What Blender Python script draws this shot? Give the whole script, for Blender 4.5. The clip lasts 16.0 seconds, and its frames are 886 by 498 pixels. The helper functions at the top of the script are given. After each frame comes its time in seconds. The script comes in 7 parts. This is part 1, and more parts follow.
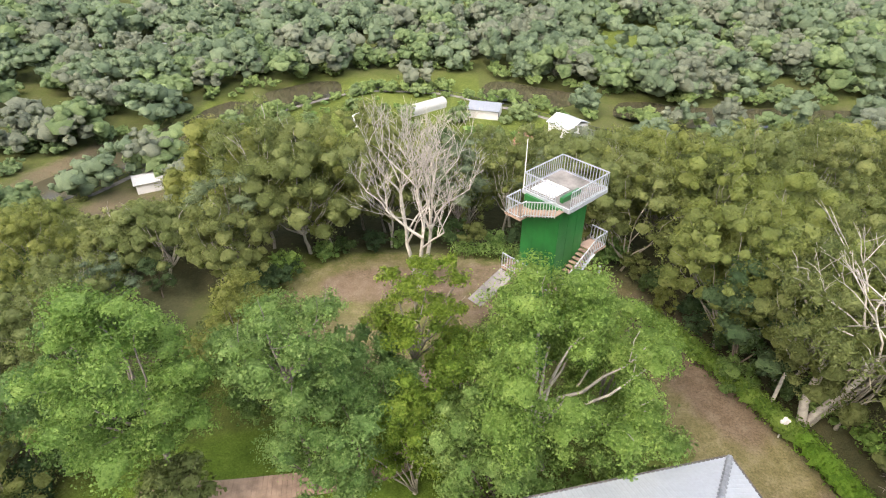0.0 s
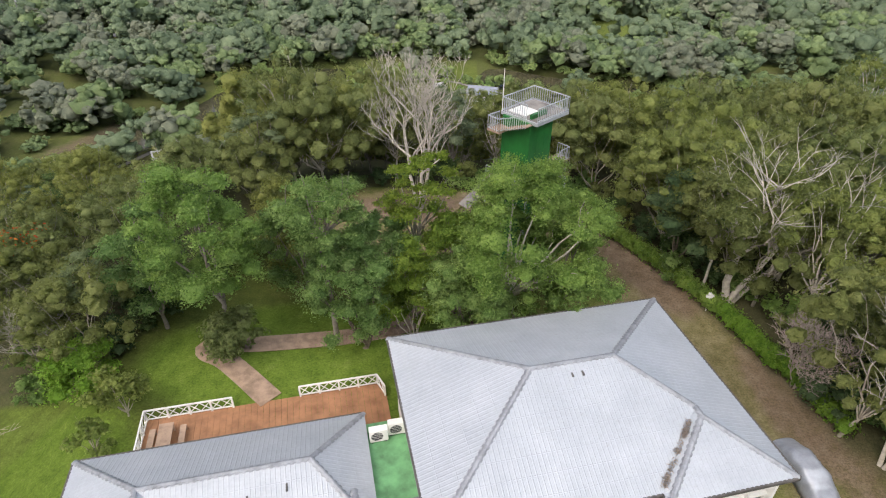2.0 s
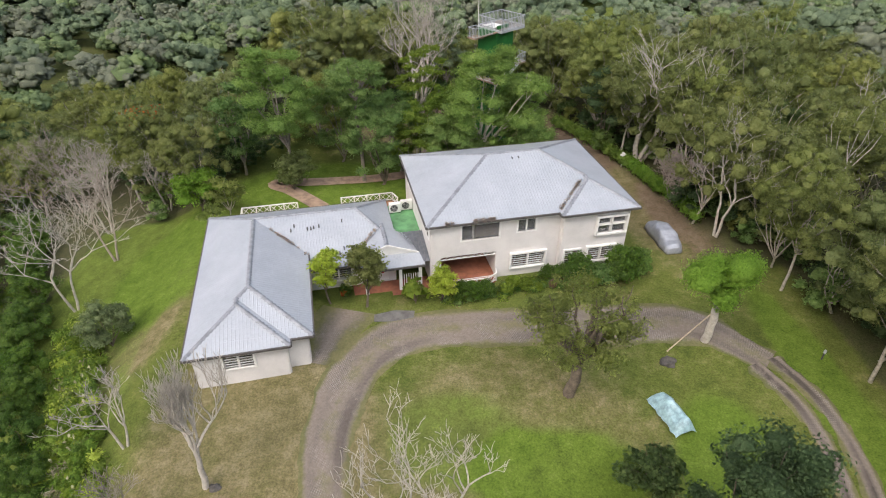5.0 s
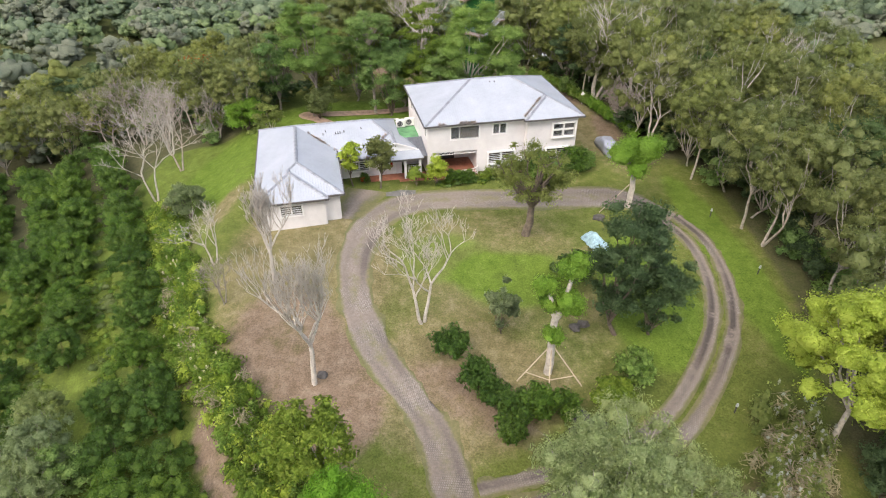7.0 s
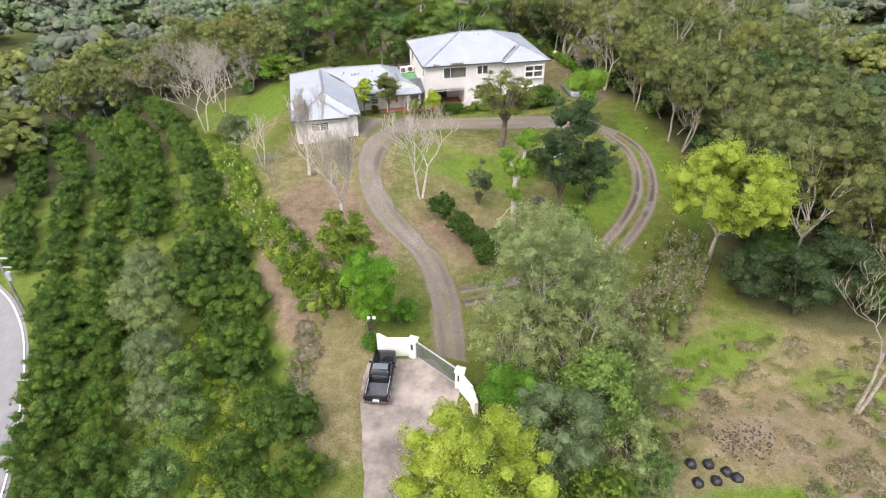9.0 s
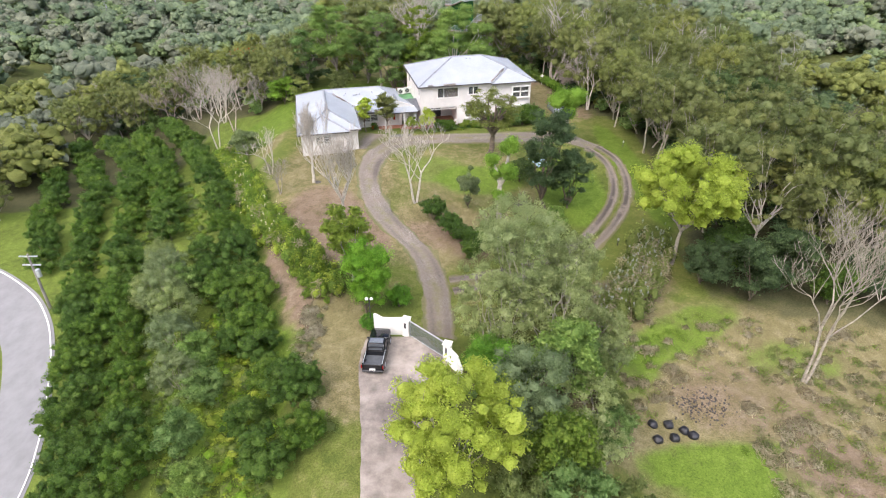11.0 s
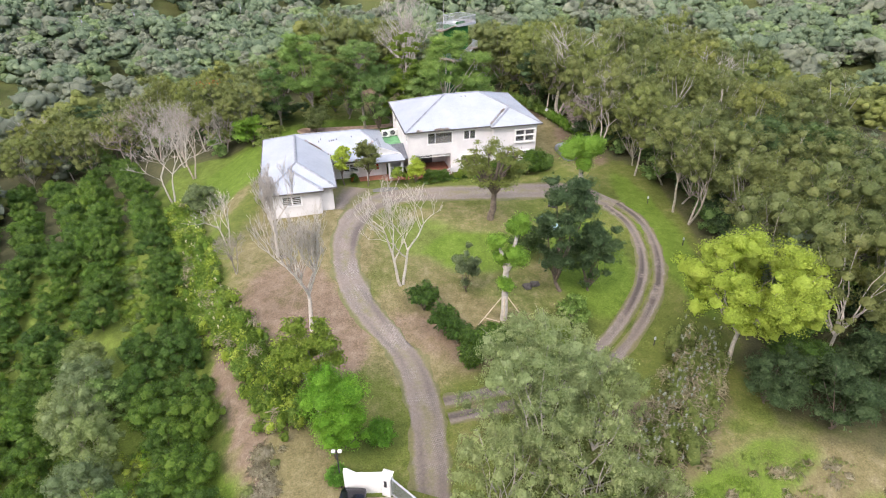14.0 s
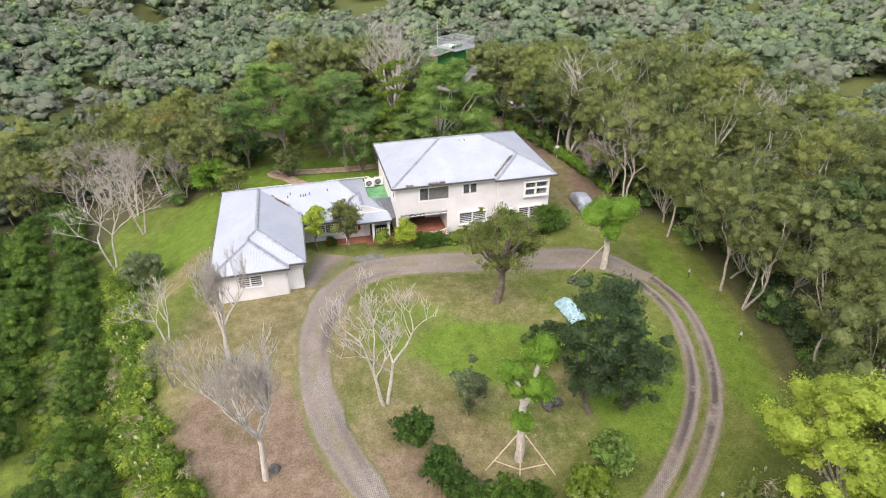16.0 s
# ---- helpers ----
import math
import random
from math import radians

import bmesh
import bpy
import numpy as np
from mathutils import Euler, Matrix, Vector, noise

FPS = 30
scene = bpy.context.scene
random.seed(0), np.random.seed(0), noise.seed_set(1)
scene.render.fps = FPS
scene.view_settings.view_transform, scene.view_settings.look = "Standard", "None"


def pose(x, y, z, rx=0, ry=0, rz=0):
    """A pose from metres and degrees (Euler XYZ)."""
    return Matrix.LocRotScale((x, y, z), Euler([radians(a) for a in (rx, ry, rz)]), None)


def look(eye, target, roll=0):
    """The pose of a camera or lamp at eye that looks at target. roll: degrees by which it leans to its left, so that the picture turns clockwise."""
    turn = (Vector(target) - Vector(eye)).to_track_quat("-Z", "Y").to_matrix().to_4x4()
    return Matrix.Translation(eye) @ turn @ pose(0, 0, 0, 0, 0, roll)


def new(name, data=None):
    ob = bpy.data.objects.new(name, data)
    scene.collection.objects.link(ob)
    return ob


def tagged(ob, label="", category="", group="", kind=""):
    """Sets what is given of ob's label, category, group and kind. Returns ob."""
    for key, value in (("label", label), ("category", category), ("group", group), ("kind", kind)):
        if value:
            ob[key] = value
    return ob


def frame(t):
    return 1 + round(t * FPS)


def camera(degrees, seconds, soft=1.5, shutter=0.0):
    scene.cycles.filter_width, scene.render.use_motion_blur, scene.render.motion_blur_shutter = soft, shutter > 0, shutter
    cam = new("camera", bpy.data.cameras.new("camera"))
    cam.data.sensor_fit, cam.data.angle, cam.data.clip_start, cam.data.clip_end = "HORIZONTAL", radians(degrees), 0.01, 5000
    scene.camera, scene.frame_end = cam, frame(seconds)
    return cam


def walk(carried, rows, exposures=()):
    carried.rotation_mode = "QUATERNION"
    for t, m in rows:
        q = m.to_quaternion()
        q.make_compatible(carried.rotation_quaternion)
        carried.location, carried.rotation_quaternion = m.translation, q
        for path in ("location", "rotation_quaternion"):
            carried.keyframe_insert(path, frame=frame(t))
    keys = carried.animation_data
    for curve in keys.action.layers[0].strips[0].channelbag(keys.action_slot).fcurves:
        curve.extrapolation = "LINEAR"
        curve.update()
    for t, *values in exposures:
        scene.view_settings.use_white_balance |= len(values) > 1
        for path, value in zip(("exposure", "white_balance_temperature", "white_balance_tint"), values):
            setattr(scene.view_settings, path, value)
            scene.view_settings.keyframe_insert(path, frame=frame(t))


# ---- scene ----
cam = camera(73.3, 16.0, 1.1)
PATH = [
    (0, (-0.038, 0.02, 39.95), (-0.029, 1.673, 38.824), 0.2),
    (0.5, (0.037, -2.678, 39.792), (0.046, -1.024, 38.667), 0.2),
    (1, (0.149, -5.69, 39.664), (0.157, -4.037, 38.538), 0.2),
    (1.5, (0.278, -8.939, 39.602), (0.285, -7.286, 38.475), 0.2),
    (2, (0.371, -12.397, 39.513), (0.378, -10.745, 38.386), 0.25),
    (2.5, (0.489, -16.097, 39.455), (0.494, -14.445, 38.327), 0.2),
    (3, (0.645, -19.998, 39.404), (0.649, -18.347, 38.275), 0.2),
    (3.5, (0.789, -24.211, 39.378), (0.791, -22.56, 38.249), 0.17),
    (4, (1.009, -28.597, 39.377), (1.009, -26.948, 38.246), 0.1),
    (5.2, (1.33, -40.25, 39.44), (1.33, -38.604, 38.307), 0.1),
    (6.5, (1.753, -53.637, 39.504), (1.753, -51.99, 38.37), 0.1),
    (7, (1.94, -58.929, 39.549), (1.941, -57.281, 38.416), 0.1),
    (7.5, (2.13, -64.246, 39.57), (2.131, -62.597, 38.437), 0.1),
    (8, (2.338, -69.633, 39.567), (2.339, -67.983, 38.435), 0.1),
    (8.5, (2.514, -74.953, 39.554), (2.514, -73.303, 38.423), 0.0),
    (9, (2.75, -80.016, 39.541), (2.749, -78.367, 38.41), -0.1),
    (9.2, (2.85, -81.65, 39.55), (2.847, -80.005, 38.413), -0.13),
    (9.9, (3.2, -85.55, 39.62), (3.197, -83.885, 38.51), -0.17),
    (10.6, (3.57, -87.35, 39.7), (3.567, -85.655, 38.64), -0.2),
    (11.3, (3.852, -86.95, 39.75), (3.848, -85.236, 38.718), -0.25),
    (11.5, (3.897, -86.515, 39.752), (3.89, -84.798, 38.726), -0.28),
    (12, (3.958, -84.2, 39.764), (3.952, -82.482, 38.739), -0.3),
    (12.5, (3.972, -81.385, 39.858), (3.972, -79.668, 38.832), -0.3),
    (13, (3.993, -78.21, 39.97), (3.998, -76.494, 38.943), -0.33),
    (13.5, (3.988, -74.786, 40.072), (3.998, -73.07, 39.045), -0.4),
    (14, (4.011, -71.098, 40.166), (4.027, -69.383, 39.139), -0.47),
    (14.5, (4.028, -67.208, 40.281), (4.047, -65.493, 39.253), -0.5),
    (15, (4.065, -63.26, 40.379), (4.089, -61.546, 39.349), -0.5),
    (15.5, (4.084, -59.27, 40.454), (4.113, -57.555, 39.425), -0.45),
    (16, (4.118, -55.17, 40.539), (4.154, -53.454, 39.512), -0.35),
]
EXPOSURES = [(0.0, 1.48, 6500, 10), (1.0, 1.38, 6450, 10), (2.0, 0.78, 6350, 10), (3.0, 0.52, 6350, 11), (4.0, 0.56, 6350, 11), (6.5, 1.03, 6350, 12), (9.0, 1.22, 6250, 13), (11.5, 1.26, 6150, 14), (14.0, 1.27, 6100, 15), (16.0, 1.17, 6250, 14)]
walk(cam, [(t, look(eye, target, roll)) for t, eye, target, roll in PATH], EXPOSURES)

# ---- daylight under an overcast sky ----
world = bpy.data.worlds.new("sky")
scene.world = world
world.use_nodes = True
wn = world.node_tree
sky = wn.nodes.new("ShaderNodeTexSky")
sky.sky_type = "NISHITA"
sky.sun_disc = False
sky.sun_elevation = radians(52)
sky.sun_rotation = radians(222)
sky.air_density, sky.dust_density, sky.ozone_density = 1.0, 6.0, 0.6
soften = wn.nodes.new("ShaderNodeHueSaturation")
soften.inputs["Saturation"].default_value = 0.86
wn.links.new(sky.outputs[0], soften.inputs["Color"])
wn.links.new(soften.outputs[0], wn.nodes["Background"].inputs[0])
wn.nodes["Background"].inputs[1].default_value = 0.13
sun = new("sun", bpy.data.lights.new("sun", "SUN"))
sun.data.energy, sun.data.angle, sun.data.color = 0.95, radians(24), (1.0, 0.97, 0.92)
sun.matrix_world = look((50, -56, 100), (0, 0, 0))


# ---- small tools ----
def ss(a, b, x):
    t = min(1.0, max(0.0, (x - a) / (b - a)))
    return t * t * (3 - 2 * t)


def link(name, mesh, parent=None, label=""):
    ob = new(name, mesh)
    if parent is not None:
        ob.parent = parent
    if label:
        ob["label"] = label
    return ob


def part(name, bm, material, parent, label="", smooth=False):
    """One bmesh as one mesh object under a thing or a part."""
    me = bpy.data.meshes.new(name)
    bmesh.ops.recalc_face_normals(bm, faces=bm.faces)
    bm.to_mesh(me)
    bm.free()
    me.materials.append(material)
    if smooth:
        for p in me.polygons:
            p.use_smooth = True
    return link(name, me, parent, label)


def raw(name, verts, faces, material, smooth=False):
    me = bpy.data.meshes.new(name)
    me.from_pydata(verts, [], faces)
    me.materials.append(material)
    if smooth:
        me.polygons.foreach_set("use_smooth", [True] * len(me.polygons))
    return me


def thing(name, m, label, category, group="", kind=""):
    ob = new(name)
    ob.empty_display_size = 0.3
    ob.matrix_world = m
    return tagged(ob, label, category, group, kind)


def box(bm, x0, y0, z0, x1, y1, z1, bevel=0.0, m=None):
    r = bmesh.ops.create_cube(bm, size=1.0, matrix=Matrix.Translation(((x0 + x1) / 2, (y0 + y1) / 2, (z0 + z1) / 2)) @ Matrix.Diagonal((abs(x1 - x0), abs(y1 - y0), abs(z1 - z0), 1)))
    vs = r["verts"]
    if bevel:
        es = list({e for v in vs for e in v.link_edges})
        o = bmesh.ops.bevel(bm, geom=es, offset=bevel, segments=1, affect="EDGES")
        vs = list({v for f in o["faces"] for v in f.verts} | {v for v in vs if v.is_valid})
    if m is not None:
        bmesh.ops.transform(bm, matrix=m, verts=vs)
    return vs


def beam(bm, p, q, w, h=None):
    """A square bar from p to q."""
    p, q = Vector(p), Vector(q)
    d = q - p
    if d.length < 1e-5:
        return
    m = Matrix.Translation((p + q) / 2) @ d.to_track_quat("Z", "Y").to_matrix().to_4x4() @ Matrix.Diagonal((w, h or w, d.length, 1))
    bmesh.ops.create_cube(bm, size=1.0, matrix=m)


def rod(bm, p, q, r0, r1=None, n=8):
    p, q = Vector(p), Vector(q)
    d = q - p
    m = Matrix.Translation((p + q) / 2) @ d.to_track_quat("Z", "Y").to_matrix().to_4x4()
    bmesh.ops.create_cone(bm, cap_ends=True, segments=n, radius1=r0, radius2=r0 if r1 is None else r1, depth=d.length, matrix=m)


def poly(bm, pts):
    return bm.faces.new([bm.verts.new(p) for p in pts])


def slab(bm, pts, t):
    """A flat polygon with thickness t below it."""
    top = [bm.verts.new(p) for p in pts]
    low = [bm.verts.new((p[0], p[1], p[2] - t)) for p in pts]
    bm.faces.new(top)
    bm.faces.new(low[::-1])
    for i in range(len(pts)):
        j = (i + 1) % len(pts)
        bm.faces.new((top[i], low[i], low[j], top[j]))


# ---- materials ----
def nodes_of(name):
    m = bpy.data.materials.new(name)
    m.use_nodes = True
    nt = m.node_tree
    return m, nt, nt.nodes["Principled BSDF"]


def noise_node(nt, scale, detail=4.0, rough=0.6, coords=None):
    n = nt.nodes.new("ShaderNodeTexNoise")
    n.inputs["Scale"].default_value = scale
    n.inputs["Detail"].default_value = detail
    n.inputs["Roughness"].default_value = rough
    if coords is not None:
        nt.links.new(coords, n.inputs["Vector"])
    return n


def ramp(nt, fac, stops):
    r = nt.nodes.new("ShaderNodeValToRGB")
    els = r.color_ramp.elements
    els[0].position, els[0].color = stops[0][0], (*stops[0][1], 1)
    els[1].position, els[1].color = stops[-1][0], (*stops[-1][1], 1)
    for p, c in stops[1:-1]:
        e = els.new(p)
        e.color = (*c, 1)
    nt.links.new(fac, r.inputs[0])
    return r


def mix(nt, fac, a, b, mode="MIX"):
    n = nt.nodes.new("ShaderNodeMix")
    n.data_type, n.blend_type = "RGBA", mode
    for sock, v in ((n.inputs[0], fac), (n.inputs[6], a), (n.inputs[7], b)):
        if isinstance(v, (float, int)):
            sock.default_value = v
        elif isinstance(v, tuple):
            sock.default_value = (*v, 1)
        else:
            nt.links.new(v, sock)
    return n.outputs[2]


def smoothly(nt, value, lo, hi):
    """0 below lo, 1 above hi."""
    n = nt.nodes.new("ShaderNodeMapRange")
    n.interpolation_type = "SMOOTHSTEP"
    n.inputs["From Min"].default_value, n.inputs["From Max"].default_value = lo, hi
    nt.links.new(value, n.inputs["Value"])
    return n.outputs["Result"]


def bump(nt, height, strength, dist, bsdf):
    b = nt.nodes.new("ShaderNodeBump")
    b.inputs["Strength"].default_value, b.inputs["Distance"].default_value = strength, dist
    nt.links.new(height, b.inputs["Height"])
    nt.links.new(b.outputs[0], bsdf.inputs["Normal"])


def plain(name, colour, rough=0.6, metal=0.0, vary=0.15, scale=3.0, fine=40.0, relief=0.15):
    """A solid surface with stains at a large and grain at a small scale."""
    m, nt, b = nodes_of(name)
    tc = nt.nodes.new("ShaderNodeTexCoord").outputs["Object"]
    n1, n2 = noise_node(nt, scale, 5, 0.65, tc), noise_node(nt, fine, 3, 0.6, tc)
    lo = tuple(c * (1 - vary * 1.6) for c in colour)
    hi = tuple(min(1, c * (1 + vary)) for c in colour)
    c1 = ramp(nt, n1.outputs[0], [(0.3, lo), (0.55, colour), (0.75, hi)]).outputs[0]
    c2 = ramp(nt, n2.outputs[0], [(0.3, (0.82, 0.82, 0.82)), (0.7, (1, 1, 1))]).outputs[0]
    nt.links.new(mix(nt, 0.6, c1, c2, "MULTIPLY"), b.inputs["Base Color"])
    b.inputs["Roughness"].default_value, b.inputs["Metallic"].default_value = rough, metal
    if relief:
        bump(nt, n2.outputs[0], relief, 0.02, b)
    return m


def leaf_material(name, dark, mid, light, gloss=0.5, through_light=0.48):
    """Foliage: each leaf and each tree differs a little, and patches of the crown differ too."""
    m, nt, b = nodes_of(name)
    geo = nt.nodes.new("ShaderNodeNewGeometry")
    info = nt.nodes.new("ShaderNodeObjectInfo")
    tc = nt.nodes.new("ShaderNodeTexCoord").outputs["Object"]
    patch = noise_node(nt, 0.55, 3, 0.6, tc)
    add = nt.nodes.new("ShaderNodeMath")
    add.operation = "MULTIPLY_ADD"
    nt.links.new(geo.outputs["Random Per Island"], add.inputs[0])
    add.inputs[1].default_value = 0.42
    wide = nt.nodes.new("ShaderNodeMath")
    wide.operation = "MULTIPLY_ADD"
    nt.links.new(noise_node(nt, 0.07, 2, 0.5, tc).outputs[0], wide.inputs[0])
    wide.inputs[1].default_value = 0.55
    add2 = nt.nodes.new("ShaderNodeMath")
    add2.operation = "MULTIPLY_ADD"
    nt.links.new(patch.outputs[0], add2.inputs[0])
    add2.inputs[1].default_value = 0.8
    fine = noise_node(nt, 5.5, 4, 0.75, tc)
    fleck = nt.nodes.new("ShaderNodeMath")
    fleck.operation = "MULTIPLY_ADD"
    nt.links.new(fine.outputs[0], fleck.inputs[0])
    fleck.inputs[1].default_value, fleck.inputs[2].default_value = 0.9, -0.75
    nt.links.new(fleck.outputs[0], wide.inputs[2])
    nt.links.new(wide.outputs[0], add2.inputs[2])
    nt.links.new(add2.outputs[0], add.inputs[2])
    col = ramp(nt, add.outputs[0], [(0.1, dark), (0.5, mid), (0.95, light)]).outputs[0]
    tint = ramp(nt, info.outputs["Random"], [(0.0, (0.74, 0.82, 0.86)), (0.3, (0.92, 0.96, 1.0)), (0.6, (1, 1, 1)), (0.8, (1.0, 1.06, 0.86)), (1.0, (1.13, 1.1, 0.9))]).outputs[0]
    col = mix(nt, 1.0, col, tint, "MULTIPLY")
    nt.links.new(col, b.inputs["Base Color"])
    b.inputs["Roughness"].default_value = gloss
    b.inputs["Specular IOR Level"].default_value = 0.3
    bump(nt, fine.outputs[0], 0.8, 0.3, b)
    tr = nt.nodes.new("ShaderNodeBsdfTranslucent")
    nt.links.new(mix(nt, 1.0, col, (1.0, 1.04, 0.72), "MULTIPLY"), tr.inputs["Color"])
    mx = nt.nodes.new("ShaderNodeMixShader")
    mx.inputs[0].default_value = through_light
    nt.links.new(b.outputs[0], mx.inputs[1])
    nt.links.new(tr.outputs[0], mx.inputs[2])
    nt.links.new(mx.outputs[0], nt.nodes["Material Output"].inputs[0])
    return m


LEAF = {
    "acacia": leaf_material("leaf_acacia", (0.101, 0.123, 0.0362), (0.221, 0.252, 0.0785), (0.368, 0.392, 0.149)),
    "camphor": leaf_material("leaf_camphor", (0.084, 0.152, 0.0378), (0.221, 0.341, 0.0945), (0.42, 0.546, 0.189)),
    "lime": leaf_material("leaf_lime", (0.1, 0.16, 0.018), (0.225, 0.325, 0.038), (0.39, 0.47, 0.08)),
    "yellow": leaf_material("leaf_yellow", (0.227, 0.292, 0.0324), (0.475, 0.572, 0.0756), (0.713, 0.778, 0.151)),
    "dark": leaf_material("leaf_dark", (0.045, 0.082, 0.032), (0.1, 0.158, 0.06), (0.2, 0.27, 0.115)),
    "orchard": leaf_material("leaf_orchard", (0.04, 0.095, 0.014), (0.104, 0.19, 0.03), (0.23, 0.335, 0.066), 0.35),
    "feather": leaf_material("leaf_feather", (0.202, 0.252, 0.0952), (0.403, 0.47, 0.196), (0.594, 0.65, 0.336)),
    "bluegreen": leaf_material("leaf_bluegreen", (0.095, 0.13, 0.075), (0.205, 0.255, 0.145), (0.34, 0.385, 0.23)),
    "conifer": leaf_material("leaf_conifer", (0.08, 0.145, 0.022), (0.195, 0.32, 0.055), (0.36, 0.49, 0.11)),
    "scrub": leaf_material("leaf_scrub", (0.11, 0.145, 0.045), (0.23, 0.285, 0.085), (0.38, 0.41, 0.16)),
    # aerial haze put into the colours: distant foliage paler, greyer and bluer
    "far": leaf_material("leaf_far_hazy", (0.0904, 0.127, 0.0881), (0.186, 0.237, 0.167), (0.328, 0.384, 0.271), 0.6),
    "hazygrey": leaf_material("leaf_hazy_grey", (0.113, 0.13, 0.113), (0.215, 0.235, 0.203), (0.356, 0.373, 0.322), 0.6),
    "hazylime": leaf_material("leaf_hazy_lime", (0.112, 0.162, 0.0672), (0.23, 0.302, 0.125), (0.392, 0.465, 0.202), 0.6),
    "red": leaf_material("leaf_flower", (0.35, 0.05, 0.01), (0.6, 0.10, 0.02), (0.75, 0.25, 0.04)),
    "cypress": leaf_material("leaf_cypress", (0.07, 0.165, 0.014), (0.17, 0.37, 0.035), (0.32, 0.56, 0.08)),
    "plume": leaf_material("leaf_plume", (0.55, 0.50, 0.40), (0.70, 0.66, 0.56), (0.82, 0.79, 0.70)),
    "greygreen": leaf_material("leaf_greygreen", (0.135, 0.18, 0.075), (0.27, 0.335, 0.15), (0.42, 0.49, 0.25)),
    "sprout": leaf_material("leaf_sprout", (0.11, 0.21, 0.02), (0.25, 0.42, 0.045), (0.42, 0.60, 0.09)),
    "straw": leaf_material("leaf_straw", (0.25, 0.20, 0.13), (0.45, 0.39, 0.26), (0.65, 0.58, 0.44)),
}
BARK = {
    "pale": plain("bark_pale", (0.40, 0.36, 0.29), 0.9, vary=0.35, scale=2.5, fine=25),
    "white": plain("bark_white", (0.52, 0.475, 0.41), 0.9, vary=0.25, scale=2.5, fine=25),
    "twig": plain("bark_twig", (0.40, 0.335, 0.285), 0.9, vary=0.25, scale=2.5, fine=25),
    "brown": plain("bark_brown", (0.17, 0.135, 0.10), 0.9, vary=0.35, scale=2.5, fine=25),
    "grey": plain("bark_grey", (0.30, 0.26, 0.22), 0.9, vary=0.3, scale=2.5, fine=25),
}
WHITE = plain("white_paint", (0.80, 0.79, 0.76), 0.55, vary=0.06, scale=1.2)
WALL = plain("cream_render", (0.70, 0.672, 0.652), 0.85, vary=0.08, scale=0.5, fine=30)
GALV = plain("galvanised_steel", (0.55, 0.57, 0.60), 0.45, 0.35, vary=0.12)
DARKMETAL = plain("dark_metal", (0.06, 0.06, 0.065), 0.5, 0.3)
GREEN = plain("green_cladding", (0.02, 0.14, 0.03), 0.4, vary=0.22, scale=0.5)
TIMBER = plain("weathered_decking", (0.36, 0.255, 0.185), 0.8, vary=0.28, scale=1.2)
DECKWOOD = plain("brown_decking", (0.34, 0.17, 0.085), 0.75, vary=0.25, scale=0.9)
TERRACOTTA = plain("terracotta_tiles", (0.34, 0.13, 0.075), 0.7, vary=0.2, scale=2.0)
CONCRETE = plain("stained_concrete", (0.27, 0.25, 0.23), 0.9, vary=0.4, scale=0.45, fine=12)
STONE = plain("field_stone", (0.10, 0.092, 0.083), 0.95, vary=0.3, scale=2.5)
APRON = plain("pinkish_stained_concrete", (0.33, 0.285, 0.25), 0.9, vary=0.42, scale=0.35, fine=9)
SLATE = plain("dark_slab_stone", (0.15, 0.145, 0.14), 0.8, vary=0.25, scale=1.5)
ASPHALT = plain("worn_asphalt", (0.22, 0.22, 0.225), 0.9, vary=0.1, scale=0.6, fine=60)
LINE = plain("road_line", (0.72, 0.72, 0.70), 0.8, vary=0.1)
GREENFLOOR = plain("green_roof_coating", (0.15, 0.36, 0.16), 0.6, vary=0.3, scale=0.9)
DARKROOF = plain("dark_corrugated_roof", (0.17, 0.18, 0.20), 0.5, 0.2, vary=0.15)
BLACKPAINT = plain("black_car_paint", (0.008, 0.009, 0.012), 0.16, vary=0.05, relief=0.0)
RUBBER = plain("tyre_rubber", (0.02, 0.02, 0.02), 0.85)
COVER = plain("grey_car_cover", (0.36, 0.385, 0.44), 0.42, 0.25, vary=0.16, scale=1.5)
TARP = plain("pale_blue_tarp", (0.32, 0.48, 0.52), 0.4, vary=0.3, scale=3.0)
BAGS = plain("black_sacks", (0.02, 0.02, 0.024), 0.45)
REDLIGHT = plain("red_lamp_glass", (0.35, 0.01, 0.01), 0.2, relief=0)
CURTAIN = plain("brown_curtain", (0.26, 0.19, 0.15), 0.9)
# dark colour stands in for the unlit rooms behind the panes
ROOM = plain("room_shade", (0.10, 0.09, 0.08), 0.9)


def glass_material():
    m, nt, b = nodes_of("window_glass")
    b.inputs["Base Color"].default_value = (0.6, 0.62, 0.63, 1)
    b.inputs["Roughness"].default_value = 0.03
    b.inputs["Transmission Weight"].default_value = 0.9
    return m


GLASS = glass_material()


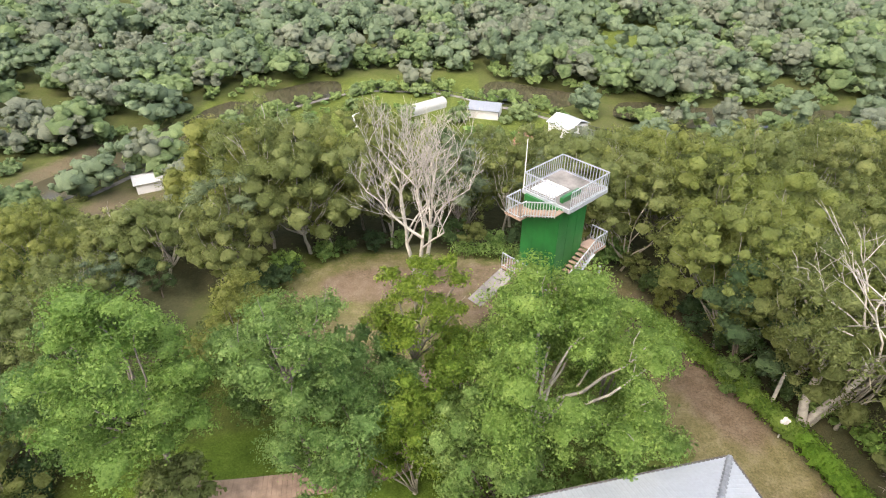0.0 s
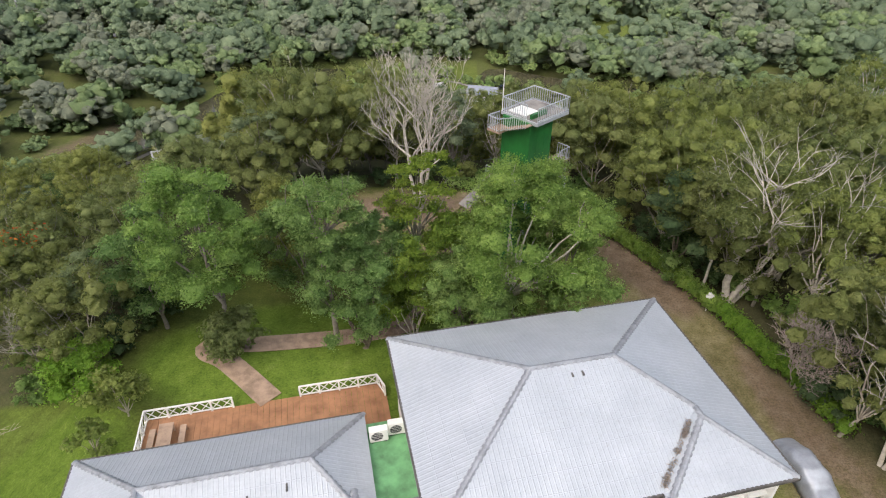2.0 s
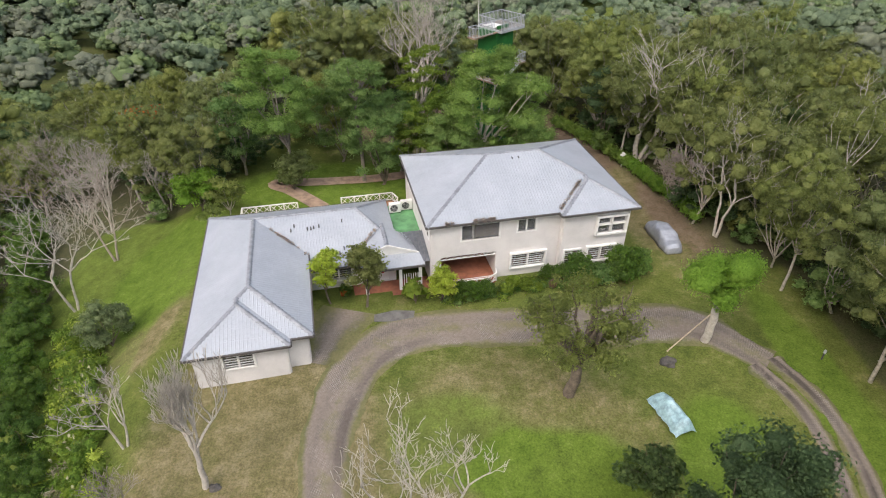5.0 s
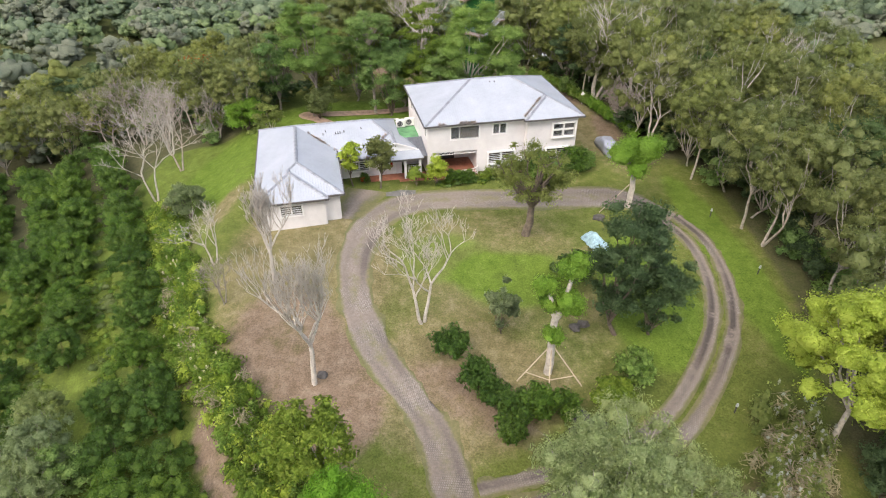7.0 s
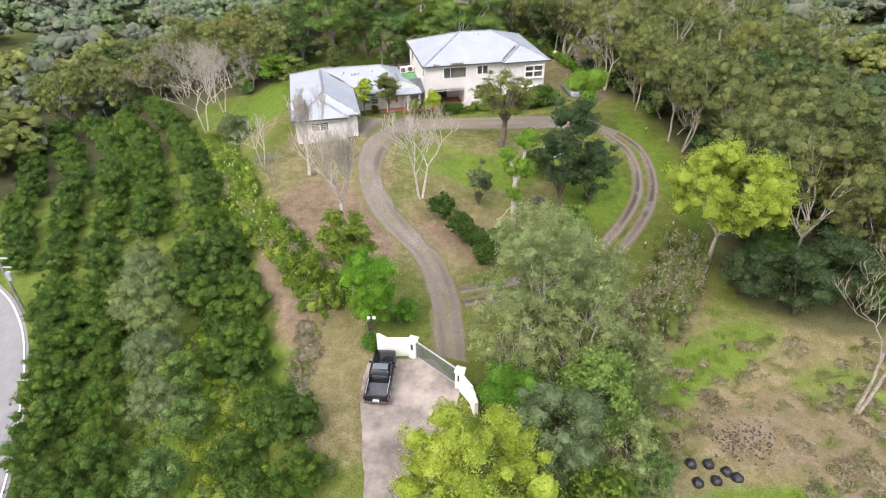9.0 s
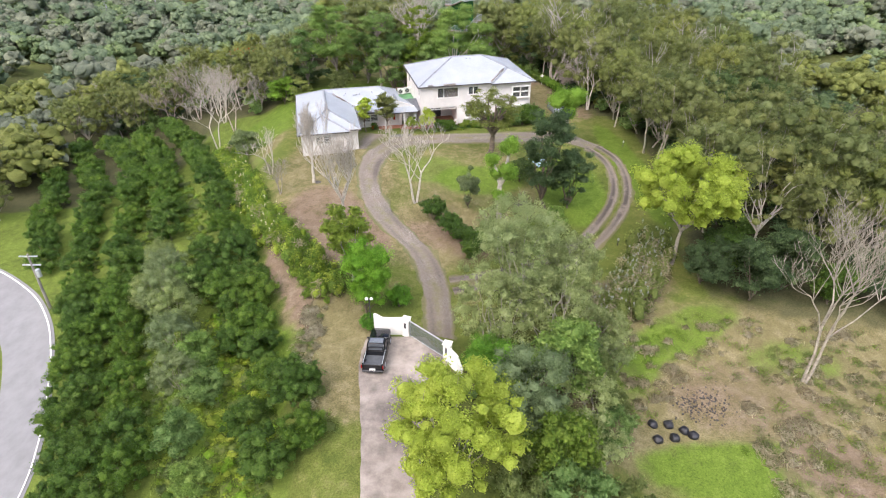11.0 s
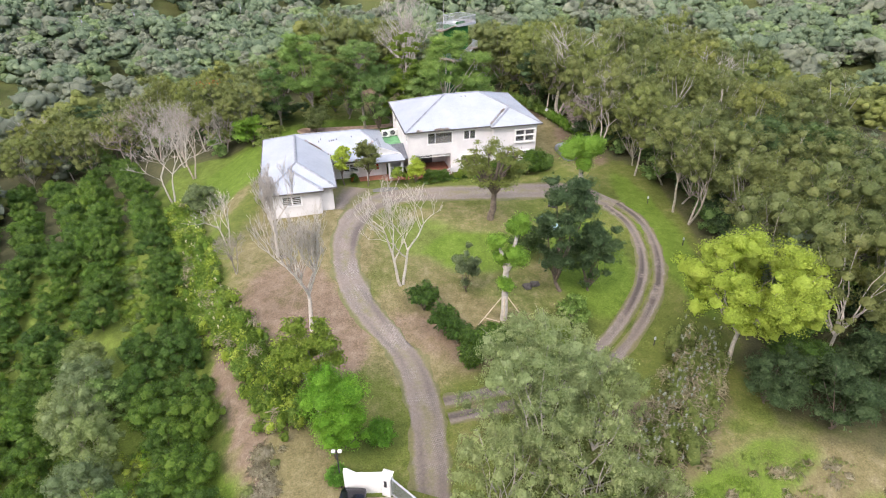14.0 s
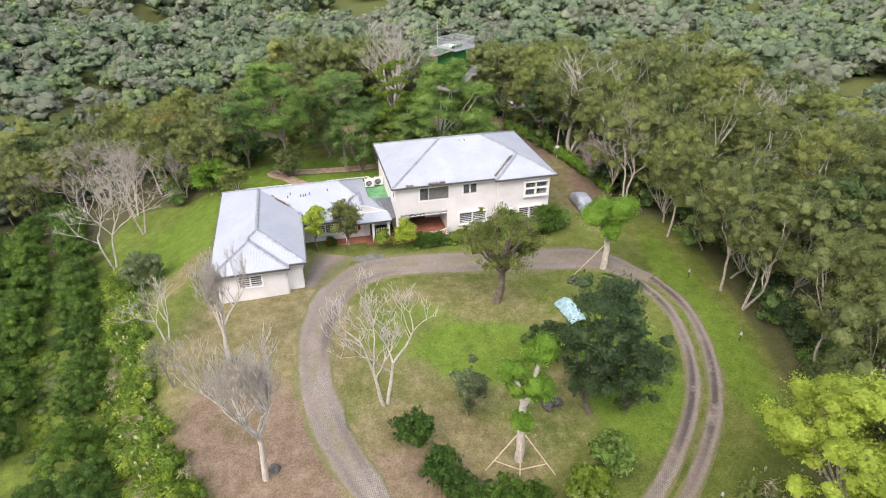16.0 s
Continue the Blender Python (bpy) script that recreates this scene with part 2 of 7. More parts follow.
def roof_material():
    """Pale painted steel sheet with faint grime, streaks down the slope and lichen."""
    m, nt, b = nodes_of("pale_roof_sheet")
    tc = nt.nodes.new("ShaderNodeTexCoord").outputs["Object"]
    big, small = noise_node(nt, 0.35, 5, 0.7, tc), noise_node(nt, 6.0, 4, 0.7, tc)
    base = ramp(nt, big.outputs[0], [(0.3, (0.34, 0.368, 0.405)), (0.55, (0.39, 0.418, 0.458)), (0.75, (0.435, 0.462, 0.502))]).outputs[0]
    grime = ramp(nt, small.outputs[0], [(0.35, (0.80, 0.79, 0.77)), (0.6, (1, 1, 1))]).outputs[0]
    spots = ramp(nt, noise_node(nt, 1.3, 6, 0.75, tc).outputs[0], [(0.62, (1, 1, 1)), (0.74, (0.80, 0.77, 0.72))]).outputs[0]
    col = mix(nt, 0.4, base, grime, "MULTIPLY")
    nt.links.new(mix(nt, 0.8, col, spots, "MULTIPLY"), b.inputs["Base Color"])
    b.inputs["Roughness"].default_value, b.inputs["Metallic"].default_value = 0.42, 0.1
    bump(nt, small.outputs[0], 0.1, 0.02, b)
    return m


ROOF = roof_material()
CAP = plain("ridge_cap_sheet", (0.30, 0.315, 0.34), 0.5, 0.25, vary=0.25, scale=2.0)
GUTTER = plain("grimy_gutter", (0.10, 0.092, 0.085), 0.7, vary=0.3, scale=2.0)


def grass_material():
    """Lawn with mown grass, dry grass and bare soil laid out by attributes, broken up by noise."""
    m, nt, b = nodes_of("lawn_and_soil")
    tc = nt.nodes.new("ShaderNodeTexCoord").outputs["Object"]
    n1, n2, n3 = noise_node(nt, 0.14, 6, 0.7, tc), noise_node(nt, 0.9, 6, 0.75, tc), noise_node(nt, 7.0, 5, 0.75, tc)
    fresh = ramp(nt, mix(nt, 0.45, n1.outputs[0], n2.outputs[0]), [(0.36, (0.072, 0.098, 0.022)), (0.5, (0.118, 0.142, 0.033)), (0.64, (0.19, 0.188, 0.065))]).outputs[0]
    dry = ramp(nt, n2.outputs[0], [(0.3, (0.125, 0.115, 0.05)), (0.5, (0.185, 0.16, 0.08)), (0.7, (0.265, 0.225, 0.135))]).outputs[0]
    soil = ramp(nt, n2.outputs[0], [(0.3, (0.135, 0.10, 0.066)), (0.5, (0.19, 0.14, 0.10)), (0.75, (0.26, 0.205, 0.155))]).outputs[0]
    lush = ramp(nt, n2.outputs[0], [(0.3, (0.08, 0.13, 0.018)), (0.55, (0.125, 0.185, 0.028)), (0.75, (0.18, 0.235, 0.05))]).outputs[0]
    # floor of the woods: litter, darkened with the trees' shade in its colour
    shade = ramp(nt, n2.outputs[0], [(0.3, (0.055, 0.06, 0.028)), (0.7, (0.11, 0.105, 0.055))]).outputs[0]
    broken = mix(nt, 0.5, n1.outputs[0], n2.outputs[0])

    def masked(name, spread):
        at_ = nt.nodes.new("ShaderNodeAttribute")
        at_.attribute_name = name
        a = nt.nodes.new("ShaderNodeMath")
        a.operation = "MULTIPLY_ADD"
        nt.links.new(broken, a.inputs[0])
        a.inputs[1].default_value = spread
        nt.links.new(at_.outputs["Fac"], a.inputs[2])
        return smoothly(nt, a.outputs[0], 0.12 + spread * 0.5, 0.75 + spread * 0.5)

    col = mix(nt, masked("dry", 1.8), fresh, dry)
    col = mix(nt, masked("lush", 1.8), col, lush)
    col = mix(nt, masked("soil", 1.8), col, soil)
    col = mix(nt, masked("shaded_litter", 1.2), col, shade)
    blades = ramp(nt, n3.outputs[0], [(0.28, (0.42, 0.44, 0.4)), (0.72, (1.45, 1.45, 1.4))]).outputs[0]
    nt.links.new(mix(nt, 0.85, col, blades, "MULTIPLY"), b.inputs["Base Color"])
    b.inputs["Roughness"].default_value = 0.95
    b.inputs["Specular IOR Level"].default_value = 0.1
    bump(nt, n3.outputs[0], 0.7, 0.1, b)
    return m


GRASS = grass_material()


def drive_material():
    """Grass-jointed paving: rows of worn blocks, earth and grass in the joints, the edges grown over."""
    m, nt, b = nodes_of("mossy_paving")
    tc = nt.nodes.new("ShaderNodeTexCoord").outputs["UV"]
    br = nt.nodes.new("ShaderNodeTexBrick")
    br.inputs["Scale"].default_value = 1.0
    br.inputs["Brick Width"].default_value, br.inputs["Row Height"].default_value = 0.15, 0.17
    br.inputs["Mortar Size"].default_value, br.inputs["Mortar Smooth"].default_value = 0.03, 0.6
    br.inputs["Color1"].default_value, br.inputs["Color2"].default_value, br.inputs["Mortar"].default_value = (0.35, 0.315, 0.275, 1), (0.265, 0.235, 0.205, 1), (0.145, 0.122, 0.10, 1)
    nt.links.new(tc, br.inputs["Vector"])
    ob = nt.nodes.new("ShaderNodeTexCoord").outputs["Object"]
    n1, n2, n0 = noise_node(nt, 0.45, 6, 0.75, ob), noise_node(nt, 5.0, 4, 0.7, ob), noise_node(nt, 0.3, 6, 0.72, ob)
    earth = ramp(nt, n0.outputs[0], [(0.36, (0, 0, 0)), (0.54, (0.95, 0.95, 0.95))]).outputs[0]
    col = mix(nt, earth, br.outputs[0], (0.225, 0.188, 0.155))
    rut = nt.nodes.new("ShaderNodeAttribute")
    rut.attribute_name = "rut"
    damp = nt.nodes.new("ShaderNodeMath")
    damp.operation = "MULTIPLY"
    nt.links.new(rut.outputs["Fac"], damp.inputs[0])
    nt.links.new(smoothly(nt, n1.outputs[0], 0.28, 0.5), damp.inputs[1])
    col = mix(nt, damp.outputs[0], col, (0.075, 0.064, 0.055))
    wear = nt.nodes.new("ShaderNodeAttribute")
    wear.attribute_name = "grown"
    a = nt.nodes.new("ShaderNodeMath")
    a.operation = "MULTIPLY_ADD"
    nt.links.new(n1.outputs[0], a.inputs[0])
    a.inputs[1].default_value = 1.6
    nt.links.new(wear.outputs["Fac"], a.inputs[2])
    grown = smoothly(nt, a.outputs[0], 0.92, 1.5)
    grass = ramp(nt, n1.outputs[0], [(0.35, (0.10, 0.112, 0.035)), (0.65, (0.17, 0.155, 0.07))]).outputs[0]
    col = mix(nt, grown, col, grass)
    c2 = ramp(nt, n2.outputs[0], [(0.3, (0.72, 0.72, 0.72)), (0.7, (1.15, 1.15, 1.15))]).outputs[0]
    nt.links.new(mix(nt, 0.85, col, c2, "MULTIPLY"), b.inputs["Base Color"])
    b.inputs["Roughness"].default_value = 0.95
    bump(nt, br.outputs[1], -0.5, 0.05, b)
    return m


DRIVE = drive_material()


def water_material():
    m, nt, b = nodes_of("muddy_river")
    b.inputs["Base Color"].default_value = (0.075, 0.068, 0.04, 1)
    b.inputs["Roughness"].default_value = 0.12
    bump(nt, noise_node(nt, 0.6, 3, 0.5, nt.nodes.new("ShaderNodeTexCoord").outputs["Object"]).outputs[0], 0.08, 0.1, b)
    return m


WATER = water_material()

# ---- ground ----
RIVER = [(-150, 60), (-118, 100), (-97, 129), (-92, 137), (-85, 151), (-76, 164), (-67, 181), (-55, 193), (-30, 211), (-7, 213), (18, 205), (38, 194), (60, 186), (80, 178), (120, 176), (190, 172), (300, 185)]


def seg_dist(px, py, a, b):
    dx, dy = b[0] - a[0], b[1] - a[1]
    t = max(0, min(1, ((px - a[0]) * dx + (py - a[1]) * dy) / (dx * dx + dy * dy)))
    return math.hypot(px - a[0] - t * dx, py - a[1] - t * dy)


def river_dist(x, y):
    return min(seg_dist(x, y, RIVER[i], RIVER[i + 1]) for i in range(len(RIVER) - 1))


def brink(y):
    """x of the western edge of the hilltop."""
    return min(-12 - 0.30 * (y + 32), -4.0) if y < -10 else max(-18.6 - 0.12 * (y + 10), -26)


def ground(x, y):
    z = 7.4 - 3.7 * ss(-6, -46, y) - 3.0 * ss(-48, -85, y)
    d = brink(y) - x
    z -= 3.2 * ss(0, 8, d) + 9.0 * ss(4, 42, d) + 9 * ss(40, 110, d)
    e = x - (30 + 0.10 * (y + 20))
    z -= 2.1 * ss(12, 22, x) * ss(-40, -48, y) + 8 * ss(14, 52, e) + 18 * ss(44, 115, e)
    z -= 5 * ss(44, 66, y)
    n = ss(58, 125, y)
    z = max(z * (1 - n) - 30 * n, -30)
    if y > 50 or x < -90:
        z -= 3.2 * ss(9.5, 5, river_dist(x, y))
    z += 16 * ss(300, 520, y + 0.12 * abs(x)) + 70 * ss(420, 900, y)
    return z + 10 * ss(-120, -260, x) + 10 * ss(150, 330, x)


def blob(x, y, cx, cy, rx, ry, turn=0.0):
    c, s = math.cos(radians(turn)), math.sin(radians(turn))
    u, v = ((x - cx) * c + (y - cy) * s) / rx, (-(x - cx) * s + (y - cy) * c) / ry
    return ss(1.15, 0.75, math.hypot(u, v))


def forest(x, y):
    """1 where woods stand round the garden."""
    if y > 47:
        return 1.0
    if y > 36:
        east = 13 + (47 - y) * 0.5
    elif y > 5:
        east = 19 + (36 - y) * 0.3
    elif y > -28:
        east = 32.5
    else:
        east = 29 + (-28 - y) * 0.15
    if x > east and not (y < -40.5 - 0.12 * (x - 30) and x < 70):
        return 1.0
    if y > 18 and x < -24 + 0.25 * (y - 18):
        return 1.0
    if -3 < y <= 18 and x < -37:
        return 1.0
    return 0.0


def axis(lo, mid0, mid1, hi, fine, coarse):
    """Positions along an axis: fine in the middle, coarser outward."""
    out, step, v = [], fine, mid0
    while v < mid1:
        out.append(v)
        v += fine
    low, v = [], mid0 - fine
    while v > lo:
        low.append(v)
        step = min(coarse, step * 1.15)
        v -= step
    step, v = fine, out[-1] + fine
    while v < hi:
        out.append(v)
        step = min(coarse, step * 1.15)
        v += step
    return low[::-1] + out


def make_ground():
    xs, ys = axis(-900, -62, 62, 900, 1.0, 40), axis(-500, -75, 62, 1300, 1.0, 40)
    nx, ny = len(xs), len(ys)
    verts, dry, soil, lush, shaded_litter = [], [], [], [], []
    for y in ys:
        for x in xs:
            z = ground(x, y)
            if abs(x) < 80 and abs(y) < 80:
                z += 0.07 * noise.noise((x * 0.35, y * 0.35, 0.3))
            verts.append((x, y, z))
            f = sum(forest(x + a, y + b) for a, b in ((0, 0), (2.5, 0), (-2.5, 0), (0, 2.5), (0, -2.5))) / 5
            d = 0.3 * blob(x, y, 6, -18, 12, 14) + 0.5 * blob(x, y, 3, -28, 8, 6) + 0.55 * blob(x, y, -11, -14, 8, 14) + 0.8 * blob(x, y, 20, 30, 5, 24, 8)
            d += 0.5 * blob(x, y, -1, 38, 14, 10) + 0.95 * blob(x, y, 34, -50, 24, 11) + 0.7 * blob(x, y, -7, -45, 5, 10, 25) + 0.6 * blob(x, y, -25, 0, 5, 10)
            s = 0.7 * blob(x, y, -10.5, -23.5, 5, 7, 20) + 0.7 * blob(x, y, -6, -29, 4, 6) + 0.55 * blob(x, y, 4, -28.5, 6, 2.6, -30) + 0.8 * blob(x, y, 19, 33, 3.2, 9, 12) + 0.62 * blob(x, y, 25.5, 14, 3, 9, 12)
            s += 0.5 * blob(x, y, 30, -50, 8, 4.5) + 0.6 * blob(x, y, 34, -57, 5, 3) + 0.8 * blob(x, y, -20, -22, 1.2, 6, 28) + 0.8 * blob(x, y, -12.6, -36, 1.3, 10, 28) + 0.75 * blob(x, y, -5, 42, 6, 3) + 0.62 * blob(x, y, 6, 41, 9, 5) + 0.5 * blob(x, y, 22, -38, 7, 3, 20)
            l = 0.8 * blob(x, y, 20, -18, 4.5, 9) + 0.7 * blob(x, y, 9, -16, 6, 4) + 0.45 * blob(x, y, 2, -13, 5, 4) + 0.7 * blob(x, y, -24, 8, 6, 9) + 0.8 * blob(x, y, -9, 20, 14, 7) + 0.9 * blob(x, y, 29, -12, 2.2, 16, 4)
            l += 0.6 * blob(x, y, 27, -42.5, 7, 2.4, 25) + 0.5 * blob(x, y, 20.5, -47.5, 2.2, 5, -40) + 0.8 * blob(x, y, 27, -57, 9, 3) + 0.5 * blob(x, y, 36, -46, 5, 2.5) + 0.7 * blob(x, y, -16, -47, 8, 7)
            if brink(y) - x > 3 and y < 20:
                l += 0.42
            park = math.hypot((x + 20) / 62, (y - 165) / 40) < 1.0 or blob(x, y, 82, 258, 24, 24) > 0.3
            if y > 110:
                l += 0.3 if park else 0.22
            s += 0.95 * blob(x, y, -99, 143, 12, 4, 60) + 0.55 * blob(x, y, -74, 122, 16, 9, 60) + 0.5 * blob(x, y, -72, 110, 6, 14, 30)
            d += 0.14
            dry.append(d), soil.append(s), lush.append(l)
            # painted shade of the woods, after the forest mask; none in the park
            shaded_litter.append(0.9 * f ** 2 if y < 100 else 0.0 if park else 0.45)
    faces = [(j * nx + i, j * nx + i + 1, (j + 1) * nx + i + 1, (j + 1) * nx + i) for j in range(ny - 1) for i in range(nx - 1)]
    me = raw("ground", verts, faces, GRASS, True)
    for name, values in (("dry", dry), ("soil", soil), ("lush", lush), ("shaded_litter", shaded_litter)):
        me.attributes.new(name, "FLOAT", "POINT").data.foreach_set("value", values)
    return tagged(link("ground", me), "grassy hilltop with dry and bare patches sloping to a river", "ground", kind="structure")


make_ground()


def smooth_line(pts, n=8):
    """A Catmull-Rom line through the points."""
    out, p = [], [pts[0], *pts, pts[-1]]
    for i in range(1, len(p) - 2):
        for k in range(n):
            t = k / n
            out.append(tuple(0.5 * (2 * p[i][c] + (p[i + 1][c] - p[i - 1][c]) * t + (2 * p[i - 1][c] - 5 * p[i][c] + 4 * p[i + 1][c] - p[i + 2][c]) * t * t + (3 * p[i][c] - p[i - 1][c] - 3 * p[i + 1][c] + p[i + 2][c]) * t ** 3) for c in range(2)))
    return out + [pts[-1]]


def ribbon(name, left, right, material, label, category, lift=0.06, cross=4, flat=None, middle=0.0, ragged=1.0, ruts=((0.28, 0.6), (0.76, 1.0))):
    """A surface between two lines, laid on the ground."""
    verts, faces, uvs, run, grown, worn = [], [], [], 0.0, [], []
    for k, (a, b) in enumerate(zip(left, right)):
        if k:
            run += math.dist(((a[0] + b[0]) / 2, (a[1] + b[1]) / 2), ((left[k - 1][0] + right[k - 1][0]) / 2, (left[k - 1][1] + right[k - 1][1]) / 2))
        w = math.dist(a, b)
        for i in range(cross + 1):
            f = i / cross
            wob = 0.55 * noise.noise((run * 0.4, f * 3, 7)) + 0.3 * noise.noise((run * 1.3, f * 3, 9)) if i in (0, cross) else 0
            wob *= ragged
            x, y = a[0] + (b[0] - a[0]) * f + wob, a[1] + (b[1] - a[1]) * f + wob
            verts.append((x, y, (ground(x, y) if flat is None else flat) + lift - (0.05 if i in (0, cross) and flat is None else 0)))
            uvs.append((f * w, run))
            fade = min(1.0, max(0.15, 0.55 + 1.1 * noise.noise((run * 0.13, f * 1.5, 3.0))))
            worn.append(fade * max(w_ * max(0.0, 1 - abs(f - f_) * 5) for f_, w_ in ruts))
            grown.append(1.0 if i in (0, cross) else max(0.45 if i in (1, cross - 1) else 0.0, middle * (1 - abs(f - 0.5) * 3.2)))
    c = cross + 1
    for k in range(len(left) - 1):
        for i in range(cross):
            faces.append((k * c + i, k * c + i + 1, (k + 1) * c + i + 1, (k + 1) * c + i))
    me = raw(name, verts, faces, material, True)
    me.attributes.new("rut", "FLOAT", "POINT").data.foreach_set("value", worn)
    me.attributes.new("grown", "FLOAT", "POINT").data.foreach_set("value", grown)
    lay = me.uv_layers.new(name="UVMap")
    for lp in me.loops:
        lay.data[lp.index].uv = uvs[lp.vertex_index]
    return tagged(link(name, me), label, category, kind="structure")


def offset_line(line, off):
    out = []
    for k, (x, y) in enumerate(line):
        a, b = line[max(0, k - 1)], line[min(len(line) - 1, k + 1)]
        dx, dy = b[0] - a[0], b[1] - a[1]
        q = math.hypot(dx, dy) or 1
        out.append((x - dy / q * off, y + dx / q * off))
    return out


# the paved drive from the gate up to the house, and the two-track loop back
DRIVE_L = smooth_line([(1.9, -43.6), (1.6, -40), (1.1, -36), (-0.4, -31), (-3.2, -27.2), (-6.0, -22.5), (-7.4, -17.5), (-8.0, -12), (-7.0, -6.5), (-3.2, -1.7), (3, -0.5), (9.3, -0.3), (15.7, 0.3), (22, -0.4), (26.5, -5.5)])
DRIVE_R = smooth_line([(4.9, -44.6), (4.8, -41.5), (4.4, -36.3), (3.0, -31.4), (0.6, -27.8), (-1.7, -24.0), (-3.9, -19), (-4.5, -15), (-4.2, -11.5), (-3, -7.6), (0.5, -5.3), (6.5, -4.9), (14.8, -4.8), (21, -4.8), (24.6, -7.6)])
ribbon("driveway", DRIVE_L, DRIVE_R, DRIVE, "worn grass-jointed paved driveway curving up to the house", "driveway", cross=10, middle=0.35)
LOOP = smooth_line([(25.2, -6.4), (26.7, -10.5), (26.85, -15.4), (25.8, -20.4), (23.7, -24.6), (20.3, -29.2), (17.5, -31.7), (14.0, -33.8), (9.5, -35.3), (4.5, -36.5)])
for side in (-0.85, 0.85):
    ribbon("wheel_track", offset_line(LOOP, side - 0.72), offset_line(LOOP, side + 0.72), DRIVE, "worn grey wheel track round the lawn", "track", 0.07, 6, ruts=((0.5, 1.3), (0.3, 1.2)))
ribbon("forecourt", [(-9.2, -6.5), (-9.5, -3), (-9.2, 0)], [(-7.0, -7), (-5.0, -3), (-3.2, -1.4)], DRIVE, "mossy paved forecourt before the wing", "forecourt", 0.05, 4)
ribbon("apron", smooth_line([(-3.4, -44.2), (-3.75, -47.5), (-3.2, -52.3), (-2.6, -56.2), (-2.2, -64), (-3, -80)]), smooth_line([(1.9, -44.2), (3.8, -46.9), (3.7, -49.5), (2.2, -54), (1.8, -64), (1.2, -80)]), APRON, "stained concrete apron outside the gate", "driveway", 0.16, 6, ragged=0.3)
ROADL = smooth_line([(-75, -12), (-60, -17), (-50.5, -23), (-44.7, -29), (-40.8, -35.1), (-37.8, -41.1), (-34.6, -48.2), (-33, -55), (-33, -70)])
ribbon("road", offset_line(ROADL, -5.8), ROADL, ASPHALT, "grey asphalt road bending round the orchard", "road", 0.12, 4, ragged=0.0)
ribbon("edge_line", offset_line(ROADL, -0.55), offset_line(ROADL, -0.37), LINE, "white painted edge line on the road", "line", 0.24, 1, ragged=0.0)
water_line = smooth_line(RIVER, 5)
ribbon("river", offset_line(water_line, -9), offset_line(water_line, 9), WATER, "slow brown river below wooded banks", "water", 0.0, 2, flat=-31.2)
QUAY = smooth_line([(-108, 90), (-86, 123), (-73, 147), (-61, 169), (-50, 181), (-34, 195), (-23, 199), (-8, 198), (4, 195), (15, 187), (25, 181), (52, 161), (65, 159)])
ribbon("riverside_path", offset_line(QUAY, -1.6), offset_line(QUAY, 0.0), CONCRETE, "narrow concrete path along the river park", "path", 0.1, 2)

# ---- house: u along the front, v to the back, h above the terrace ----
HM = pose(-0.05, 2.13, 7.4, 0, 0, 12.5)


def at(u, v, h=0.0):
    return HM @ Vector((u, v, h))


def wall_with_openings(bm, a, b, h0, h1, thick, holes):
    """A wall from a to b (plan points) pierced by holes (s0, s1, h0, h1), s along the wall from a."""
    ax, ay = a
    length = math.dist(a, b)
    ang = math.atan2(b[1] - ay, b[0] - ax)
    m = Matrix.Translation((ax, ay, 0)) @ Matrix.Rotation(ang, 4, "Z")
    ss_ = sorted({0.0, length, *[q for hole in holes for q in hole[:2]]})
    hs = sorted({h0, h1, *[q for hole in holes for q in hole[2:]]})
    for i in range(len(ss_) - 1):
        run = None
        for j in range(len(hs) - 1):
            cs, ch = (ss_[i] + ss_[i + 1]) / 2, (hs[j] + hs[j + 1]) / 2
            solid = not any(q[0] < cs < q[1] and q[2] < ch < q[3] for q in holes)
            if solid:
                run = [hs[j], hs[j + 1]] if run is None else [run[0], hs[j + 1]]
            if run and (not solid or j == len(hs) - 2):
                box(bm, ss_[i], -thick / 2, run[0], ss_[i + 1], thick / 2, run[1], m=m)
                run = None


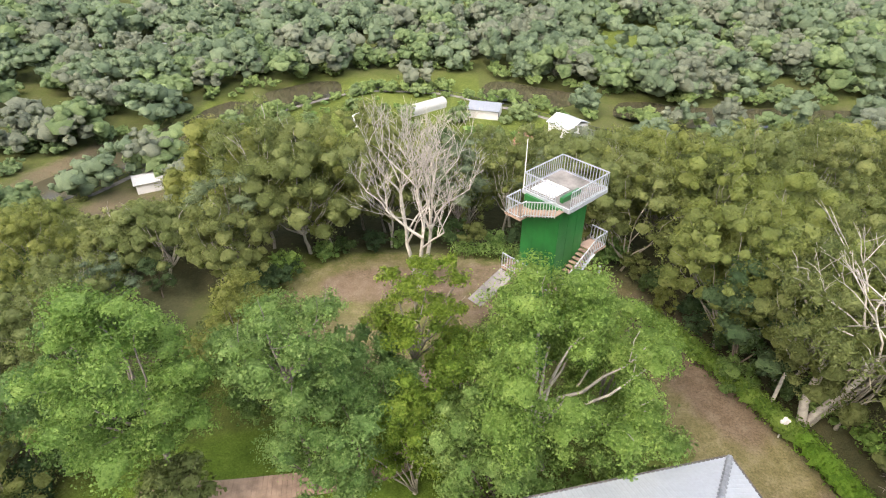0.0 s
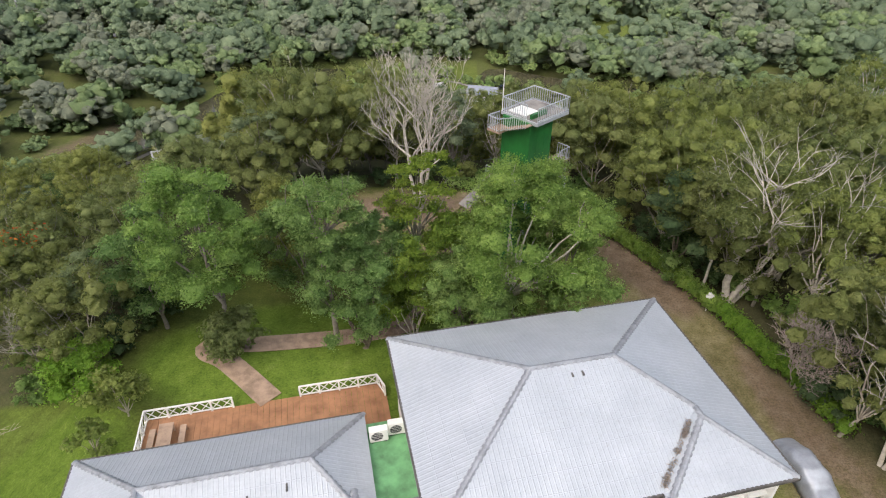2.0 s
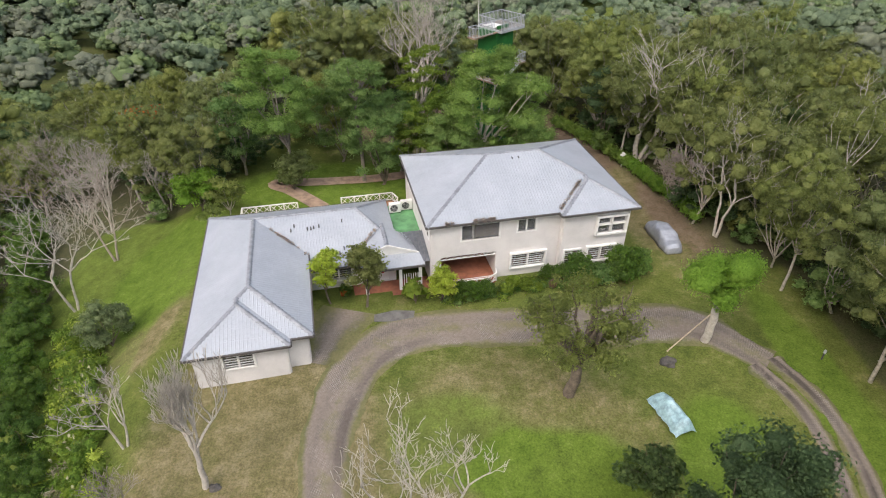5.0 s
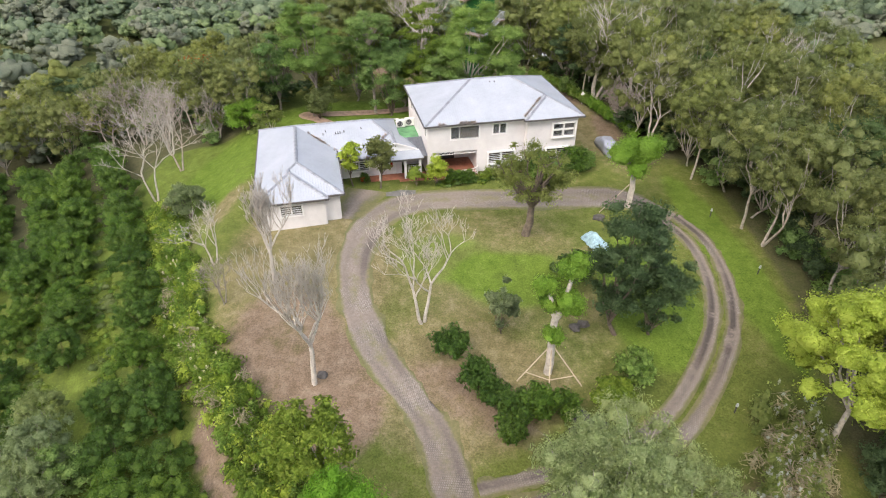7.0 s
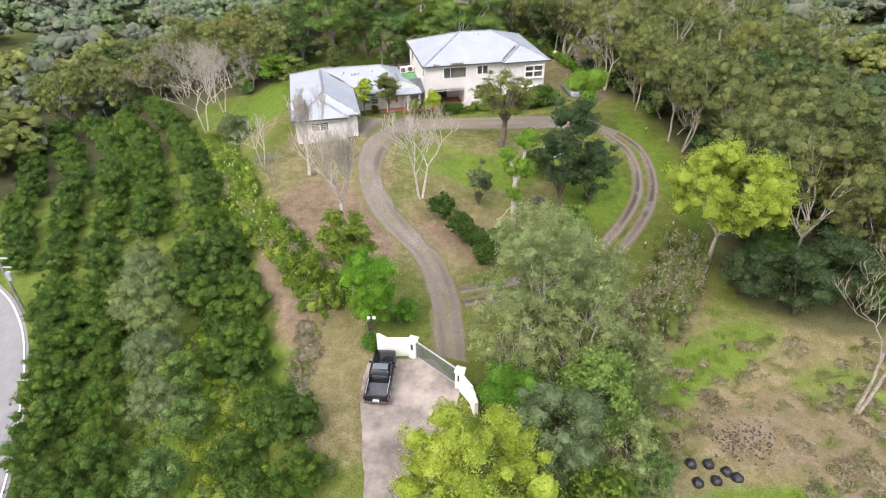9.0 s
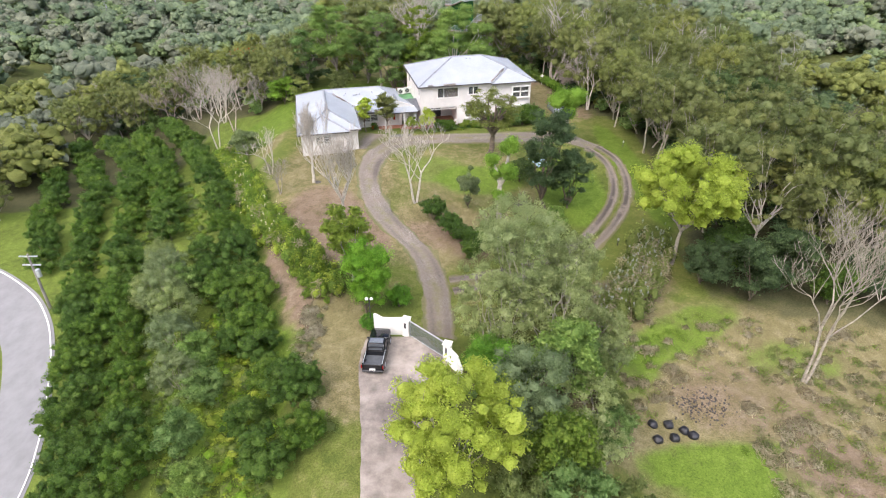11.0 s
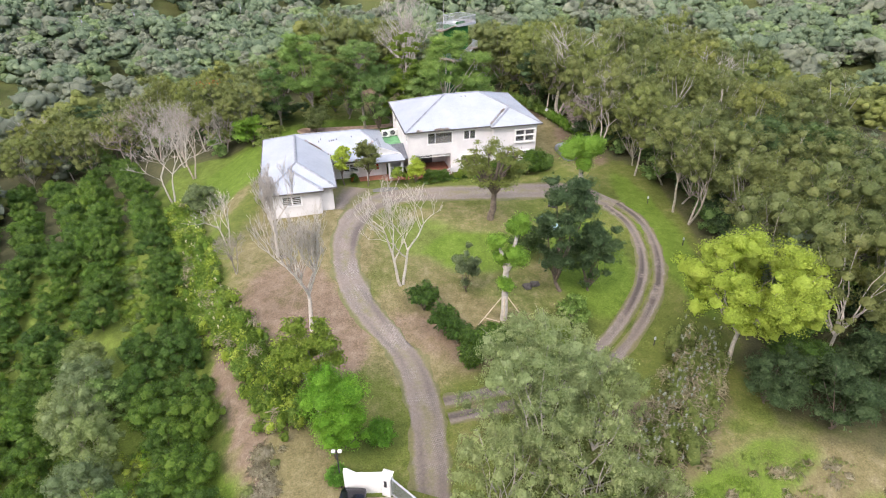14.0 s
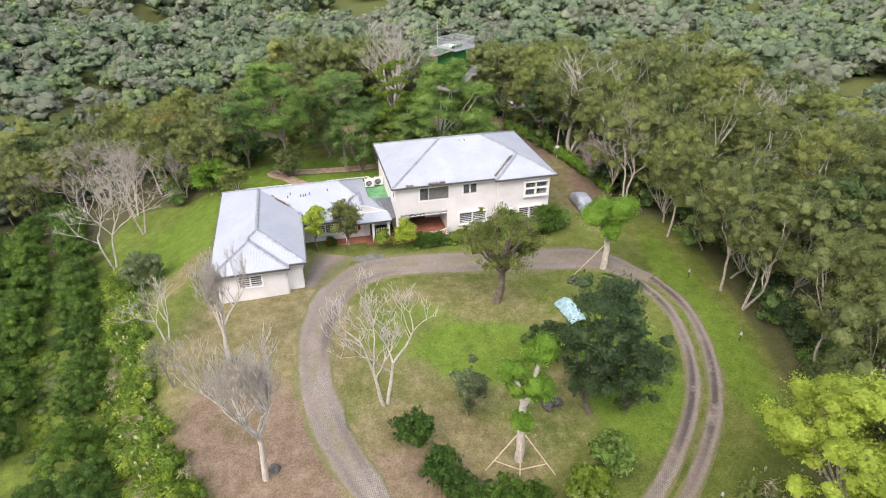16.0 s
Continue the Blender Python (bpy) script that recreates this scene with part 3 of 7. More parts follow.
def window(house, u0, u1, h0, h1, v, cols=2, rows=1, style="plain", proud=0.14, axis_u=True, label="", drape=False):
    """A window unit set in a wall: surround, panes, glazing bars, louvres."""
    m = Matrix.Translation((0, v, 0)) if axis_u else Matrix.Translation((v, 0, 0)) @ Matrix.Rotation(radians(90), 4, "Z")
    bm, w = bmesh.new(), 0.17
    for q in ((u0 - w, u1 + w, h1, h1 + w), (u0 - w, u1 + w, h0 - w, h0), (u0 - w, u0, h0, h1), (u1, u1 + w, h0, h1)):
        box(bm, q[0], -proud, q[2], q[1], 0.14, q[3], 0.015, m)
    for c in range(1, cols):
        x = u0 + (u1 - u0) * c / cols if cols < 3 or style != "picture" else u0 + (u1 - u0) * 0.3
        box(bm, x - 0.065, -proud * 0.7, h0, x + 0.065, 0.06, h1, 0, m)
    for r in range(1, rows):
        z = h0 + (h1 - h0) * r / rows
        box(bm, u0, -proud * 0.6, z - 0.06, u1, 0.06, z + 0.06, 0, m)
    win = part("window", bm, WHITE, house, label or "white-framed window")
    bm = bmesh.new()
    box(bm, u0, 0.01, h0, u1, 0.025, h1, 0, m)
    pane = part("pane", bm, GLASS, win)
    pane.visible_shadow = False
    if style == "louvre":
        n = int((h1 - h0) / 0.2)
        for c in range(2):
            a, b = (u0 + 0.05, (u0 + u1) / 2 - 0.06) if c == 0 else ((u0 + u1) / 2 + 0.06, u1 - 0.05)
            for k in range(n):
                z = h0 + (k + 0.5) * (h1 - h0) / n
                bm = bmesh.new()
                box(bm, a, -0.07, z - 0.032, b, -0.045, z + 0.032, 0, m)
                part("slat", bm, WHITE, win)
    if drape:
        bm = bmesh.new()
        n = 26
        for k in range(n):
            x0, x1 = u0 + (u1 - u0) * (0.32 + 0.68 * k / n), u0 + (u1 - u0) * (0.32 + 0.68 * (k + 1) / n)
            box(bm, x0, 0.2 + 0.05 * (k % 2), h0 - 0.1, x1, 0.23 + 0.05 * (k % 2), h1 + 0.1, 0, m)
        part("curtain", bm, CURTAIN, win, "brown pleated curtain")
    return win


def clip_line(pts, d, axis_dir, offset):
    """Where the line of points p with p.axis = offset crosses a polygon (2D)."""
    hits = []
    n = len(pts)
    for i in range(n):
        a, b = pts[i], pts[(i + 1) % n]
        fa, fb = a[0] * axis_dir[0] + a[1] * axis_dir[1] - offset, b[0] * axis_dir[0] + b[1] * axis_dir[1] - offset
        if (fa > 0) != (fb > 0):
            t = fa / (fa - fb)
            hits.append((a[0] + (b[0] - a[0]) * t, a[1] + (b[1] - a[1]) * t))
    return sorted(hits, key=lambda q: q[0] * d[0] + q[1] * d[1])


def wall_parts(bm, house):
    """Each piece of a wall round its openings as a part of its own."""
    bm.verts.ensure_lookup_table()
    seen = set()
    for v0 in bm.verts:
        if v0 in seen:
            continue
        todo, isle = [v0], []
        seen.add(v0)
        while todo:
            v = todo.pop()
            isle.append(v)
            for e in v.link_edges:
                o = e.other_vert(v)
                if o not in seen:
                    seen.add(o)
                    todo.append(o)
        piece = bmesh.new()
        twin = {v: piece.verts.new(v.co) for v in isle}
        for f in {f for v in isle for f in v.link_faces}:
            piece.faces.new([twin[v] for v in f.verts])
        part("wall", piece, WALL, house)
    bm.free()


def roof_plane(house, pts, down, material, spacing=0.26, rib=0.014):
    """One slope: a sheet with raised ribs running down it, and the laps of its rows of sheets. pts: 3D corners; down: plan direction of the fall."""
    bm = bmesh.new()
    slab(bm, pts, 0.06)
    sheet = part("roof_slope", bm, material, house)
    a, b, c = Vector(pts[0]), Vector(pts[1]), Vector(pts[2])
    nrm = (b - a).cross(c - a)
    nrm = nrm.normalized() if nrm.z > 0 else -nrm.normalized()

    def height(x, y):
        return a.z - (nrm.x * (x - a.x) + nrm.y * (y - a.y)) / nrm.z

    flat = [(p[0], p[1]) for p in pts]
    side = (-down[1], down[0])
    vals = [p[0] * side[0] + p[1] * side[1] for p in flat]
    verts, faces = [], []
    o = min(vals) + spacing * 0.5
    while o < max(vals):
        h = clip_line(flat, down, side, o)
        for k in range(0, len(h) - 1, 2):
            p, q = h[k], h[k + 1]
            if math.dist(p, q) < 0.15:
                continue
            base = len(verts)
            for e in (p, q):
                for s_, up in ((-0.045, 0.004), (-0.018, rib), (0.018, rib), (0.045, 0.004)):
                    x, y = e[0] + side[0] * s_, e[1] + side[1] * s_
                    verts.append((x, y, height(x, y) + up))
            faces += [(base, base + 1, base + 5, base + 4), (base + 1, base + 2, base + 6, base + 5), (base + 2, base + 3, base + 7, base + 6)]
        o += spacing
    vals = [p[0] * down[0] + p[1] * down[1] for p in flat]
    o = max(vals) - 0.9
    while o > min(vals):
        h = clip_line(flat, side, down, o)
        for k in range(0, len(h) - 1, 2):
            base = len(verts)
            for e in (h[k], h[k + 1]):
                for s_, up in ((-0.05, 0.003), (0.0, 0.011), (0.012, 0.003)):
                    x, y = e[0] + down[0] * s_, e[1] + down[1] * s_
                    verts.append((x, y, height(x, y) + up))
            faces += [(base, base + 1, base + 4, base + 3), (base + 1, base + 2, base + 5, base + 4)]
        o -= 0.9
    if faces:
        link("ribs", raw("ribs", verts, faces, material), sheet)["kind"] = "stuff"
    return sheet


def ridge_cap(house, p, q, material=None, w=0.2):
    """A capping along a ridge or hip, with notched flashings on both sides."""
    bm = bmesh.new()
    p, q = Vector(p), Vector(q)
    d = (q - p).normalized()
    sidev = Vector((-d.y, d.x, 0)).normalized()
    n = max(2, int((q - p).length / 0.35))
    va = None
    for k in range(n):
        for f, wide in ((0.0, w), (0.45, w), (0.5, w * 0.72), (0.95, w * 0.72)):
            a = p + (q - p) * ((k + f) / n)
            pr = [(-wide, -0.03), (-w * 0.5, 0.055), (0, 0.085), (w * 0.5, 0.055), (wide, -0.03)]
            vb = [bm.verts.new(a + sidev * s_ + Vector((0, 0, z))) for s_, z in pr]
            if va:
                for i in range(4):
                    bm.faces.new((va[i], va[i + 1], vb[i + 1], vb[i]))
            va = vb
    part("ridge_cap", bm, material or CAP, house)


def gutter(house, p, q):
    bm = bmesh.new()
    p, q = Vector(p), Vector(q)
    beam(bm, p + Vector((0, 0, -0.07)), q + Vector((0, 0, -0.07)), 0.17, 0.17)
    part("gutter", bm, GUTTER, house)


def lattice_rail(house_m, pts, height, label, post_every=1.35, group=""):
    """A white balustrade: posts, two rails and crossed bars between them. One thing; pts in plan along it."""
    th = thing("balustrade", house_m, label, "balustrade", group)
    for a, b in zip(pts, pts[1:]):
        a, b = Vector(a), Vector(b)
        L = (b - a).length
        n = max(1, round(L / post_every))
        bm = bmesh.new()
        beam(bm, a + Vector((0, 0, height)), b + Vector((0, 0, height)), 0.10, 0.09)
        part("top_rail", bm, WHITE, th)
        bm = bmesh.new()
        beam(bm, a + Vector((0, 0, 0.14)), b + Vector((0, 0, 0.14)), 0.08, 0.07)
        part("bottom_rail", bm, WHITE, th)
        for k in range(n + 1):
            p = a + (b - a) * (k / n)
            bm = bmesh.new()
            box(bm, p.x - 0.055, p.y - 0.055, p.z, p.x + 0.055, p.y + 0.055, p.z + height + 0.02)
            part("post", bm, WHITE, th)
            if k < n:
                q = a + (b - a) * ((k + 1) / n)
                mid = (p + q) / 2
                for e, f in ((p, mid), (mid, q)):
                    for z0, z1 in ((0.16, height - 0.04), (height - 0.04, 0.16)):
                        bm = bmesh.new()
                        beam(bm, e + Vector((0, 0, z0)), f + Vector((0, 0, z1)), 0.045)
                        part("brace", bm, WHITE, th)
    return th


def main_house():
    hs = thing("house", HM, "two-storey cream rendered house with pale hipped steel roof", "house")
    E, R = 6.27, 8.94
    U1, V1, J, P = 18.5, 13.7, 11.4, -0.63
    k = (R - E) / 6.85

    def z(d):
        return E + k * d

    hw = 6.85
    r1, r2 = (hw, hw, z(hw)), (U1 - hw, hw, z(hw))
    du = (U1 - J) / 2
    vt, ht = (J + du, du, z(du)), (J + du, du + P, z(du))
    roof_plane(hs, [(0, 0, E), r1, (0, V1, E)], (-1, 0), ROOF)
    roof_plane(hs, [(0, V1, E), r1, r2, (U1, V1, E)], (0, 1), ROOF)
    roof_plane(hs, [(U1, V1, E), r2, vt, ht, (U1, P, E)], (1, 0), ROOF)
    roof_plane(hs, [(0, 0, E), (J, 0, E), vt, r2, r1], (0, -1), ROOF)
    roof_plane(hs, [(J, P, E), (U1, P, E), ht], (0, -1), ROOF)
    roof_plane(hs, [(J, P, E), ht, vt, (J, 0, E)], (-1, 0), ROOF)
    for a, b in (((0, 0, E), r1), ((0, V1, E), r1), (r1, r2), (r2, (U1, V1, E)), (r2, vt), (vt, ht), (ht, (U1, P, E)), (ht, (J, P, E))):
        ridge_cap(hs, a, b)
    for a, b in (((0, 0, E), (J, 0, E)), ((J, P, E), (U1, P, E)), ((U1, P, E), (U1, V1, E)), ((U1, V1, E), (0, V1, E)), ((0, V1, E), (0, 0, E)), ((J, 0, E), (J, P, E))):
        gutter(hs, a, b)
    # walls
    o, t = 0.62, 0.22
    w0, w1, s0, s1, n1 = 0.5, U1 - o, 0.55, 0.0, V1 - o
    top = E - 0.08
    bm = bmesh.new()
    wall_with_openings(bm, (w0, s0), (J + 0.5, s0), -0.4, top, t, [(3.1 - w0, 6.3 - w0, 4.35, 5.75), (8.0 - w0, 9.5 - w0, 4.6, 5.72), (1.3 - w0, 6.15 - w0, 0.1, 2.85), (7.55 - w0, 10.6 - w0, 0.95, 2.3)])
    wall_parts(bm, hs)
    bm = bmesh.new()
    wall_with_openings(bm, (J + 0.5, s1), (w1, s1), -0.4, top, t, [(14.95 - J - 0.5, 17.55 - J - 0.5, 3.85, 5.45), (14.4 - J - 0.5, 16.9 - J - 0.5, 1.0, 2.4), (12.3 - J - 0.5, 13.6 - J - 0.5, 1.0, 2.3)])
    wall_parts(bm, hs)
    bm = bmesh.new()
    wall_with_openings(bm, (J + 0.5, s0), (J + 0.5, s1), -0.4, top, t, [])
    wall_parts(bm, hs)
    bm = bmesh.new()
    wall_with_openings(bm, (w1, s1), (w1, n1), -0.4, top, t, [(3, 4.6, 4.3, 5.5), (8, 9.6, 4.3, 5.5)])
    wall_parts(bm, hs)
    bm = bmesh.new()
    wall_with_openings(bm, (w1, n1), (w0, n1), -0.4, top, t, [])
    wall_parts(bm, hs)
    bm = bmesh.new()
    wall_with_openings(bm, (w0, n1), (w0, s0), -0.4, top, t, [(2.0, 3.2, 4.4, 5.6), (11.0, 12.0, 4.5, 5.6)])
    wall_parts(bm, hs)
    bm = bmesh.new()
    # floor takes the room's darkness as its colour
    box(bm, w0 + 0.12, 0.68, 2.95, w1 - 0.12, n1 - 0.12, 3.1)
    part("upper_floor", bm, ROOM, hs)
    bm = bmesh.new()
    box(bm, w0 + 0.12, 0.68, -0.05, w1 - 0.12, n1 - 0.12, 0.1)
    part("ground_floor", bm, TERRACOTTA, hs)
    bm = bmesh.new()
    for a in ((0.08, 0.08, J, 0.7), (J + 0.08, P + 0.08, U1 - 0.08, 0.2), (0.08, n1, U1 - 0.08, V1 - 0.08), (0.08, 0.7, 0.6, n1), (w1, 0.2, U1 - 0.08, n1)):
        box(bm, a[0], a[1], E - 0.17, a[2], a[3], E - 0.12)
    part("soffit", bm, WHITE, hs)
    # windows
    window(hs, 3.1, 6.3, 4.35, 5.75, s0, 3, 1, "picture", drape=True)
    window(hs, 8.0, 9.5, 4.6, 5.72, s0, 2)
    window(hs, 7.55, 10.6, 0.95, 2.3, s0, 2, 1, "louvre", 0.35, label="white louvred window box")
    window(hs, 14.95, 17.55, 3.85, 5.45, s1, 2, 2, "plain", 0.45, label="white projecting bay window")
    window(hs, 14.4, 16.9, 1.0, 2.4, s1, 2, 1, "louvre", 0.35, label="white louvred window box")
    window(hs, 12.3, 13.6, 1.0, 2.3, s1, 2, 1, "louvre", 0.2)
    for v0 in (3.0, 8.0):
        window(hs, v0, v0 + 1.6, 4.3, 5.5, w1, 2, 1, "plain", -0.0, axis_u=False)
    window(hs, n1 - 3.2, n1 - 2.0, 4.4, 5.6, w0, 2, 1, "plain", 0.2, axis_u=False)
    window(hs, n1 - 12.0, n1 - 11.0, 4.5, 5.6, w0, 2, 1, "plain", 0.2, axis_u=False)
    # porch set into the front: back wall, side walls, ceiling, floor, lattice frieze
    bm = bmesh.new()
    wall_with_openings(bm, (1.2, 4.4), (6.3, 4.4), 0.1, 2.95, 0.16, [(1.3, 3.2, 0.1, 2.25)])
    part("porch_wall", bm, WALL, hs)
    bm = bmesh.new()
    wall_with_openings(bm, (1.2, 0.66), (1.2, 4.4), 0.1, 2.95, 0.16, [])
    part("porch_side", bm, WALL, hs)
    bm = bmesh.new()
    wall_with_openings(bm, (6.28, 0.66), (6.28, 4.4), 0.1, 2.95, 0.16, [])
    part("porch_side", bm, WALL, hs)
    bm = bmesh.new()
    slab(bm, [(1.0, 0.5, 0.13), (1.0, -0.75, 0.13), (5.2, -0.75, 0.13), (6.2, -0.15, 0.13), (6.4, 0.5, 0.13)], 0.6)
    part("porch_floor", bm, TERRACOTTA, hs)
    bm = bmesh.new()
    for a in (2.5, 2.82):
        beam(bm, (1.3, s0 - 0.04, a), (6.15, s0 - 0.04, a), 0.06)
    n = 16
    for q in range(n):
        a, b = 1.3 + 4.85 * q / n, 1.3 + 4.85 * (q + 1) / n
        beam(bm, (a, s0 - 0.04, 2.5 if q % 2 else 2.82), (b, s0 - 0.04, 2.82 if q % 2 else 2.5), 0.045)
    part("lattice_frieze", bm, WHITE, hs, "white zigzag lattice frieze")
    bm = bmesh.new()
    box(bm, 2.5, 4.36, 0.1, 4.4, 4.42, 2.25)
    part("door", bm, DARKMETAL, hs, "dark glazed double door")
    # chimney-like vent stacks on the roof
    for u in (9.0, 9.6):
        bm = bmesh.new()
        box(bm, u - 0.05, 6.0, 8.58, u + 0.05, 6.5, 8.72)
        part("roof_vent", bm, GUTTER, hs, "small rusty roof vent")
    return hs


main_house()
lattice_rail(HM, [(2.2, -0.75, 0.13), (5.2, -0.75, 0.13), (6.1, -0.2, 0.13), (6.2, 0.35, 0.13)], 0.85, "white crossed-bar balustrade round the porch", 1.0)


def wing_house():
    hs = thing("house", HM, "single-storey cream wing with pale hipped steel roof", "house")
    E, R = 3.15, 4.95
    u0, ur, u1 = -18.4, -13.95, -9.6
    vn, vr = 10.75, 6.75
    kw, ke, kn = (R - E) / (ur - u0), (R - E) / (u1 - ur), (R - E) / (vn - vr)
    vs, he = 1.35, R - (R - E) / 4.0 * (vr - 1.35)     # front eave of the east range is lower
    # C range south end, stepped like the main house
    cv, cj, cj_v = -8.0, -11.2, -7.3
    rs = -2.9
    ue = -2.0                                            # east end of the east range
    re = ue - 3.2
    A, Bn = (u0, vn, E), (ue, vn, E)
    g0, g1 = (ur, vr, R), (re, vr, R)
    gs = (ur, rs, R)
    # valley between the two ranges
    kf = (R - E) / 4.0
    val = (u1, vr - 4.0, E)
    hip = (re + kf * (vr - 4.4) / ((R - E) / (ue - re)), 4.4, R - kf * (vr - 4.4))
    up = (R - E) / (ur - u0) * ((cj - u0) / 2)
    ks = (R - E) / (rs - cj_v)
    low = ((u0 + cj) / 2, cv + up / ks, E + up)
    low2 = ((u0 + cj) / 2, cj_v + up / ks, E + up)
    roof_plane(hs, [A, (u0, cv, E), low, low2, gs, g0], (-1, 0), ROOF)
    roof_plane(hs, [A, g0, g1, Bn], (0, 1), ROOF)
    roof_plane(hs, [g0, gs, (u1, cj_v, E), val], (1, 0), ROOF)
    roof_plane(hs, [g0, val, (u1, vs, he), (ue - 3.0, vs, he), hip, g1], (0, -1), ROOF)
    roof_plane(hs, [g1, Bn, (ue, 3.6, E), hip], (1, 0), ROOF)
    roof_plane(hs, [(u0, cv, E), (cj, cv, E), low], (0, -1), ROOF)
    roof_plane(hs, [low, (cj, cv, E), (cj, cj_v, E), low2], (1, 0), ROOF)
    roof_plane(hs, [gs, low2, (cj, cj_v, E), (u1, cj_v, E)], (0, -1), ROOF)
    for a, b in ((A, g0), (g0, g1), (g0, gs), (gs, (u1, cj_v, E)), (gs, low2), (low2, low), (low, (u0, cv, E)), (low, (cj, cv, E)), (g1, Bn), (g1, hip)):
        ridge_cap(hs, a, b)
    for a, b in ((A, (u0, cv, E)), ((u0, cv, E), (cj, cv, E)), ((cj, cv, E), (cj, cj_v, E)), ((cj, cj_v, E), (u1, cj_v, E)), ((u1, cj_v, E), val), (A, Bn), ((u1, vs, he), (ue - 3.0, vs, he))):
        gutter(hs, a, b)
    # gabled entrance porch
    pr0, pr1 = (-3.1, 5.0, 4.05), (-3.1, 1.5, 4.05)
    roof_plane(hs, [pr0, pr1, (-5.3, 1.5, 3.05), (-5.3, 3.6, 3.05)], (-1, 0), ROOF)
    roof_plane(hs, [pr0, pr1, (-0.5, 1.5, 3.0), (-0.9, 4.0, 3.0)], (1, 0), ROOF)
    roof_plane(hs, [(-5.4, 1.55, 3.05), (-0.4, 1.55, 3.05), (-0.1, 0.2, 2.55), (-5.5, 0.2, 2.55)], (0, -1), ROOF)
    ridge_cap(hs, pr0, pr1)
    gutter(hs, (-5.5, 0.2, 2.55), (-0.1, 0.2, 2.55))
    bm = bmesh.new()
    poly(bm, [(-5.2, 1.52, 3.03), (-0.7, 1.52, 3.03), (-3.1, 1.52, 3.98)])
    part("gable", bm, WHITE, hs, "white triangular porch gable")
    bm = bmesh.new()
    beam(bm, (-5.35, 1.46, 3.02), (-3.1, 1.46, 4.03), 0.1, 0.16)
    beam(bm, (-0.45, 1.46, 3.0), (-3.1, 1.46, 4.03), 0.1, 0.16)
    part("barge_board", bm, WHITE, hs)
    # walls
    o, t = 0.55, 0.2
    top, ft = E - 0.1, he - 0.08
    bm = bmesh.new()
    wall_with_openings(bm, (u0 + o, vn - o), (u0 + o, cv + o), -2.2, top, t, [(5, 6.6, 1.0, 2.2), (11, 12.6, 1.0, 2.2)])
    wall_with_openings(bm, (ue - o, vn - o), (u0 + o, vn - o), -0.6, top, t, [(2, 4, 0.1, 2.2), (6, 8, 0.1, 2.2), (10, 12, 0.9, 2.2)])
    wall_with_openings(bm, (ue - o, 2.0), (ue - o, vn - o), -0.6, 2.6, t, [])
    wall_parts(bm, hs)
    bm = bmesh.new()
    wall_with_openings(bm, (u0 + o, cv + o), (cj - 0.4, cv + o), -2.2, top, t, [(15.95 - 13.85 - 0.15, 17.95 - 13.85 - 0.1, 1.45, 2.6)])
    wall_with_openings(bm, (cj - 0.4, cv + o), (cj - 0.4, cj_v + o), -2.2, top, t, [])
    wall_with_openings(bm, (cj - 0.4, cj_v + o), (u1 - o, cj_v + o), -2.2, top, t, [])
    wall_parts(bm, hs)
    bm = bmesh.new()
    wall_with_openings(bm, (u1 - o, cj_v + o), (u1 - o, vs + 0.7), -2.2, top, t, [(1.0, 3.6, -0.2, 2.2), (4.6, 6.6, 0.6, 2.2)])
    wall_with_openings(bm, (u1 - o, vs + 0.7), (ue - 0.4, vs + 0.7), -0.6, ft, t, [(1.8, 3.9, 0.9, 2.0), (6.0, 7.1, 0.1, 2.15)])
    wall_parts(bm, hs)
    window(hs, -15.9, -13.9, 1.45, 2.6, cv + o, 2, 1, "louvre", 0.2, label="white louvred window")
    window(hs, -8.35, -6.25, 0.9, 2.0, vs + 0.7, 2, 1, "louvre", 0.3, label="white louvred window box")
    for v0 in (3.6, -2.4):
        window(hs, v0, v0 + 1.6, 1.0, 2.2, u0 + o, 2, 1, "plain", 0.2, axis_u=False)
    bm = bmesh.new()
    box(bm, -4.15, vs + 0.66, 0.1, -3.05, vs + 0.72, 2.15, 0.01)
    d = part("door", bm, WHITE, hs, "white panelled front door")
    bm = bmesh.new()
    box(bm, -3.75, vs + 0.6, 0.9, -3.45, vs + 0.64, 1.9)
    part("door_glass", bm, REDLIGHT, d, "narrow red glass panel")
    for u in (-5.1, -2.2, -0.5):
        bm = bmesh.new()
        box(bm, u - 0.13, 0.35, -0.3, u + 0.13, 0.61, 2.5, 0.02)
        part("porch_post", bm, WHITE, hs)
    bm = bmesh.new()
    slab(bm, [(-6.2, vs + 0.55, 0.05), (-6.2, 0.5, 0.05), (-3.0, 0.4, 0.05), (-3.0, -0.2, 0.05), (0.3, -0.4, 0.05), (0.3, vs + 0.5, 0.05)], 0.5)
    part("porch_floor", bm, TERRACOTTA, hs)
    bm = bmesh.new()
    for k in range(7):
        beam(bm, (-1.9 + 0.2 * k, 0.5, 0.1), (-1.9 + 0.2 * k, 0.5, 1.6), 0.05)
    part("porch_grille", bm, WHITE, hs, "white upright-bar screen")
    # the flat green roof and the dark lean-to that join the wing to the house
    bm = bmesh.new()
    slab(bm, [(-2.0, 3.9, 2.7), (0.38, 3.9, 2.7), (0.38, 10.2, 2.7), (-2.0, 10.2, 2.7)], 0.3)
    part("flat_roof", bm, GREENFLOOR, hs, "flat roof with bright green coating")
    bm = bmesh.new()
    box(bm, -1.9, 4.05, -0.4, 0.3, 10.05, 2.4)
    part("link_wall", bm, WALL, hs)
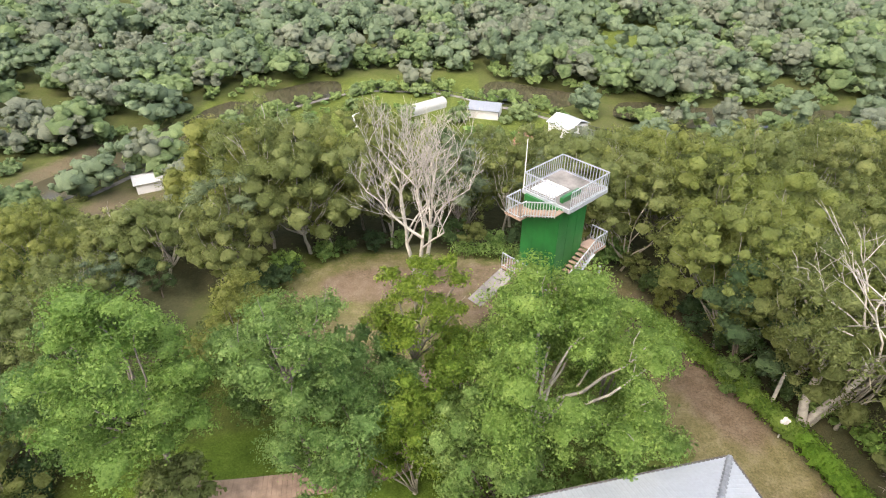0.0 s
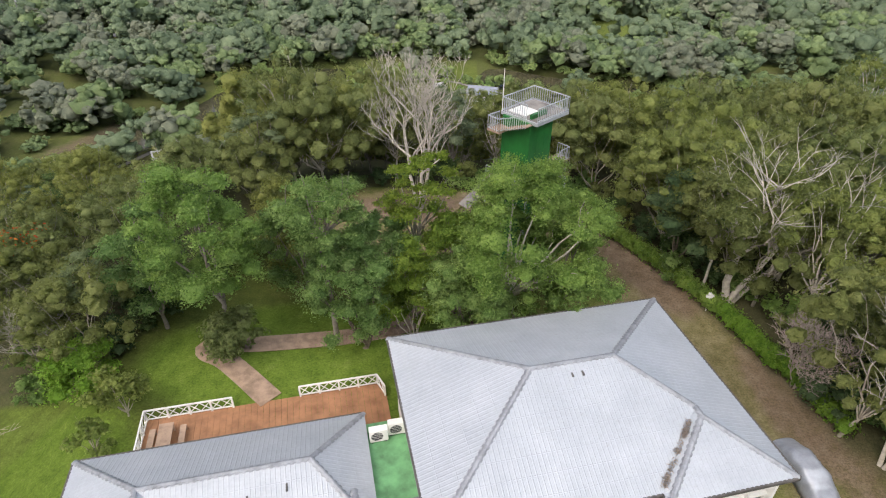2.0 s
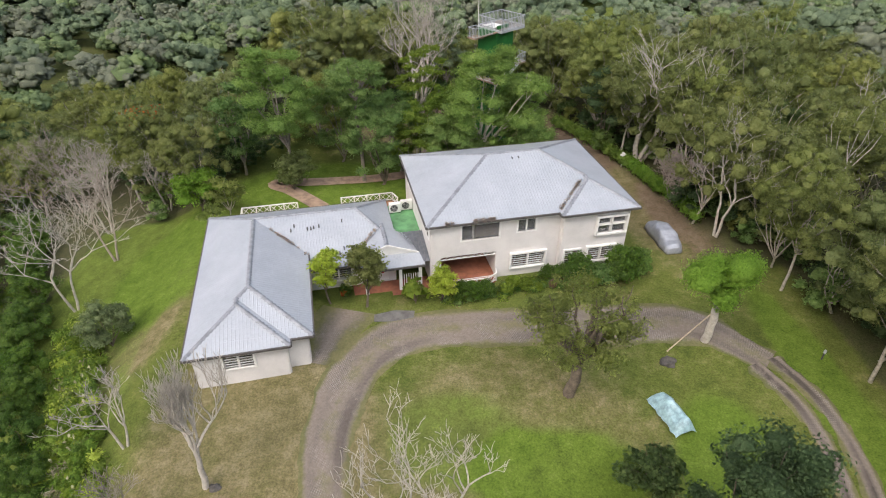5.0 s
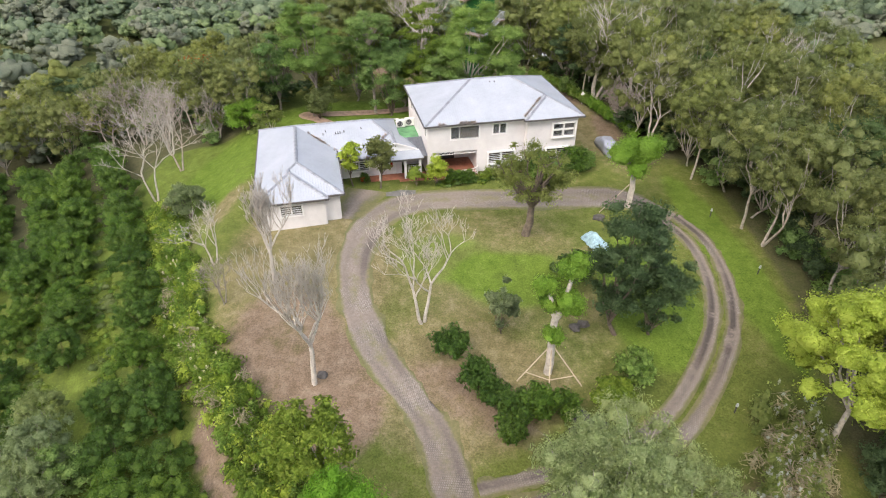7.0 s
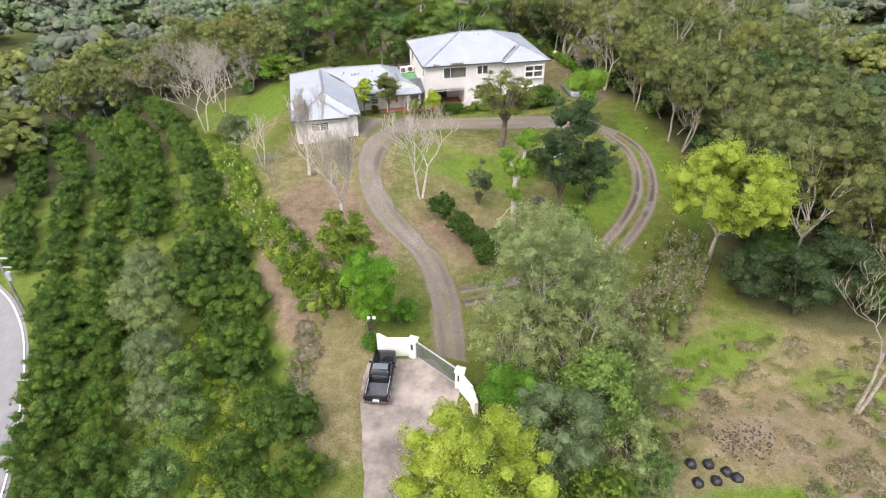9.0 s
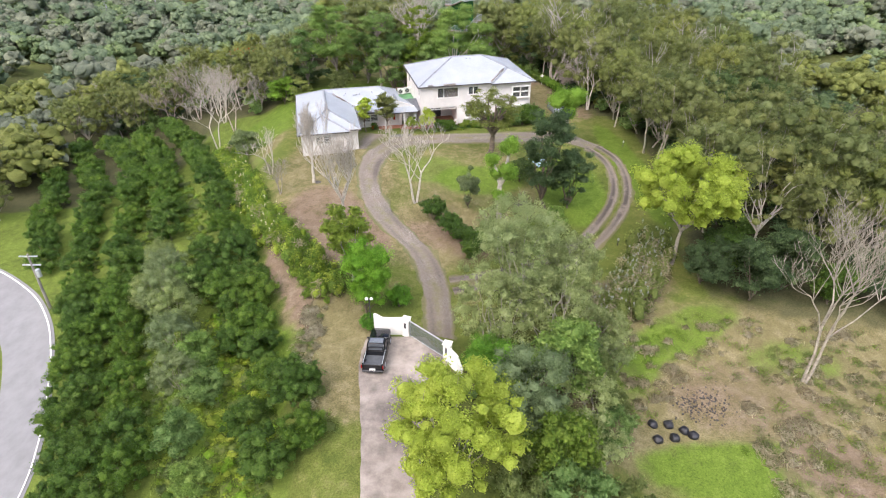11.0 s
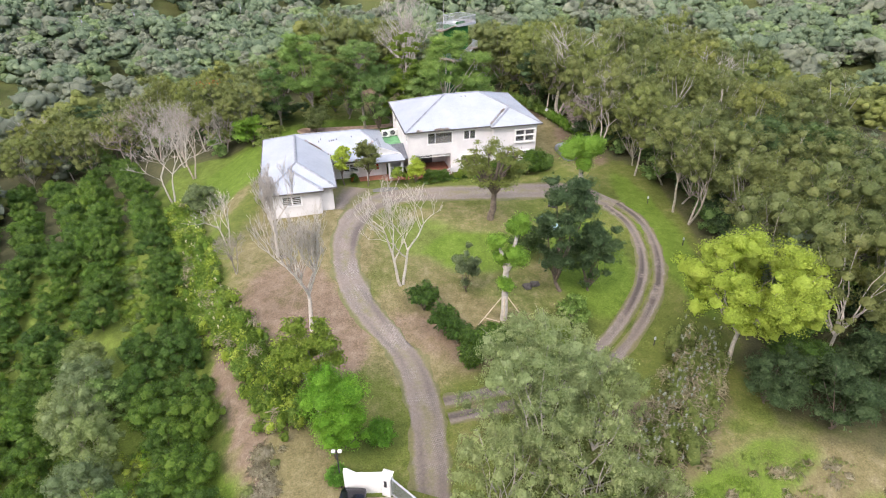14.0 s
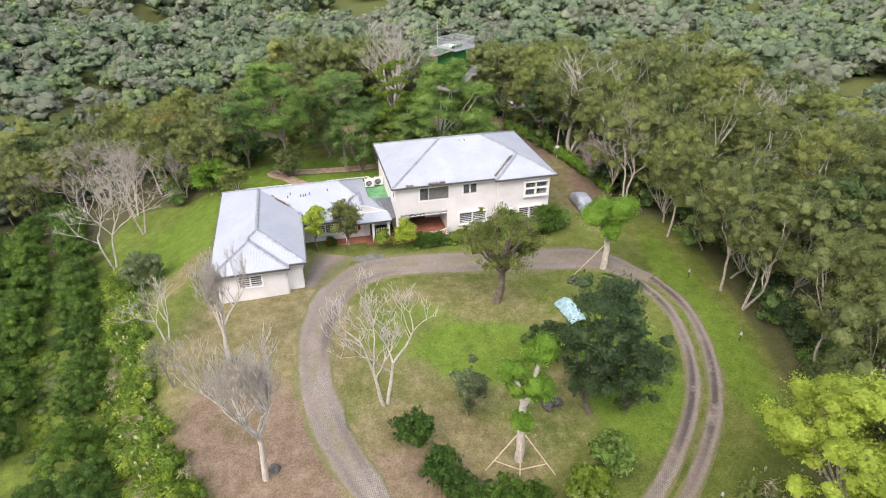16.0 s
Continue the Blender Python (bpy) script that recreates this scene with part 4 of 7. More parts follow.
    roof_plane(hs, [(-1.6, 4.3, 3.35), (0.36, 4.3, 3.35), (0.36, 0.6, 2.6), (-1.0, 0.6, 2.6)], (0, -1), DARKROOF, 0.3, 0.05)
    # rusty vents and sheet scars on the roof
    for u, v in ((-10.9, 5.2), (-10.6, 5.6), (-9.5, 5.2), (-9.2, 5.2), (-8.95, 5.25), (-8.5, 5.35), (-6.5, 5.6), (-9.6, 2.6), (-9.9, 2.9), (-7.0, 2.6), (-6.6, 3.0)):
        z = R - (R - E) / 4.0 * (vr - v)
        bm = bmesh.new()
        box(bm, u - 0.05, v - 0.25, z - 0.01, u + 0.05, v + 0.2, z + 0.09)
        part("roof_vent", bm, GUTTER, hs, "small rusty roof vent")
    return hs


wing_house()


def ac_unit(u, v, h):
    th = thing("air_conditioner", HM @ pose(u, v, h), "white outdoor air-conditioning unit on the flat roof", "air conditioner", "outdoor units")
    bm = bmesh.new()
    box(bm, -0.55, -0.22, 0.1, 0.55, 0.22, 1.05, 0.03)
    part("casing", bm, WHITE, th)
    bm = bmesh.new()
    bmesh.ops.create_circle(bm, cap_ends=True, segments=20, radius=0.36, matrix=pose(-0.1, -0.225, 0.58, 90))
    part("fan_opening", bm, DARKMETAL, th, "dark fan opening")
    bm = bmesh.new()
    for k in range(5):
        beam(bm, (-0.46, -0.235, 0.3 + 0.14 * k), (0.26, -0.235, 0.3 + 0.14 * k), 0.012)
    part("grille", bm, WHITE, th)
    for x in (-0.4, 0.4):
        bm = bmesh.new()
        box(bm, x - 0.04, -0.2, 0, x + 0.04, 0.2, 0.1)
        part("foot", bm, DARKMETAL, th)


ac_unit(-1.35, 8.9, 2.7)
ac_unit(-0.2, 9.2, 2.7)

# ---- deck, boardwalk and balustrades behind the wing ----
def planks(name, m, left, right, z, width, material, label, parent_thing):
    """Boards laid crosswise between two plan lines of equal length."""
    th = parent_thing
    n = len(left)
    for k in range(n - 1):
        a, b, c, d = left[k], right[k], right[k + 1], left[k + 1]
        g = 0.02
        bm = bmesh.new()
        q = [(a[0] + (d[0] - a[0]) * g, a[1] + (d[1] - a[1]) * g, z), (b[0] + (c[0] - b[0]) * g, b[1] + (c[1] - b[1]) * g, z), (c[0] + (b[0] - c[0]) * g, c[1] + (b[1] - c[1]) * g, z), (d[0] + (a[0] - d[0]) * g, d[1] + (a[1] - d[1]) * g, z)]
        slab(bm, q, 0.05)
        part("plank", bm, material, th)


def even(line, step):
    out, acc = [line[0]], 0.0
    for a, b in zip(line, line[1:]):
        L = math.dist(a, b)
        while acc + L >= step:
            f = (step - acc) / L
            a = (a[0] + (b[0] - a[0]) * f, a[1] + (b[1] - a[1]) * f)
            L = math.dist(a, b)
            out.append(a)
            acc = 0.0
        acc += L
    return out


deck = thing("deck", HM, "brown timber deck behind the wing", "deck")
for k in range(40):
    bm = bmesh.new()
    u = -16.2 + k * 0.4
    box(bm, u, 10.3, 0.02, u + 0.385, 15.85, 0.08)
    part("plank", bm, DECKWOOD, deck)
bm = bmesh.new()
box(bm, -16.2, 15.78, -0.5, -0.2, 15.86, 0.02)
part("fascia", bm, DECKWOOD, deck)
lattice_rail(HM, [(-16.15, 11.0, 0.08), (-16.15, 15.8, 0.08), (-10.6, 15.8, 0.08)], 0.95, "white crossed-bar balustrade along the deck", group="deck balustrades")
lattice_rail(HM, [(-6.1, 15.8, 0.08), (-0.7, 15.8, 0.08), (-0.3, 14.6, 0.08)], 0.95, "white crossed-bar balustrade along the deck", group="deck balustrades")
walkway = thing("boardwalk", HM, "weathered timber boardwalk winding from the deck to the trees", "boardwalk")
wl = even(smooth_line([(-8.1, 15.9), (-10.2, 18.9), (-11.6, 20.7), (-12.8, 21.7), (-12.9, 22.4), (-11.4, 22.4), (-9.4, 21.9), (-6, 21.5), (-2, 21.2), (2.0, 21.5), (4, 23), (5, 26), (5.5, 30)]), 0.3)
planks("boardwalk", HM, offset_line(wl, 0.85), offset_line(wl, -0.85), 0.12, 0.3, TIMBER, "", walkway)


def bench(u, v, w, d, h, rz):
    th = thing("bench", HM @ pose(u, v, 0.08, 0, 0, rz), "low brown timber bench on the deck", "bench", "deck seats")
    bm = bmesh.new()
    box(bm, -w / 2, -d / 2, h - 0.07, w / 2, d / 2, h, 0.01)
    part("seat", bm, TIMBER, th)
    for x in (-w / 2 + 0.1, w / 2 - 0.1):
        for y in (-d / 2 + 0.08, d / 2 - 0.08):
            bm = bmesh.new()
            box(bm, x - 0.05, y - 0.05, 0, x + 0.05, y + 0.05, h - 0.07)
            part("leg", bm, TIMBER, th)


bench(-14.6, 13.6, 0.9, 2.2, 0.72, 0)
bench(-15.5, 13.6, 0.4, 2.0, 0.45, 0)
bench(-13.6, 13.6, 0.4, 2.0, 0.45, 0)


# ---- lookout tower ----
def rail_run(th, pts, height, step=0.22):
    """Upright-bar railing along a 3D line; sloping pieces follow it."""
    for a, b in zip(pts, pts[1:]):
        a, b = Vector(a), Vector(b)
        L = (b - a).length
        bm = bmesh.new()
        beam(bm, a + Vector((0, 0, height)), b + Vector((0, 0, height)), 0.07, 0.06)
        rl = part("top_rail", bm, GALV, th)
        bm = bmesh.new()
        beam(bm, a + Vector((0, 0, 0.1)), b + Vector((0, 0, 0.1)), 0.04)
        part("bottom_rail", bm, GALV, th)
        n = max(2, int(L / step))
        bm = bmesh.new()
        beam(bm, (0, 0, 0), (0, 0, height), 0.038)
        bar = part("baluster", bm, GALV, th)
        bar.location = a
        for k in range(1, n + 1):
            link("baluster", bar.data, th).location = a + (b - a) * (k / n)


def tower():
    # local axes: x along the right-hand face, y along the left-hand face, from the front corner
    m = pose(7.35, 31.5, 7.4, 0, 0, 43.0)
    th = thing("lookout_tower", m, "green clad lookout tower with grey railed platform and outside stairs", "tower")
    W, H = 2.9, 13.95
    bm = bmesh.new()
    box(bm, 0, 0, -0.3, W, W, H, 0.02)
    body = part("shaft", bm, GREEN, th, "plain green clad shaft")
    for k in (1, 2):
        for f, g in (((W * k / 3, -0.008, 0), (W * k / 3, -0.008, H)), ((-0.008, W * k / 3, 0), (-0.008, W * k / 3, H))):
            bm = bmesh.new()
            beam(bm, f, g, 0.022)
            part("cladding_seam", bm, GREEN, body)
    # top platform
    z = H + 0.15
    x0, x1, y0, y1 = 0.25, 4.25, -0.45, 3.25
    bm = bmesh.new()
    box(bm, x0, y0, H, x1, y1, z, 0.02)
    pl = part("platform", bm, CONCRETE, th, "pale platform floor")
    bm = bmesh.new()
    box(bm, 0.6, 1.1, z, 2.3, 2.9, z + 0.06, 0.01)
    part("hatch", bm, WHITE, pl, "white hatch cover on the platform")
    bm = bmesh.new()
    box(bm, 0.55, 0.3, z, 2.4, 0.55, z + 0.35, 0.01)
    part("kerb", bm, GREEN, pl, "green upstand beside the hatch")
    for p, q in (((x0, y0 - 0.02), (x1, y0 - 0.02)), ((x0, y1 + 0.02), (x1, y1 + 0.02)), ((x0 - 0.02, y0), (x0 - 0.02, y1)), ((x1 + 0.02, y0), (x1 + 0.02, y1))):
        bm = bmesh.new()
        beam(bm, (*p, H + 0.02), (*q, H + 0.02), 0.10, 0.28)
        part("edge_beam", bm, GALV, th)
    rail_run(th, [(x0 + 0.05, 0.7, z), (x0 + 0.05, y1, z), (x1, y1, z), (x1, y0, z), (x0 + 0.05, y0, z)], 1.15)
    # landing below the platform and the short flight to it
    zl = H - 0.85
    bm = bmesh.new()
    box(bm, -1.5, 1.9, zl - 0.15, -0.02, 3.2, zl, 0.01)
    part("landing", bm, TIMBER, th)
    rail_run(th, [(-1.0, 1.9, zl), (-1.45, 1.95, zl), (-1.45, 3.15, zl), (-0.1, 3.15, zl)], 1.1)
    for k in range(6):
        bm = bmesh.new()
        y = 1.9 - 0.36 * (k + 1)
        box(bm, -1.0, y, zl + 0.15 * (k + 1) - 0.06, -0.03, y + 0.36, zl + 0.15 * (k + 1))
        part("step", bm, TIMBER, th)
    rail_run(th, [(-1.02, 1.9, zl), (-1.02, -0.3, H)], 1.05)
    # long flight down the right-hand face to the walkway round the front
    za, zb = 10.1, 8.5
    bm = bmesh.new()
    box(bm, W - 0.05, -1.2, za - 0.12, W + 1.2, 0.1, za, 0.01)
    part("landing", bm, TIMBER, th)
    rail_run(th, [(W, -1.15, za), (W + 1.15, -1.15, za), (W + 1.15, 0.05, za)], 1.1)
    n = 9
    for k in range(n):
        x, z0 = W - 0.05 - 0.31 * (k + 1), za - (za - zb) * (k + 1) / n
        bm = bmesh.new()
        box(bm, x, -1.05, z0 - 0.05, x + 0.32, -0.05, z0)
        part("step", bm, TIMBER, th)
    bm = bmesh.new()
    beam(bm, (W, -1.09, za - 0.15), (0.0, -1.09, zb - 0.15), 0.25, 0.05)
    part("stringer", bm, GALV, th)
    rail_run(th, [(W, -1.12, za), (0.0, -1.12, zb)], 1.0)
    bm = bmesh.new()
    box(bm, -1.15, -1.2, zb - 0.15, 0.1, -0.02, zb, 0.01)
    part("landing", bm, TIMBER, th)
    bm = bmesh.new()
    box(bm, -1.15, 0.0, zb - 0.15, -0.03, 3.5, zb, 0.01)
    part("walkway", bm, TIMBER, th)
    rail_run(th, [(0.05, -1.15, zb), (-1.1, -1.15, zb), (-1.1, 3.45, zb)], 1.1)
    n = 16
    for k in range(n):
        x, z0 = -0.1 + 0.27 * k, zb - 0.18 * (k + 1)
        bm = bmesh.new()
        box(bm, x, W + 0.05, z0 - 0.05, x + 0.28, W + 1.05, z0)
        part("step", bm, TIMBER, th)
    bm = bmesh.new()
    poly(bm, [(-1.2, 3.5, zb - 0.2), (-1.2, 2.2, zb - 0.2), (-3.4, 3.2, zb - 2.2), (-3.4, 4.4, zb - 2.2)])
    part("stair_soffit", bm, CONCRETE, th, "pale sloping stair soffit")
    for x, y in ((-1.1, -1.1), (W + 1.1, -1.1), (-1.1, 3.4)):
        bm = bmesh.new()
        beam(bm, (x, y, -0.3), (x, y, zb - 0.1), 0.12)
        part("support_post", bm, GALV, th)
    bm = bmesh.new()
    rod(bm, (0.3, y1, H), (0.3, y1, H + 3.6), 0.04, 0.025, 6)
    part("mast", bm, WHITE, th, "thin white mast")


tower()


# ---- gate, walls, pickup ----
def gate_group():
    g = ground(0.4, -43.7)
    pil = [(0.25, -43.75), (4.05, -47.2)]
    wl_ = thing("gate_wall", Matrix.Translation((0, 0, g)), "low white rendered wall with raised end beside the gate", "wall")
    bm = bmesh.new()
    a, b = (-3.3, -43.55), (0.05, -43.7)
    pts = [(-2.75, 2.3), (-2.5, 2.3), (-1.9, 1.85), (0.05, 1.85)]
    lo = [bm.verts.new((x, -43.75, 0 - 0.3)) for x, _ in pts] + [bm.verts.new((x, -43.45, -0.3)) for x, _ in pts]
    hi = [bm.verts.new((x, -43.75, z)) for x, z in pts] + [bm.verts.new((x, -43.45, z)) for x, z in pts]
    for i in range(3):
        bm.faces.new((lo[i], lo[i + 1], hi[i + 1], hi[i]))
        bm.faces.new((lo[i + 5], lo[i + 4], hi[i + 4], hi[i + 5]))
        bm.faces.new((hi[i], hi[i + 1], hi[i + 5], hi[i + 4]))
    bm.faces.new((lo[0], hi[0], hi[4], lo[4]))
    bm.faces.new((lo[3], hi[3], hi[7], lo[7]))
    part("panel", bm, WHITE, wl_)
    for x, y in pil:
        p = thing("gate_pillar", Matrix.Translation((x, y, ground(x, y))) @ pose(0, 0, 0, 0, 0, -20), "white square gate pillar with a dark name plate", "pillar", "gate pillars")
        bm = bmesh.new()
        box(bm, -0.32, -0.32, -0.3, 0.32, 0.32, 1.95, 0.02)
        part("shaft", bm, WHITE, p)
        bm = bmesh.new()
        v = [bm.verts.new(q) for q in ((-0.4, -0.4, 1.95), (0.4, -0.4, 1.95), (0.4, 0.4, 1.95), (-0.4, 0.4, 1.95), (0, 0, 2.2))]
        bm.faces.new(v[3::-1])
        for i in range(4):
            bm.faces.new((v[i], v[(i + 1) % 4], v[4]))
        part("cap", bm, WHITE, p)
        bm = bmesh.new()
        box(bm, -0.1, -0.345, 1.0, 0.1, -0.322, 1.6)
        part("plate", bm, DARKMETAL, p, "dark plate")
    w2 = thing("gate_wall", Matrix.Translation((0, 0, ground(4.6, -48))), "low white rendered wall curving away from the gate", "wall")
    bm = bmesh.new()
    for p, q, h in (((4.1, -47.5), (4.9, -48.8), 1.75), ((4.9, -48.8), (5.2, -50.2), 1.6)):
        wall_with_openings(bm, p, q, -0.3, h, 0.28, [])
    part("panel", bm, WHITE, w2)
    gt = thing("sliding_gate", Matrix.Translation((0, 0, g)), "long grey-green metal sliding gate", "gate")
    a, b = Vector((0.55, -43.95, 0)), Vector((3.75, -46.95, 0))
    bm = bmesh.new()
    beam(bm, a + Vector((0, 0, 1.8)), b + Vector((0, 0, 1.8)), 0.1)
    part("top_rail", bm, GALV, gt)
    bm = bmesh.new()
    beam(bm, a + Vector((0, 0, 0.12)), b + Vector((0, 0, 0.12)), 0.1)
    part("bottom_rail", bm, GALV, gt)
    n = 44
    for k in range(n + 1):
        p = a + (b - a) * (k / n)
        bm = bmesh.new()
        beam(bm, p + Vector((0, 0, 0.12)), p + Vector((0, 0, 1.8)), 0.045)
        part("bar", bm, GATEPAINT, gt)
    lamp = thing("gate_lamp", Matrix.Translation((-3.1, -43.3, g)), "black post with two small white floodlights", "lamp")
    bm = bmesh.new()
    rod(bm, (0, 0, -0.2), (0, 0, 3.9), 0.05)
    part("post", bm, DARKMETAL, lamp)
    for x in (-0.22, 0.22):
        bm = bmesh.new()
        box(bm, x - 0.13, -0.1, 3.75, x + 0.13, 0.1, 3.95, 0.03)
        part("lamp_head", bm, WHITE, lamp)


GATEPAINT = plain("grey_green_paint", (0.20, 0.23, 0.21), 0.5, 0.2)
gate_group()


def loft(bm, sections, close=True):
    """Skin a row of closed cross-sections."""
    rings = [[bm.verts.new(p) for p in s_] for s_ in sections]
    n = len(rings[0])
    for a, b in zip(rings, rings[1:]):
        for i in range(n):
            j = (i + 1) % n
            bm.faces.new((a[i], a[j], b[j], b[i]))
    if close:
        bm.faces.new(rings[0][::-1])
        bm.faces.new(rings[-1])


def pickup():
    g = ground(-2.6, -47.2)
    th = thing("pickup_truck", Matrix.Translation((-2.2, -46.6, g + 0.07)) @ pose(0, 0, 0, 0, 0, -4.0), "black four-door pickup truck with open bed parked at the gate", "pickup truck")

    def sec(y, w, z0, z1, top):
        return [(-w, y, z0), (-w * 1.0, y, z0 + (z1 - z0) * 0.55), (-w * 0.97, y, z1 - 0.06), (-w * top, y, z1), (w * top, y, z1), (w * 0.97, y, z1 - 0.06), (w, y, z0 + (z1 - z0) * 0.55), (w, y, z0)]

    bm = bmesh.new()
    loft(bm, [sec(2.62, 0.62, 0.55, 0.90, 0.8), sec(2.5, 0.84, 0.42, 1.02, 0.86), sec(2.1, 0.90, 0.38, 1.10, 0.88), sec(1.1, 0.92, 0.36, 1.16, 0.9), sec(0.9, 0.92, 0.36, 1.17, 0.9), sec(-0.75, 0.92, 0.36, 1.14, 0.9), sec(-0.8, 0.92, 0.36, 0.72, 0.9)])
    part("body", bm, BLACKPAINT, th, "glossy black body", True)
    bm = bmesh.new()
    loft(bm, [sec(1.15, 0.84, 1.1, 1.18, 0.9), sec(0.45, 0.78, 1.1, 1.72, 0.82), sec(0.2, 0.77, 1.1, 1.78, 0.84), sec(-0.45, 0.77, 1.1, 1.76, 0.84), sec(-0.8, 0.80, 1.1, 1.22, 0.9)])
    cab = part("cab", bm, BLACKPAINT, th, "", True)
    gl = plain("car_glass", (0.02, 0.025, 0.03), 0.06, relief=0)
    bm = bmesh.new()
    poly(bm, [(-0.72, 1.10, 1.235), (0.72, 1.10, 1.235), (0.62, 0.50, 1.715), (-0.62, 0.50, 1.715)])
    part("windscreen", bm, gl, cab)
    bm = bmesh.new()
    poly(bm, [(-0.68, -0.80, 1.27), (0.68, -0.80, 1.27), (0.62, -0.5, 1.70), (-0.62, -0.5, 1.70)])
    part("rear_window", bm, gl, cab)
    for sx in (-1, 1):
        for y0, y1 in ((0.2, 0.85), (-0.6, 0.12)):
            bm = bmesh.new()
            poly(bm, [(sx * 0.855, y0, 1.22), (sx * 0.855, y1, 1.22), (sx * 0.79, min(y1, 0.4), 1.66), (sx * 0.79, y0, 1.66)])
            part("side_window", bm, gl, cab)
    # thin sheet added on the black roof, coloured as the sky's reflection
    sky_sheen = plain("car_roof_sky_sheen", (0.16, 0.18, 0.21), 0.25, relief=0)
    bm = bmesh.new()
    box(bm, -0.60, -0.40, 1.77, 0.60, 0.22, 1.80, 0.01)
    part("roof_sheen", bm, sky_sheen, cab, "pale grey sky reflection painted on the cab roof")
    # bed
    bm = bmesh.new()
    box(bm, -0.9, -2.5, 0.66, 0.9, -0.8, 0.72)
    bed = part("bed_floor", bm, plain("bed_liner", (0.10, 0.105, 0.115), 0.5), th, "grey bed liner")
    for x0, x1 in ((-0.93, -0.80), (0.80, 0.93)):
        bm = bmesh.new()
        box(bm, x0, -2.55, 0.42, x1, -0.78, 1.16, 0.03)
        part("bed_side", bm, BLACKPAINT, th)
    bm = bmesh.new()
    box(bm, -0.80, -2.58, 0.5, 0.80, -2.50, 1.15, 0.02)
    part("tailgate", bm, BLACKPAINT, th)
    bm = bmesh.new()
    box(bm, -0.80, -0.86, 0.7, 0.80, -0.78, 1.2, 0.01)
    part("bed_front", bm, BLACKPAINT, th)
    bm = bmesh.new()
    for p, q in (((-0.83, -2.4, 1.19), (-0.83, -0.9, 1.19)), ((0.83, -2.4, 1.19), (0.83, -0.9, 1.19))):
        rod(bm, p, q, 0.03)
    part("bed_rail", bm, GALV, th, "bright metal bed rail")
    bm = bmesh.new()
    for sx in (-0.7, 0.7):
        rod(bm, (sx, -0.95, 1.15), (sx * 0.9, -0.86, 1.62), 0.035)
    rod(bm, (-0.63, -0.86, 1.62), (0.63, -0.86, 1.62), 0.035)
    part("roll_bar", bm, BLACKPAINT, th)
    bm = bmesh.new()
    box(bm, -0.9, -2.72, 0.42, 0.9, -2.56, 0.6, 0.04)
    part("rear_bumper", bm, DARKMETAL, th)
    bm = bmesh.new()
    box(bm, -0.24, -2.735, 0.62, 0.24, -2.59, 0.76)
    plate = part("number_plate", bm, WHITE, th, "white plate with dark bars")
    bm = bmesh.new()
    for k in range(5):
        box(bm, -0.19 + 0.08 * k, -2.745, 0.65, -0.14 + 0.08 * k, -2.736, 0.73)
    part("plate_bars", bm, DARKMETAL, plate)
    for sx in (-1, 1):
        bm = bmesh.new()
        box(bm, sx * 0.93 - 0.07, -2.60, 0.72, sx * 0.93 + 0.005, -2.50, 1.08, 0.01)
        part("tail_light", bm, REDLIGHT, th, "red tail light")
        bm = bmesh.new()
        box(bm, sx * 0.62 - 0.16, 2.42, 0.80, sx * 0.62 + 0.16, 2.58, 0.95, 0.03)
        part("headlight", bm, GLASS, th)
        bm = bmesh.new()
        box(bm, sx * 0.98 - 0.1, 0.78, 1.18, sx * 0.98 + 0.1, 0.92, 1.34, 0.03)
        part("wing_mirror", bm, BLACKPAINT, th)
        for y in (1.62, -1.58):
            bm = bmesh.new()
            rod(bm, (sx * 0.70, y, 0.38), (sx * 0.93, y, 0.38), 0.38, None, 20)
            wh = part("wheel", bm, RUBBER, th)
            bm = bmesh.new()
            rod(bm, (sx * 0.90, y, 0.38), (sx * 0.945, y, 0.38), 0.24, 0.2, 14)
            part("rim", bm, GALV, wh)


pickup()


def covered_car():
    m = Matrix.Translation((22.6, 9.9, 7.42)) @ pose(0, 0, 0, 0, 0, -171.0)
    bm = bmesh.new()
    prof = [(-2.35, 0.35, 0.62), (-2.25, 0.80, 0.80), (-1.6, 1.05, 0.90), (-1.1, 1.38, 0.92), (-0.4, 1.52, 0.93), (0.5, 1.50, 0.93), (1.1, 1.22, 0.93), (1.5, 1.0, 0.92), (2.1, 0.88, 0.88), (2.35, 0.62, 0.74), (2.42, 0.3, 0.6)]
    secs = []
    for i in range(61):
        f = i / 60 * (len(prof) - 1)
        k = min(int(f), len(prof) - 2)
        t = f - k
        y, h, w = [prof[k][c] + (prof[k + 1][c] - prof[k][c]) * t for c in range(3)]
        row = []
        for j in range(22):
            a = math.pi * j / 21
            cx, cz = math.cos(a), math.sin(a)
            sq = lambda v, e: math.copysign(abs(v) ** e, v)
            x, z = w * sq(cx, 0.55), h * sq(cz, 0.6)
            wr = 0.09 * noise.noise((x * 1.6, y * 2.0, z * 1.4)) + 0.06 * abs(noise.noise((x * 4.5, y * 3.5, z * 2.5))) + 0.09 * noise.noise((y * 6, 0, x)) * (1 - z / max(h, 0.1))
            row.append((x * (1 + wr), y, max(0.0, z * (1 + wr * 0.8))))
        secs.append(row)
    loft(bm, secs, True)
    me = bpy.data.meshes.new("covered_car")
    bmesh.ops.recalc_face_normals(bm, faces=bm.faces)
    bm.to_mesh(me)
    bm.free()
    me.materials.append(COVER)
    for p in me.polygons:
        p.use_smooth = True
    ob = link("covered_car", me)
    ob.matrix_world = m
    tagged(ob, "parked car under a wrinkled grey cover on the grass", "car")


covered_car()


